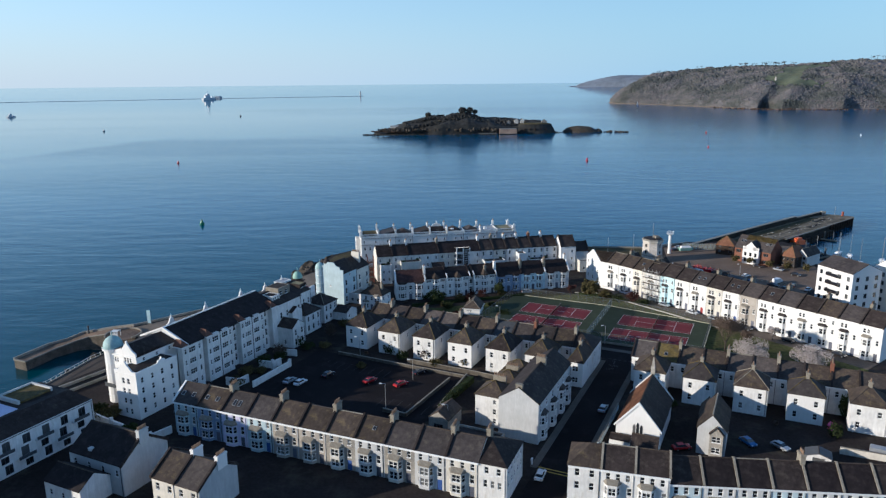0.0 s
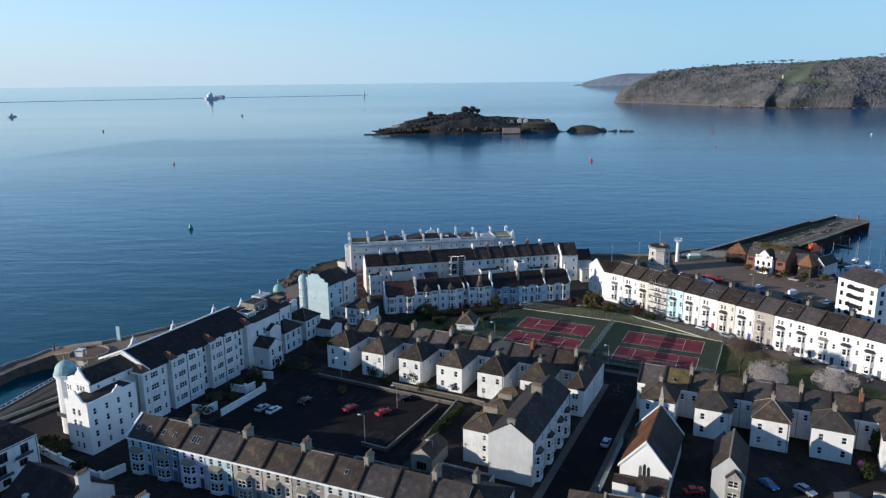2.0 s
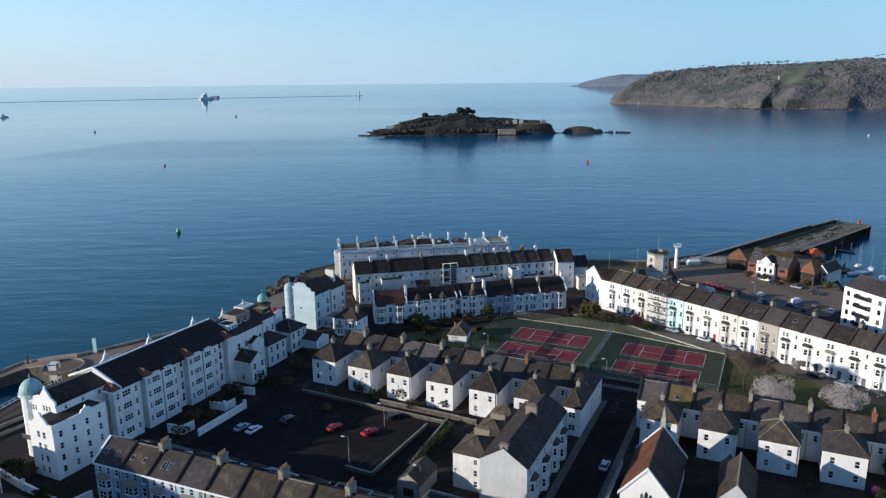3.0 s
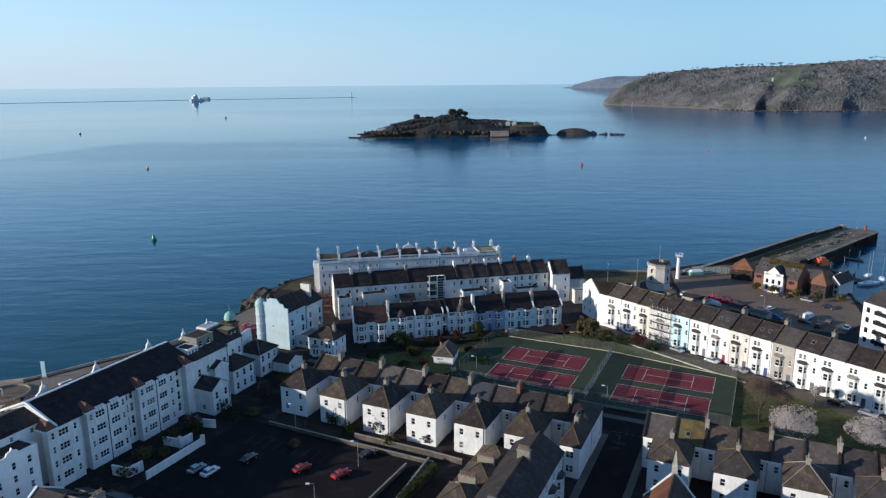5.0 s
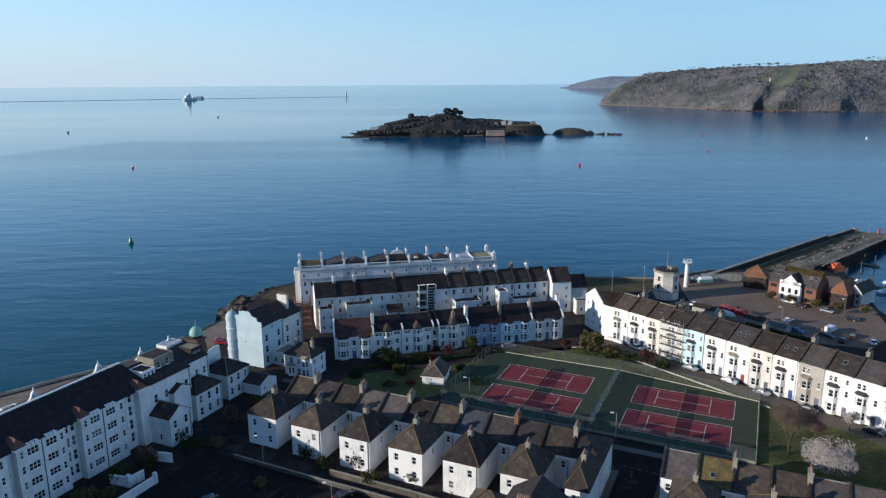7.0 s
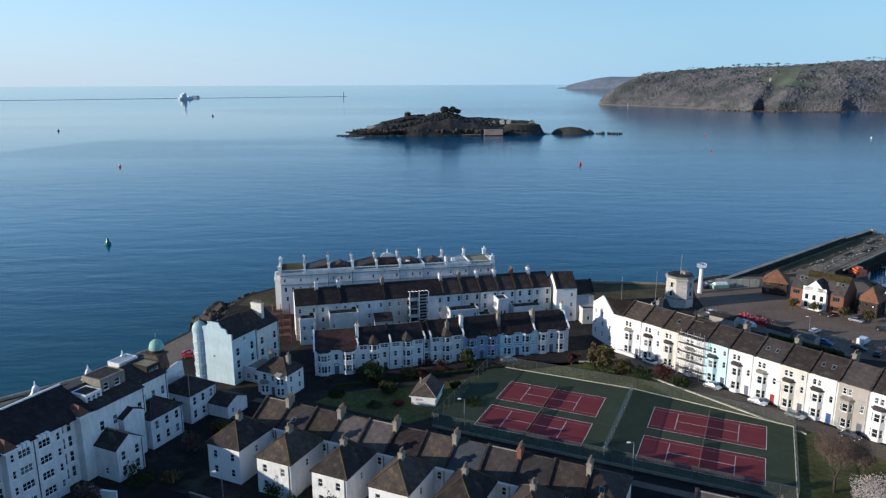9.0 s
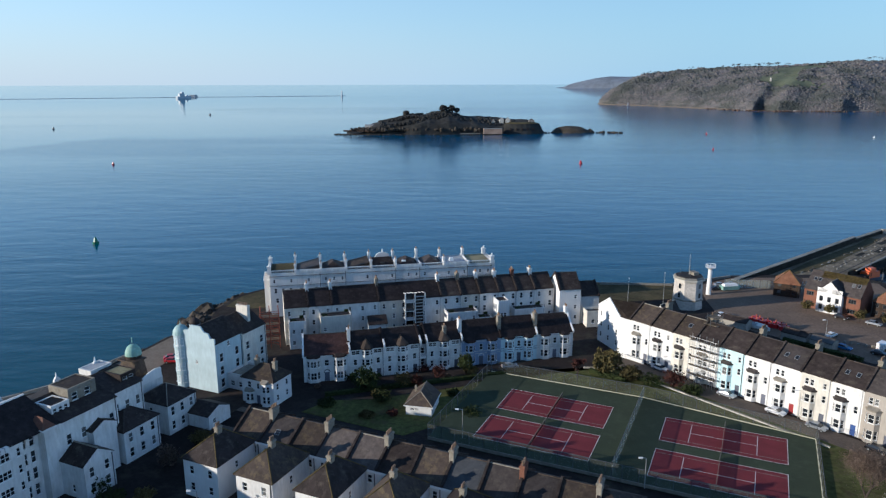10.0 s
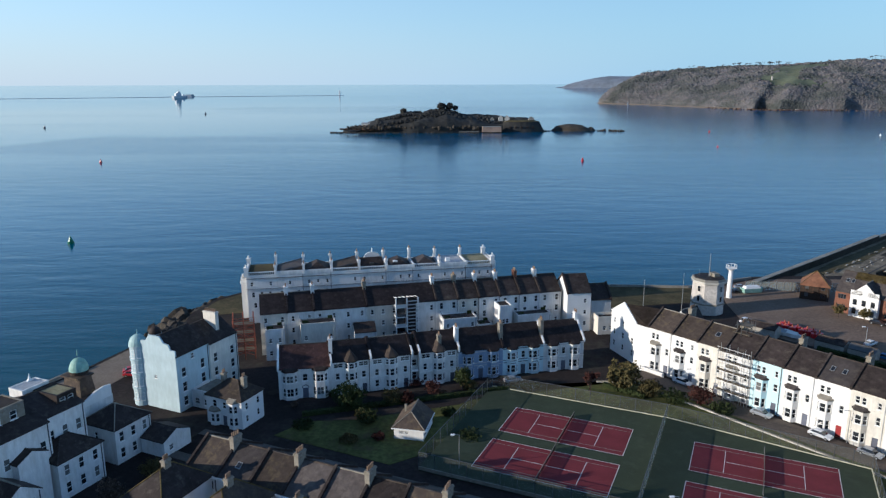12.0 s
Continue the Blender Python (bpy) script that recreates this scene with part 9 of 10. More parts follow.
wall_run([(2.0, -97.2), (11.6, -97.0)][:1] + [(1.9, -96.4)], 1.3, 0.3, "white", "white corner wall")
wall_run([(13.4, -62), (13.4, -84)], 1.4, 0.35, "paleblue", "blue-painted chapel yard wall")
wall_run([(63, -64), (86, -63.4)], 1.6, 0.35, "cream", "cream garden walls below the villas")
wall_run([(48, -76), (92, -72)], 1.0, 0.3, "brick", "low brick wall of the yard")
wall_run([(47.5, 268.5), (55.5, 268.2), (88.5, 227.5)], 0.4, 0.25, "cream", "low cream kerb wall along the pavement", m=pose(0, 0, G))
wall_run([(59.0, 276.2), (63.5, 271.0)], 0.9, 0.3, "white", "low white forecourt wall", m=pose(0, 0, G))


def street_lamp(x, y, h, label="tall grey street lamp beside the street"):
    l = thing("street_lamp", at(x, y), label, "street lamp", "street lamps")
    bm = bmesh.new()
    tube(bm, 0.1, 0.06, 0, h, 8)
    part("post", bm, "metal", l)
    bm = bmesh.new()
    rod(bm, (0, 0, h), (-0.9, -0.3, h + 0.25), 0.05)
    part("arm", bm, "metal", l)
    part("lantern", boxes((-1.5, -0.45, h + 0.15, -0.8, -0.15, h + 0.35)), "frame", l)


for x, y, h in ((15.3, 231.1, 7.0), (47.5, 213.6, 6.0), (-12.0, 186.0, 6.0), (-18.0, 168.0, 7.0), (-29, 203, 6.5), (69, 186, 7.5), (88.5, 240.5, 6.5), (118, 285, 7.0), (140, 262, 7.0), (60, 150, 6.0), (-2, 158, 6.0)):
    street_lamp(x, y, h)


def shed(m, w, d, e, r, wall, roof, label):
    house(m, w, d, e, r, label, wall, roof, "gable_y", front=[(w / 2 - 1.2, 0.2, 2.4, 1.9)], name="shed", category="shed", style="modern")


shed(town(-25.5, -92.2), 5.0, 8.0, 3.4, 5.2, "stone", "slatebrown", "stone outbuilding with a pale gable and slate roof")
shed(town(56.0, -72.4), 4.8, 3.8, 2.2, 3.0, "white", "tarp", "white sheet-roofed shed in the yard")
house(town(-64.0, -103.5), 8.0, 3.6, 2.6, 3.2, "low flat-roofed rear annexe behind the terrace", "paleblue", "tarp", "flat", name="annexe", front=[], category="annexe", group="annexes")
house(town(-52.0, -102.8), 7.0, 4.0, 2.8, 3.4, "glazed lean-to behind the terrace", "grey", "tarp", "flat", name="annexe", front=[], category="annexe", group="annexes")
house(town(-78.0, -105.5), 6.0, 5.0, 3.4, 4.4, "rear annexe with a pale sheet roof", "white", "tarp", "gable", name="annexe", category="annexe", group="annexes")
house(town(-36.0, -101.0), 8.0, 3.6, 2.7, 3.3, "low dark-roofed rear annexe", "stone", "slatedark", "flat", name="annexe", category="annexe", group="annexes")
house(town(-18.0, -98.6), 12.0, 6.0, 3.0, 3.6, "low flat-roofed yard building", "stone", "slatedark", "flat", name="annexe", category="annexe", group="annexes")


def playhouse():
    t = thing("playhouse", at(89.7, 156.9, G, 20), "small pink plastic playhouse in a garden", "playhouse")
    part("body", boxes((-0.65, -0.65, 0, 0.65, 0.65, 1.1)), "pink", t)
    bm = bmesh.new()
    roof_mesh(bm, "gable_y", 1.3, 1.3, 1.1, 1.6, 0.12)
    part("roof", bm, "pink", t, "", pose(-0.65, -0.65, 0))
    part("door", boxes((-0.25, -0.69, 0.05, 0.25, -0.65, 0.9)), "frame", t)


playhouse()


def bill_sign():
    s = thing("upright_sign", at(-106.6, 234.3), "tall pale blue upright banner on the promenade", "banner")
    part("panel", boxes((-0.55, -0.1, 0.4, 0.55, 0.1, 4.9)), "turquoise", s)
    part("foot", boxes((-0.9, -0.4, 0, 0.9, 0.4, 0.4)), "concrete", s)
    p = thing("quay_marker", pose(-128.4, 234.4, 4.6), "dark iron marker post on the quay", "marker post")
    bm = bmesh.new()
    tube(bm, 0.35, 0.22, 0, 2.6, 8)
    part("post", bm, "darkframe", p)
    bm = bmesh.new()
    tube(bm, 0.4, 0.4, 2.6, 3.0, 8)
    part("cap", bm, "darkframe", p)
    v = thing("quay_stair_tower", pose(-113.6, 220.5, 3.0), "white steel stair tower by the harbour pool", "stair tower")
    for i in range(4):
        bm = bmesh.new()
        tube(bm, 0.12, 0.12, 0, 7.5, 6, (i % 2) * 2.2, (i // 2) * 2.2)
        part("leg", bm, "bright", v)
    for z in (2.4, 4.8, 7.2):
        part("landing", boxes((0, 0, z, 2.2, 2.2, z + 0.15)), "bright", v)
    part("screen", boxes((0, -0.05, 2.6, 2.2, 0.05, 6.8)), "bright", v)


bill_sign()

# ==== vehicles ====
CARS = {}


def car(m, paint, label, van=False):
    key = (paint, van)
    if key in CARS:
        c = copy_thing(CARS[key], m)
        return tagged(c, label)
    c = thing("van" if van else "car", m, label, "van" if van else "car", "parked vehicles")
    L, W, H = (5.2, 1.95, 2.1) if van else (4.2, 1.75, 1.45)
    bm = bmesh.new()
    if van:
        prof = [(0, 0.35), (L, 0.35), (L, 0.95), (L - 0.9, 1.1), (L - 1.7, H), (0.1, H), (0, 1.9)]
    else:
        prof = [(0, 0.35), (L, 0.35), (L + 0.03, 0.62), (L - 0.15, 0.8), (L - 1.15, 0.93), (0.55, 0.97), (0.05, 0.9)]
    a = [bm.verts.new((p[0] - L / 2, -W / 2, p[1])) for p in prof]
    b = [bm.verts.new((p[0] - L / 2, W / 2, p[1])) for p in prof]
    bm.faces.new(a)
    bm.faces.new(b[::-1])
    for i in range(len(prof)):
        j = (i + 1) % len(prof)
        bm.faces.new((a[i], b[i], b[j], a[j]))
    bmesh.ops.recalc_face_normals(bm, faces=bm.faces[:])
    bmesh.ops.bevel(bm, geom=bm.edges[:], offset=0.07, segments=1, affect="EDGES")
    part("body", bm, paint, c)
    if van:
        part("windscreen", boxes((L / 2 - 1.55, -0.8, 1.2, L / 2 - 1.0, 0.8, 1.75, 0.1)), "glass", c)
    else:
        bm = bmesh.new()
        lo = [(-1.62, -0.80, 0.94), (1.05, -0.80, 0.92), (1.05, 0.80, 0.92), (-1.62, 0.80, 0.94)]
        hi = [(-1.1, -0.62, 1.38), (0.35, -0.62, 1.40), (0.35, 0.62, 1.40), (-1.1, 0.62, 1.38)]
        va = [bm.verts.new(p) for p in lo]
        vb = [bm.verts.new(p) for p in hi]
        for i in range(4):
            j = (i + 1) % 4
            bm.faces.new((va[i], va[j], vb[j], vb[i]))
        bm.faces.new(vb)
        bm.faces.new(va[::-1])
        part("cabin_glass", bm, "glass", c)
        part("roof_panel", boxes((-1.12, -0.64, 1.385, 0.37, 0.64, 1.45, 0.05)), paint, c)
    wx = (-L / 2 + 0.8, L / 2 - 0.8)

    def wh(bm):
        tube(bm, 0.32, 0.32, -0.1, 0.1, 12)
    for x in wx:
        for y in (-W / 2 + 0.08, W / 2 - 0.08):
            t = place("wheel", mesh_of(("wheel",), wh, "tyre"), c, "", pose(x, y, 0.32, 90, 0, 0))

            def rm(bm):
                tube(bm, 0.19, 0.17, -0.115, 0.115, 10)
            place("rim", mesh_of(("rim",), rm, "metal"), t)
    for y in (-0.6, 0.6):
        part("headlight", boxes((L / 2 - 0.12, y - 0.18, 0.6, L / 2 + 0.02, y + 0.18, 0.75)), "frame", c)
        part("tail_light", boxes((-L / 2 - 0.02, y - 0.15, 0.65, -L / 2 + 0.1, y + 0.15, 0.8)), "red", c)
    CARS[key] = c
    return c


for x, y, a, p, lb, v in (
    (-46.4, 184.6, 60, "carsilver", "silver car parked in the shaded car park", False), (-43.2, 183.4, 60, "carwhite", "white car parked in the shaded car park", False),
    (-24.0, 184.6, 50, "red", "red car parked in the dark car park", False), (-15.2, 182.2, 45, "red", "red car parked by the low stone wall", False), (-36.4, 188.8, 60, "carblack", "black car parked in the dark car park", False),
    (37.3, 166.9, 65, "carsilver", "silver car driving along the shaded street", False), (17.6, 135.8, 70, "carwhite", "white car on the shaded street", False),
    (66.9, 149.8, -70, "blue", "blue car parked in the yard", False), (73.4, 147.8, -60, "carsilver", "silver car parked in the yard", False), (94.2, 144.0, -30, "carsilver", "silver van parked in the yard", True),
    (51.0, 147.5, 10, "red", "red car beside the small house", False),
    (66.6, 267.2, -50, "carwhite", "white car parked by the terrace", False), (77.3, 251.5, -50, "carsilver", "silver car parked along the terrace", False), (106.0, 214.5, -50, "carblack", "black car parked along the terrace", False),
    (110.5, 208.6, -50, "carsilver", "silver car parked along the terrace", False), (97.0, 226.0, -52, "carblack", "dark car parked by the bright terrace", False), (28.6, 268.9, 14, "carsilver", "silver car parked before the park terrace", False), (-60.0, 275.5, 20, "red", "red car on the waterfront road", False),
    (122.9, 290.6, 35, "carwhite", "white car parked on the quayside road", False), (132.0, 281.2, 40, "carwhite", "white van parked on the quayside", True), (139.2, 270.2, 50, "carwhite", "white car parked on the quayside", False),
    (134.5, 306.6, -50, "carblack", "dark car by the waterside houses", False), (141.0, 300.5, -50, "carsilver", "silver car by the waterside houses", False), (107.5, 338.0, 20, "carblack", "dark car by the harbour beacon", False), (98.5, 309.0, 40, "carwhite", "white car by the lookout tower", False), (101.0, 305.5, 40, "carsilver", "silver car by the lookout tower", False),
    (128.2, 276.5, -50, "carblack", "dark car on the quayside road", False), (121.0, 281.0, -50, "blue", "blue car behind the terrace", False), (12.5, 221.5, -24, "carwhite", "white car parked beside the court fence", False), (20.2, 218.4, -24, "carsilver", "silver car parked beside the court fence", False), (-8.0, 231.5, -24, "carsilver", "silver car parked by the lawn", False),
    (84.6, 242.6, -51, "carwhite", "white car parked along the terrace", False), (90.0, 235.6, -51, "carsilver", "silver car parked along the terrace", False), (115.4, 202.6, -51, "carblack", "dark car parked along the terrace", False),
    (130.6, 272.0, 50, "carblack", "dark car parked behind the terrace", False), (136.0, 276.0, 55, "carblack", "dark car parked on the quayside", False), (144.5, 292.0, -48, "carblack", "dark car by the waterside houses", False), (111.0, 342.5, 0, "carsilver", "silver car by the harbour fence", False), (115.5, 343.0, 0, "carblack", "dark car by the harbour fence", False), (-10.5, 190.5, 45, "carblack", "dark car parked by the lane wall", False), (3.0, 227.0, -24, "carblack", "dark car parked by the terrace", False), (32.5, 213.5, -24, "carblack", "dark car parked beside the court fence", False),
):
    car(at(x, y, G + 0.06, a), p, lb, v)

# ==== trees and bushes ====
def leaves(bm_points, size, seed, flat=0.6):
    """Small crossed leaf sprays at the given points, as lists of corners and faces."""
    rnd = random.Random(seed)
    verts, faces = [], []
    for p in bm_points:
        s = size * rnd.uniform(0.6, 1.3)
        q = Euler((rnd.uniform(0, 6.28), rnd.uniform(0, 6.28), rnd.uniform(0, 6.28))).to_matrix()
        o = len(verts)
        for c in ((-s, -s * flat, 0), (s, -s * flat * 0.6, 0.1 * s), (s * 0.8, s * flat, -0.1 * s), (-s * 0.7, s * flat * 0.8, 0.15 * s)):
            verts.append(tuple(Vector(p) + q @ Vector(c)))
        faces.append((o, o + 1, o + 2, o + 3))
    return verts, faces


def tree(x, y, h, spread, crown_mat, label, seed, name="tree", sprays=1500, size=0.26, trunk=0.3, crown_from=0.25, bare=False, z=G):
    t = thing(name, at(x, y, z), label, "tree" if name == "tree" else "bush", "")
    rnd = random.Random(seed)
    bm = bmesh.new()
    tips = []

    def grow(p, d, ln, r, lev):
        q = p + d * ln
        rod(bm, p, q, r, r * 0.65, 5 if lev < 2 else 3)
        if lev >= (5 if bare else 3):
            tips.append(q)
            return
        tips.append(q)
        for _ in range(3 if lev < 3 else 3):
            nd = (d + Vector((rnd.uniform(-1, 1), rnd.uniform(-1, 1), rnd.uniform(-0.25, 0.75))) * 0.75 * (spread / h * 1.3)).normalized()
            grow(q, nd, ln * rnd.uniform(0.6, 0.85), r * 0.6, lev + 1)
    grow(Vector((0, 0, -0.2)), Vector((rnd.uniform(-0.06, 0.06), rnd.uniform(-0.06, 0.06), 1)), h * crown_from + 0.2, trunk, 0)
    part("trunk", bm, "bark", t)
    pts = []
    for _ in range(sprays):
        if bare:
            b = rnd.choice(tips)
            p = b + Vector((rnd.gauss(0, 0.085 * spread), rnd.gauss(0, 0.085 * spread), rnd.gauss(0, 0.07 * spread)))
        else:
            a = rnd.uniform(0, 6.283)
            k = rnd.random() ** 0.45
            zz = rnd.uniform(-1, 1)
            rr = math.sqrt(max(0, 1 - zz * zz)) * spread * k
            p = Vector((rr * math.cos(a), rr * math.sin(a), h * (0.5 + crown_from * 0.5) + zz * k * h * (1 - crown_from) * 0.5))
            n1 = noise.noise(p * (1.6 / max(spread, 1)) + Vector((seed, 0, 0)))
            p *= 1 + 0.35 * n1
            if noise.noise(p * (3.0 / max(spread, 1)) + Vector((0, seed, 0))) < -0.28 or p.z < 0.05:
                continue
        pts.append(p)
    v, f = leaves(pts, size, seed)
    me = bpy.data.meshes.new("crown")
    me.from_pydata(v, [], f)
    me.materials.append(MAT[crown_mat])
    place("crown", me, t)
    return t


tree(52.5, 264.8, 6.4, 3.6, "winterbush", "large olive-brown bush at the park's edge", 51, "bush", 2600, 0.28, 0.3, 0.08)
tree(57.5, 261.6, 3.6, 3.0, "winterbush", "low brown bush beside the lawn", 52, "bush", 1200, 0.24, 0.15, 0.05)
tree(44.6, 261.6, 4.6, 2.2, "redbush", "small reddish winter tree at the lawn's edge", 53, "tree", 900, 0.18, 0.14, 0.3, True)
tree(66.8, 257.0, 4.4, 2.8, "redbush", "reddish winter shrub by the low wall", 54, "bush", 1100, 0.2, 0.12, 0.1)
tree(62.0, 258.5, 2.2, 3.4, "hedge", "low green shrubs on the bank", 55, "bush", 900, 0.2, 0.1, 0.02)
tree(70.0, 253.6, 1.8, 3.0, "hedge", "low green shrubs on the bank", 56, "bush", 800, 0.2, 0.1, 0.02)
tree(-6.8, 256.6, 4.8, 3.4, "hedge", "dark evergreen bush before the terrace", 57, "bush", 1800, 0.26, 0.2, 0.05)
tree(17.0, 263.6, 5.6, 2.0, "hedge", "slender evergreen tree before the terrace", 58, "tree", 900, 0.24, 0.14, 0.35)
tree(10.5, 262.0, 3.6, 2.0, "redbush", "reddish bare shrub before the terrace", 59, "bush", 700, 0.18, 0.1, 0.15)
tree(2.0, 258.6, 3.0, 2.4, "winterbush", "brown winter shrub in the park", 60, "bush", 800, 0.2, 0.1, 0.05)
tree(-2.5, 250.0, 2.6, 2.6, "hedge", "dark shrub on the shaded lawn", 61, "bush", 800, 0.2, 0.1, 0.05)
tree(17.5, 242.5, 1.6, 2.6, "hedge", "clipped green hedge beside the pavilion", 62, "bush", 700, 0.2, 0.1, 0.02)
tree(87.4, 198.6, 6.4, 5.6, "blossom", "rounded tree covered in pale blossom", 63, "tree", 9500, 0.105, 0.25, 0.12)
tree(102.6, 193.8, 6.0, 5.2, "blossom", "spreading tree covered in pale blossom", 64, "tree", 9500, 0.105, 0.25, 0.12)
tree(101.5, 216.2, 4.8, 3.6, "blossom", "small tree in thin pale blossom", 65, "tree", 1300, 0.15, 0.16, 0.25, True)
tree(82.5, 205.6, 10.5, 9.0, "twig", "large bare brown winter tree", 66, "tree", 22000, 0.075, 0.3, 0.30, True)
tree(91.0, 211.0, 5.0, 4.2, "twig", "bare twiggy winter shrub on the lawn", 166, "bush", 2600, 0.13, 0.14, 0.24, True)
for k, (u, v, hh, sp) in enumerate(((-86.5, -70.5, 2.2, 2.4), (-85.0, -81.5, 1.8, 2.0), (-90.0, -85.0, 2.6, 1.8), (-84.0, -60.5, 2.4, 2.6), (-79.5, -57.5, 2.0, 2.0), (-64.5, -57.0, 2.4, 1.8), (-52.5, -56.0, 2.6, 2.0), (-41.0, -56.2, 2.2, 2.2), (-29.0, -55.8, 1.8, 1.8), (25.5, -55.0, 1.8, 1.6), (37.5, -54.5, 2.2, 1.6), (50.0, -55.2, 2.0, 1.8), (62.5, -56.4, 3.6, 1.8), (-60.5, -66.5, 1.6, 1.5))):
    p = TOWN @ Vector((u, v, 0))
    tree(p.x, p.y, hh, sp, ("hedge", "winterbush", "twig")[k % 3], ("dark evergreen shrub in a back garden", "brown winter shrub in a back garden", "bare twiggy shrub in a back garden")[k % 3], 150 + k, "bush", 700, 0.2, 0.1, 0.05, k % 3 == 2)
tree(95.6, 161.9, 6.6, 1.7, "hedge", "tall ivy-covered tree by the villa", 171, "tree", 1500, 0.24, 0.16, 0.1)
for k, (u, v, hh, sp) in enumerate(((-74, 2, 1.6, 1.8), (-68, 9, 2.2, 2.0), (-60, 14, 1.8, 2.4), (-78, -6, 2.4, 2.0), (-71, -13, 1.4, 2.2), (-63, -4, 1.3, 1.6), (-57, 5, 2.6, 1.8), (-52, 12, 2.0, 2.0), (-47, 3.5, 1.6, 1.6), (-60, -14, 1.0, 1.8), (-55, -11, 1.2, 1.2), (-66, 15, 3.2, 2.2), (-80, 5, 3.0, 2.4), (-48, 17, 2.4, 2.0))):
    p = TOWN @ Vector((u, v, 0))
    tree(p.x, p.y, hh, sp, ("hedge", "winterbush", "redbush", "twig")[k % 4], ("dark evergreen shrub on the shaded lawn", "brown winter shrub on the lawn", "reddish winter shrub on the lawn", "bare twiggy shrub on the lawn")[k % 4], 190 + k, "bush", 800, 0.2, 0.1, 0.05, k % 4 == 3)
tree(-77.2, 153.6, 3.4, 2.2, "hedge", "round evergreen bush against the hotel wall", 67, "bush", 1500, 0.22, 0.15, 0.03)
tree(-87.5, 164.0, 2.6, 3.4, "winterbush", "brown shrubs in the hotel garden", 68, "bush", 1200, 0.22, 0.15, 0.03)
tree(-91.5, 166.5, 2.4, 2.6, "hedge", "green shrubs in the hotel garden", 69, "bush", 900, 0.22, 0.15, 0.03)
for k, (x, y) in enumerate(((-60, 190), (-57, 197), (-53.5, 204), (-60.5, 183), (-50.5, 213), (-41, 222), (-38, 231), (-20, 205.5), (-9, 201.5), (3, 196.5))):
    tree(x, y, 2.6 + (k % 3) * 0.7, 2.2, ("winterbush", "hedge", "twig")[k % 3], ("brown garden shrub behind the houses", "dark evergreen garden shrub behind the houses", "bare twiggy garden shrub behind the houses")[k % 3], 80 + k, "bush", 700, 0.22, 0.12, 0.05)
for k, (x, y) in enumerate(((127, 313), (132, 309), (138, 303), (144, 299), (151, 296))):
    tree(x, y, 4.0, 1.8, "winterbush", "small brown tree before the waterside houses", 100 + k, "tree", 600, 0.22, 0.12, 0.3)


def hedge(line, h, w, label, seed):
    """A hedge of leaf sprays round a solid core."""
    rnd = random.Random(seed)
    t = thing("hedge", at(0, 0), label, "hedge", "hedges")
    pts = []
    for a, b in zip(line, line[1:]):
        ln = math.hypot(b[0] - a[0], b[1] - a[1])
        q = pose(a[0], a[1], 0, 0, 0, math.degrees(math.atan2(b[1] - a[1], b[0] - a[0])))
        part("core", boxes((0, -w * 0.35, 0, ln, w * 0.35, h * 0.8)), "hedge", t, "", q)
        for _ in range(int(ln * 70)):
            p = q @ Vector((rnd.uniform(0, ln), rnd.uniform(-0.5, 0.5) * w, rnd.uniform(0.1, 1.0) * h * (0.85 + 0.3 * noise.noise(Vector((a[0] + rnd.random() * ln, seed, 0)) * 0.3))))
            pts.append(p)
    v, f = leaves(pts, 0.22, seed)
    me = bpy.data.meshes.new("foliage")
    me.from_pydata(v, [], f)
    me.materials.append(MAT["hedge"])
    place("foliage", me, t)


hedge([(4.5, 184.5), (-1.5, 173.0), (-3.5, 166.0)], 2.2, 2.0, "dark overgrown hedge along the lane", 121)
hedge([(48.5, 266.0), (56.0, 260.0), (64.0, 250.5), (76, 240.5)][:2], 1.4, 1.4, "low hedge along the top of the lawn", 122)
hedge([(-16, 252.4), (6, 258.6), (34, 266.0)], 1.3, 1.2, "clipped hedge before the park terrace", 123)

# ==== marina and boats ====
def yacht(x, y, ln, a, label):
    b = thing("yacht", pose(x, y, 0.0, 0, 0, a), label, "boat", "moored yachts")
    bm = bmesh.new()
    n = 9
    rows = []
    for i in range(n):
        k = i / (n - 1)
        w = 0.16 * ln * math.sin(math.pi * (0.12 + 0.82 * (1 - k))) ** 0.8 + 0.02
        xx = (k - 0.5) * ln
        rows.append([bm.verts.new(p) for p in ((xx, -w, 1.1), (xx * 0.94, -w * 0.6, -0.2), (xx * 0.94, w * 0.6, -0.2), (xx, w, 1.1))])
    for i in range(n - 1):
        for j in range(3):
            bm.faces.new((rows[i][j], rows[i][j + 1], rows[i + 1][j + 1], rows[i + 1][j]))
        bm.faces.new((rows[i][3], rows[i][0], rows[i + 1][0], rows[i + 1][3]))
    bm.faces.new(rows[0])
    bm.faces.new(rows[-1][::-1])
    bmesh.ops.recalc_face_normals(bm, faces=bm.faces[:])
    part("hull", bm, "carwhite", b)
    part("coachroof", boxes((-ln * 0.2, -ln * 0.08, 1.1, ln * 0.18, ln * 0.08, 1.7, 0.15)), "bright", b)
    bm = bmesh.new()
    rod(bm, (0.05 * ln, 0, 1.1), (0.05 * ln, 0, 1.2 + ln * 1.25), 0.09, 0.05)
    part("mast", bm, "metal", b)
    bm = bmesh.new()
    rod(bm, (0.05 * ln, 0, 2.4), (-0.38 * ln, 0, 2.3), 0.08)
    part("boom", bm, "metal", b)


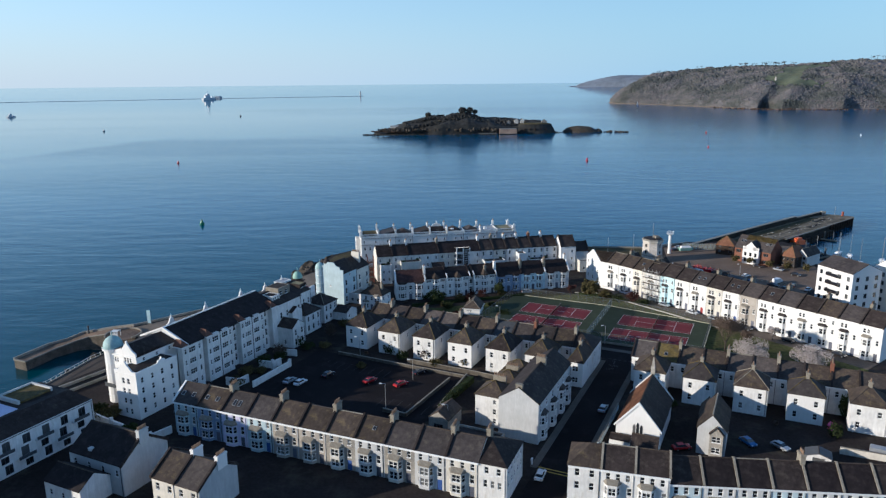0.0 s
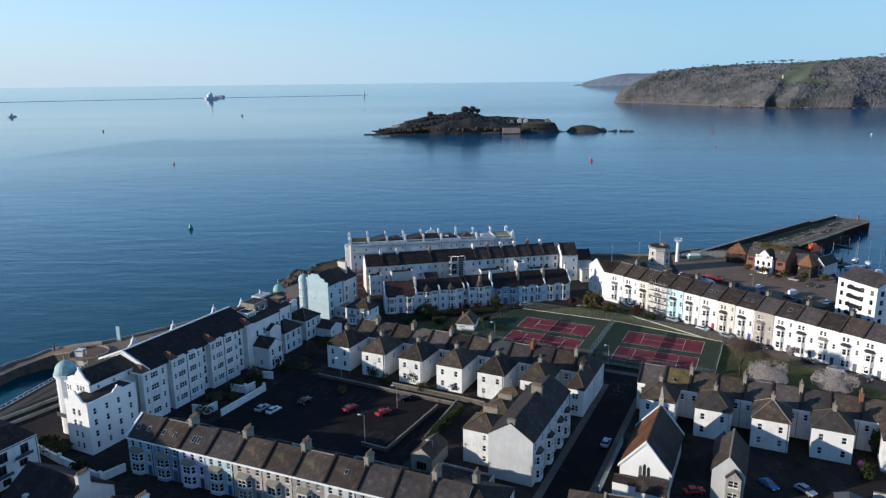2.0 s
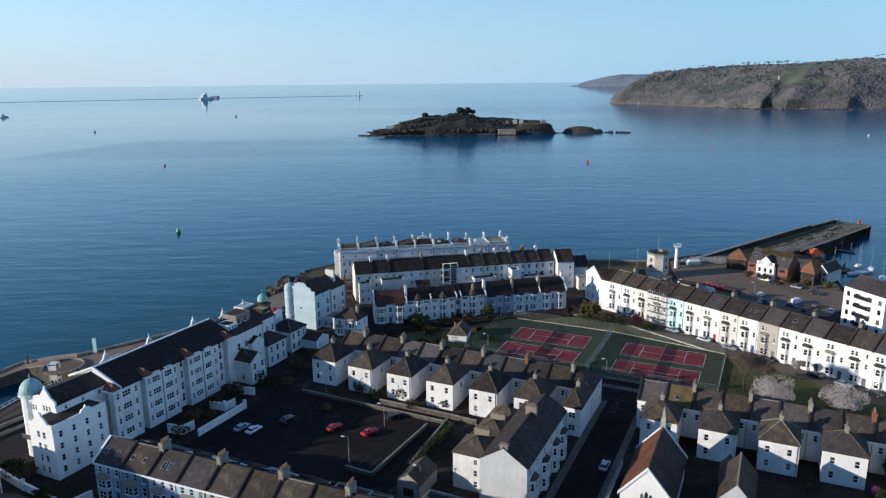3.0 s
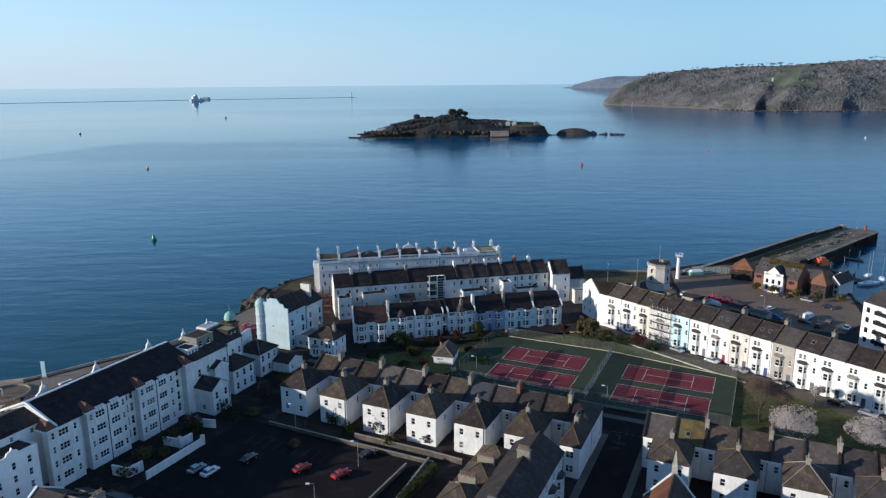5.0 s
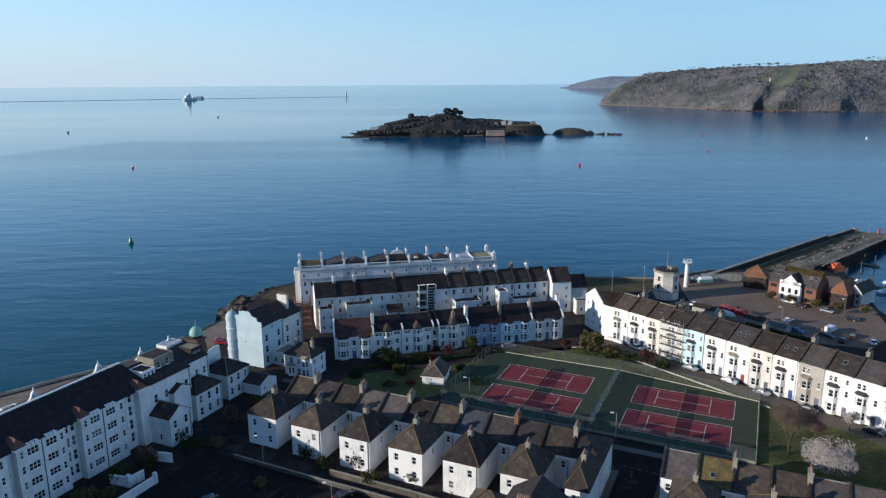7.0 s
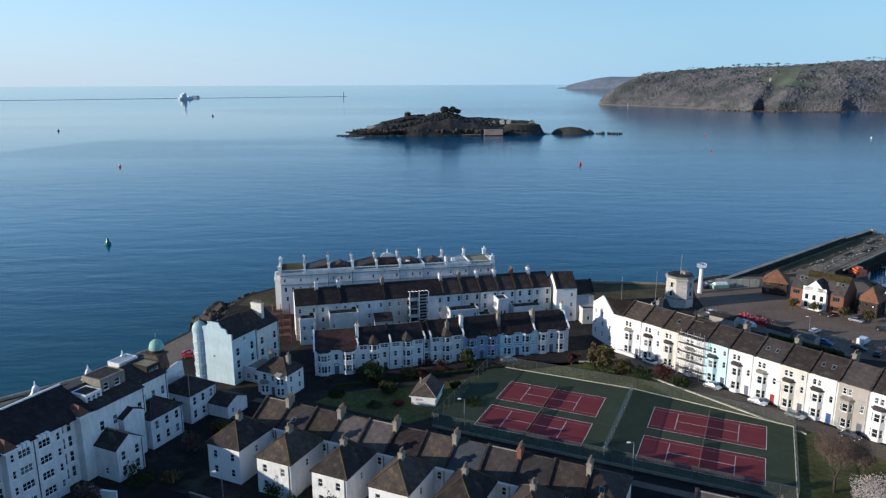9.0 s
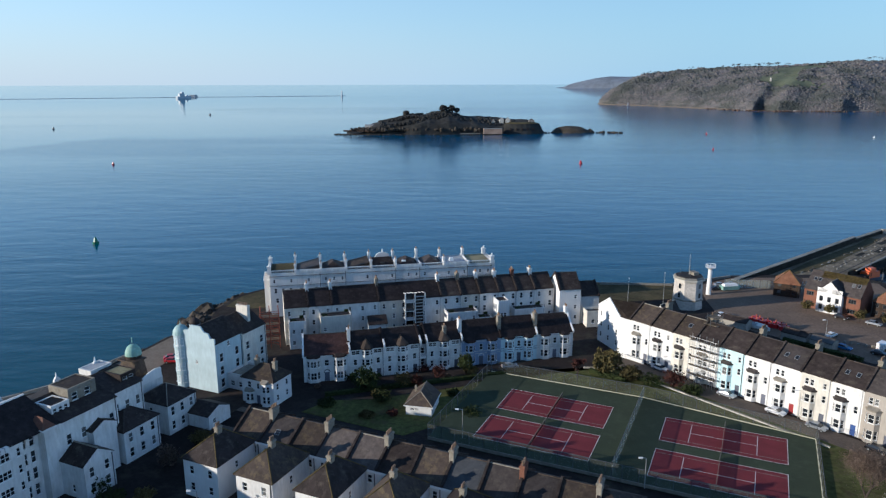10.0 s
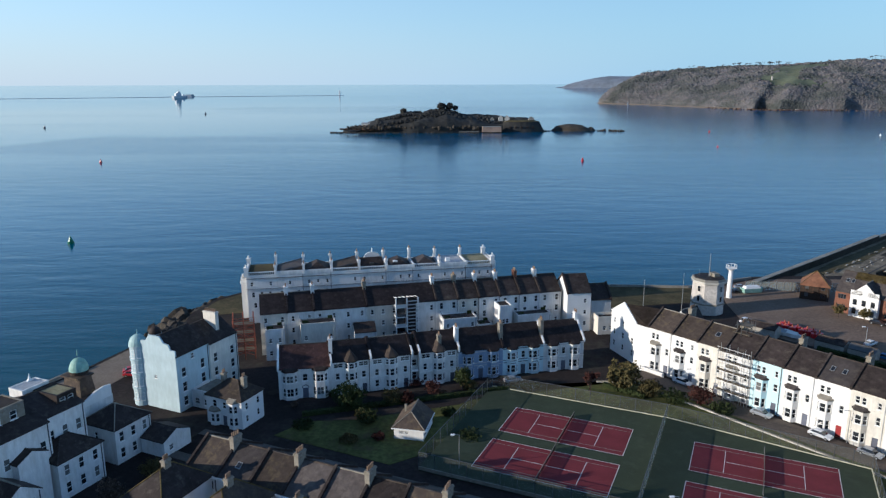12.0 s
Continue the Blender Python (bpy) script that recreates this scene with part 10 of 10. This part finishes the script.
for x, y, ln, a in ((193.7, 350.3, 11.5, 15), (203, 356, 9, 60), (199, 340, 10, 58), (206, 334, 11, 60), (190, 365, 7, 20), (213, 345, 10, 60), (200, 362, 8, 40)):
    yacht(x, y, ln, a, "white moored yacht with a bare mast")


def lifeboat():
    b = thing("workboat", pose(186.6, 377, 0, 0, 0, 25), "orange and dark blue lifeboat moored at the pier", "boat")
    bm = bmesh.new()
    prism(bm, [(-8, -2.4), (5, -2.4), (8.5, 0), (5, 2.4), (-8, 2.4)], -0.3, 2.2)
    part("hull", bm, "navy", b)
    part("deckhouse", boxes((-4.5, -1.9, 2.2, 3.0, 1.9, 4.6, 0.25)), "orange", b)
    part("wheelhouse", boxes((-2.5, -1.4, 4.6, 1.0, 1.4, 6.0, 0.2)), "orange", b)
    bm = bmesh.new()
    rod(bm, (-1, 0, 6), (-1, 0, 10), 0.12)
    part("mast", bm, "navy", b)
    for k, (x, y, a, ln) in enumerate(((178, 350.0, 14, 16), (194, 354.5, 100, 22), (204, 400, -46, 14))):
        p = thing("pontoon", pose(x, y, 0, 0, 0, a), "weathered timber pontoon on the basin", "pontoon", "pontoons")
        part("deck", boxes((0, 0, 0.3, ln, 2.2, 0.8)), "timber", p)
        for i in range(3):
            bm = bmesh.new()
            tube(bm, 0.25, 0.25, -2, 5.0, 8, ln * (i + 0.5) / 3, 2.5)
            part("mooring_post", bm, "darkframe", p)


lifeboat()
hedge([(108, 288), (114, 280.5), (121, 272)], 1.3, 2.0, "low green verge shrubs behind the bright terrace", 124)


car(town(-121.6, -8.2, 0.1, 25), "red", "small red car parked on the waterfront road")


def fishing_gear():
    """Red floats and gear stacked on the quay."""
    rnd = random.Random(7)
    for i in range(12):
        b = thing("channel_float", at(106.2 + i % 6 * 1.1 + i // 6 * 1.6 + rnd.uniform(-0.5, 0.5), 304.8 - i % 6 * 1.7 + i // 6 * 0.9 + rnd.uniform(-0.6, 0.6), G, rnd.uniform(0, 180)), "red steel mooring float stored on the quay", "float", "stored floats")
        bm = bmesh.new()
        tube(bm, 0.9, 0.9, 0.1, 1.3, 12)
        part("drum", bm, "red", b)
        bm = bmesh.new()
        tube(bm, 0.25, 0.1, 1.3, 2.0, 8)
        part("top_ring", bm, "rust", b)
    for k, (x, y, a, w, d, h, mt, lb) in enumerate(((94.5, 300.5, -46, 8, 4.0, 2.6, "slatedark", "low dark sheet-roofed store behind the terrace"), (107.5, 289.0, -50, 7, 4, 2.4, "slatedark", "dark sheet-roofed garage behind the terrace"), (112.5, 283.0, -50, 6, 4, 2.4, "tarp", "grey sheet-roofed garage behind the terrace"))):
        house(at(x, y, G, a), w, d, h, h + 0.8, lb, "stone", mt, "gable", name="store", category="store", group="stores")
    for k, (x, y, a, ln, mt, lb) in enumerate(((101.3, 301.6, -50, 6.5, "covercloth", "boat under a pale blue cover on the quay"), (103.6, 298.8, -48, 6.0, "paleroof", "boat under a grey cover on the quay"), (105.6, 296.6, -52, 5.0, "bright", "small white boat on the quay"))):
        b = thing("covered_boat", at(x, y, G, a), lb, "boat", "covered boats")
        bm = bmesh.new()
        w2 = ln * 0.17
        prism(bm, [(-ln / 2, -w2), (ln * 0.2, -w2), (ln / 2, 0), (ln * 0.2, w2), (-ln / 2, w2)], 0.35, 1.3)
        part("hull", bm, "bright", b)
        bm = bmesh.new()
        lo = [bm.verts.new(p) for p in ((-ln / 2, -w2 * 1.05, 1.3), (ln * 0.25, -w2 * 1.05, 1.3), (ln * 0.25, w2 * 1.05, 1.3), (-ln / 2, w2 * 1.05, 1.3))]
        hi = [bm.verts.new((-ln * 0.42, 0, 2.1)), bm.verts.new((ln * 0.3, 0, 1.9))]
        for f in ((lo[0], lo[1], hi[1], hi[0]), (lo[2], lo[3], hi[0], hi[1]), (lo[3], lo[0], hi[0]), (lo[1], lo[2], hi[1]), tuple(lo[::-1])):
            bm.faces.new(f)
        part("cover", bm, mt, b)
        for xx in (-ln * 0.3, ln * 0.2):
            part("trestle", boxes((xx - 0.1, -w2 * 0.8, 0, xx + 0.1, w2 * 0.8, 0.35)), "timber", b)
    t = thing("harbour_fence", at(112, 341, G, -6), "pale mesh harbour fence on posts", "fence")
    for i in range(12):
        part("panel", boxes((i * 2.4, -0.03, 0.1, i * 2.4 + 2.3, 0.03, 3.0)), "windbreak", t)
        part("post", boxes((i * 2.4 - 0.06, -0.06, 0, i * 2.4 + 0.06, 0.06, 3.1)), "metal", t)
    s = thing("inflatable_boat", at(113.0, 338.2, G, 10), "pale green covered boat on the hard", "boat")
    bm = bmesh.new()
    prism(bm, [(-3.5, -1.3), (2.4, -1.3), (3.8, 0), (2.4, 1.3), (-3.5, 1.3)], 0.3, 1.6)
    part("hull", bm, "copper", s)
    part("cover", boxes((-3.0, -1.1, 1.6, 2.4, 1.1, 2.3, 0.4)), "bright", s)
    rnd = random.Random(17)
    for i in range(16):
        part("boulder", boxes((-0.5, -0.35, 0, 0.5, 0.35, rnd.uniform(0.4, 0.7), 0.12)), "cement", thing("boulder", at(112 + i * 1.5, 293.5 - i * 0.95 + rnd.uniform(-0.3, 0.3), G, rnd.uniform(0, 90)), "pale limestone boulder beside the quay road", "boulder", "boulders"))


fishing_gear()
sheet("quay_apron", [(97, 302), (108, 290), (123, 271), (136, 266), (150, 278), (153, 286), (158, 300), (164, 320), (169.5, 345), (150, 353), (121, 354), (104, 344), (100, 326)], G - 0.3, G + 0.05, "quay", None, "sunlit grey-brown quay apron and road", "structure", "pavement")

# ==== marks and ships on the water ====
def buoy(x, y, h, mat, label):
    b = thing("channel_buoy", pose(x, y, sea_level(x, y)), label, "buoy", "channel buoys")
    bm = bmesh.new()
    tube(bm, h * 0.42, h * 0.42, -0.4, h * 0.3, 12)
    part("float", bm, mat, b)
    bm = bmesh.new()
    tube(bm, h * 0.32, h * 0.14, h * 0.3, h * 0.85, 8)
    part("tower", bm, mat, b)
    bm = bmesh.new()
    tube(bm, h * 0.12, 0.02, h * 0.85, h * 1.05, 8)
    part("topmark", bm, mat, b)


buoy(-163.5, 451, 3.6, "green", "green conical channel buoy on the water")
buoy(-313, 806, 3.2, "red", "dark red channel buoy on the water")
buoy(152, 806, 3.6, "red", "bright red channel buoy on the water")
buoy(428, 1214, 3.2, "red", "small red buoy far out on the water")
buoy(340, 953, 2.6, "red", "small red buoy on the water")
buoy(-662, 1355, 4.5, "navy", "dark buoy far out on the water")
buoy(-560, 1900, 5.5, "navy", "dark buoy far out on the water")
buoy(640, 1130, 3.0, "bright", "pale buoy near the far shore")


def breakwater():
    b = thing("breakwater", pose(0, 0, 0), "long low stone breakwater paled by a haze tint", "breakwater", "", "structure")
    line = [(-1880, 2649), (-1640, 2821), (-1051, 3115), (-402, 3321)]
    for (x0, y0), (x1, y1) in zip(line, line[1:]):
        z = (sea_level(x0, y0), sea_level(x1, y1))
        bm = bmesh.new()
        n = 24
        prev = None
        for i in range(n + 1):
            k = i / n
            x, y = x0 + (x1 - x0) * k, y0 + (y1 - y0) * k
            zz = sea_level(x, y)
            cur = [bm.verts.new((x + dx, y + dy, zz + dz)) for dx, dy, dz in ((3, -8, -2), (1, -4, 0.9), (-1, 4, 0.9), (-3, 8, -2))]
            if prev:
                for j in range(3):
                    bm.faces.new((prev[j], cur[j], cur[j + 1], prev[j + 1]))
            prev = cur
        bmesh.ops.recalc_face_normals(bm, faces=bm.faces[:])
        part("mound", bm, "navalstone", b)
    x, y = -419, 3317
    bm = bmesh.new()
    tube(bm, 3.5, 2.5, sea_level(x, y), sea_level(x, y) + 22, 10, x, y)
    part("lighthouse", bm, "shipgrey", b)
    x, y = -1022, 3142
    part("fort", boxes((x - 15, y - 10, sea_level(x, y) - 3, x + 15, y + 30, sea_level(x, y) + 9, 4)), "navalstone", b)


breakwater()


def ship(x, y, s, a, label):
    h = thing("ship", pose(x, y, sea_level(x, y), 0, 0, a), label, "ship", "ships")
    bm = bmesh.new()
    prism(bm, [(-45 * s, -9 * s), (38 * s, -9 * s), (58 * s, 0), (38 * s, 9 * s), (-45 * s, 9 * s)], -2, 11 * s)
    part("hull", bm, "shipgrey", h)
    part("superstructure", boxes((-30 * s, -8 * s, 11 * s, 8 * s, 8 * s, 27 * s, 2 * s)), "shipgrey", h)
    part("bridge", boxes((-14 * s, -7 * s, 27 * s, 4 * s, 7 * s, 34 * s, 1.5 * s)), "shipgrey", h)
    bm = bmesh.new()
    rod(bm, (-4 * s, 0, 34 * s), (-4 * s, 0, 50 * s), 1.6 * s, 0.5 * s)
    part("mast", bm, "shipgrey", h)
    part("crane", boxes((22 * s, -4 * s, 11 * s, 34 * s, 4 * s, 19 * s, 1 * s)), "shipgrey", h)


ship(-1022, 3030, 0.72, 62, "grey naval auxiliary ship at anchor")
ship(-1200, 1945, 0.30, 80, "small grey ship at anchor far out")


def sailing_boat(x, y, h):
    b = thing("sailing_boat", pose(x, y, sea_level(x, y), 0, 0, 30), "tiny white sailing boat off the far shore", "boat", "sailing boats")
    bm = bmesh.new()
    prism(bm, [(-h * 0.35, -h * 0.1), (h * 0.25, -h * 0.1), (h * 0.42, 0), (h * 0.25, h * 0.1), (-h * 0.35, h * 0.1)], -0.3, h * 0.1)
    part("hull", bm, "bright", b)
    bm = bmesh.new()
    vs = [bm.verts.new(p) for p in ((0.05 * h, 0.0, h * 0.15), (-0.32 * h, 0.05, h * 0.17), (0.05 * h, 0.0, h), (0.05 * h, 0.12, h * 0.15), (-0.32 * h, 0.17, h * 0.17), (0.05 * h, 0.12, h))]
    bm.faces.new(vs[:3])
    bm.faces.new(vs[5:2:-1])
    for i in range(3):
        j = (i + 1) % 3
        bm.faces.new((vs[i], vs[j], vs[3 + j], vs[3 + i]))
    bmesh.ops.recalc_face_normals(bm, faces=bm.faces[:])
    part("sail", bm, "bright", b)


sailing_boat(627, 2450, 15)
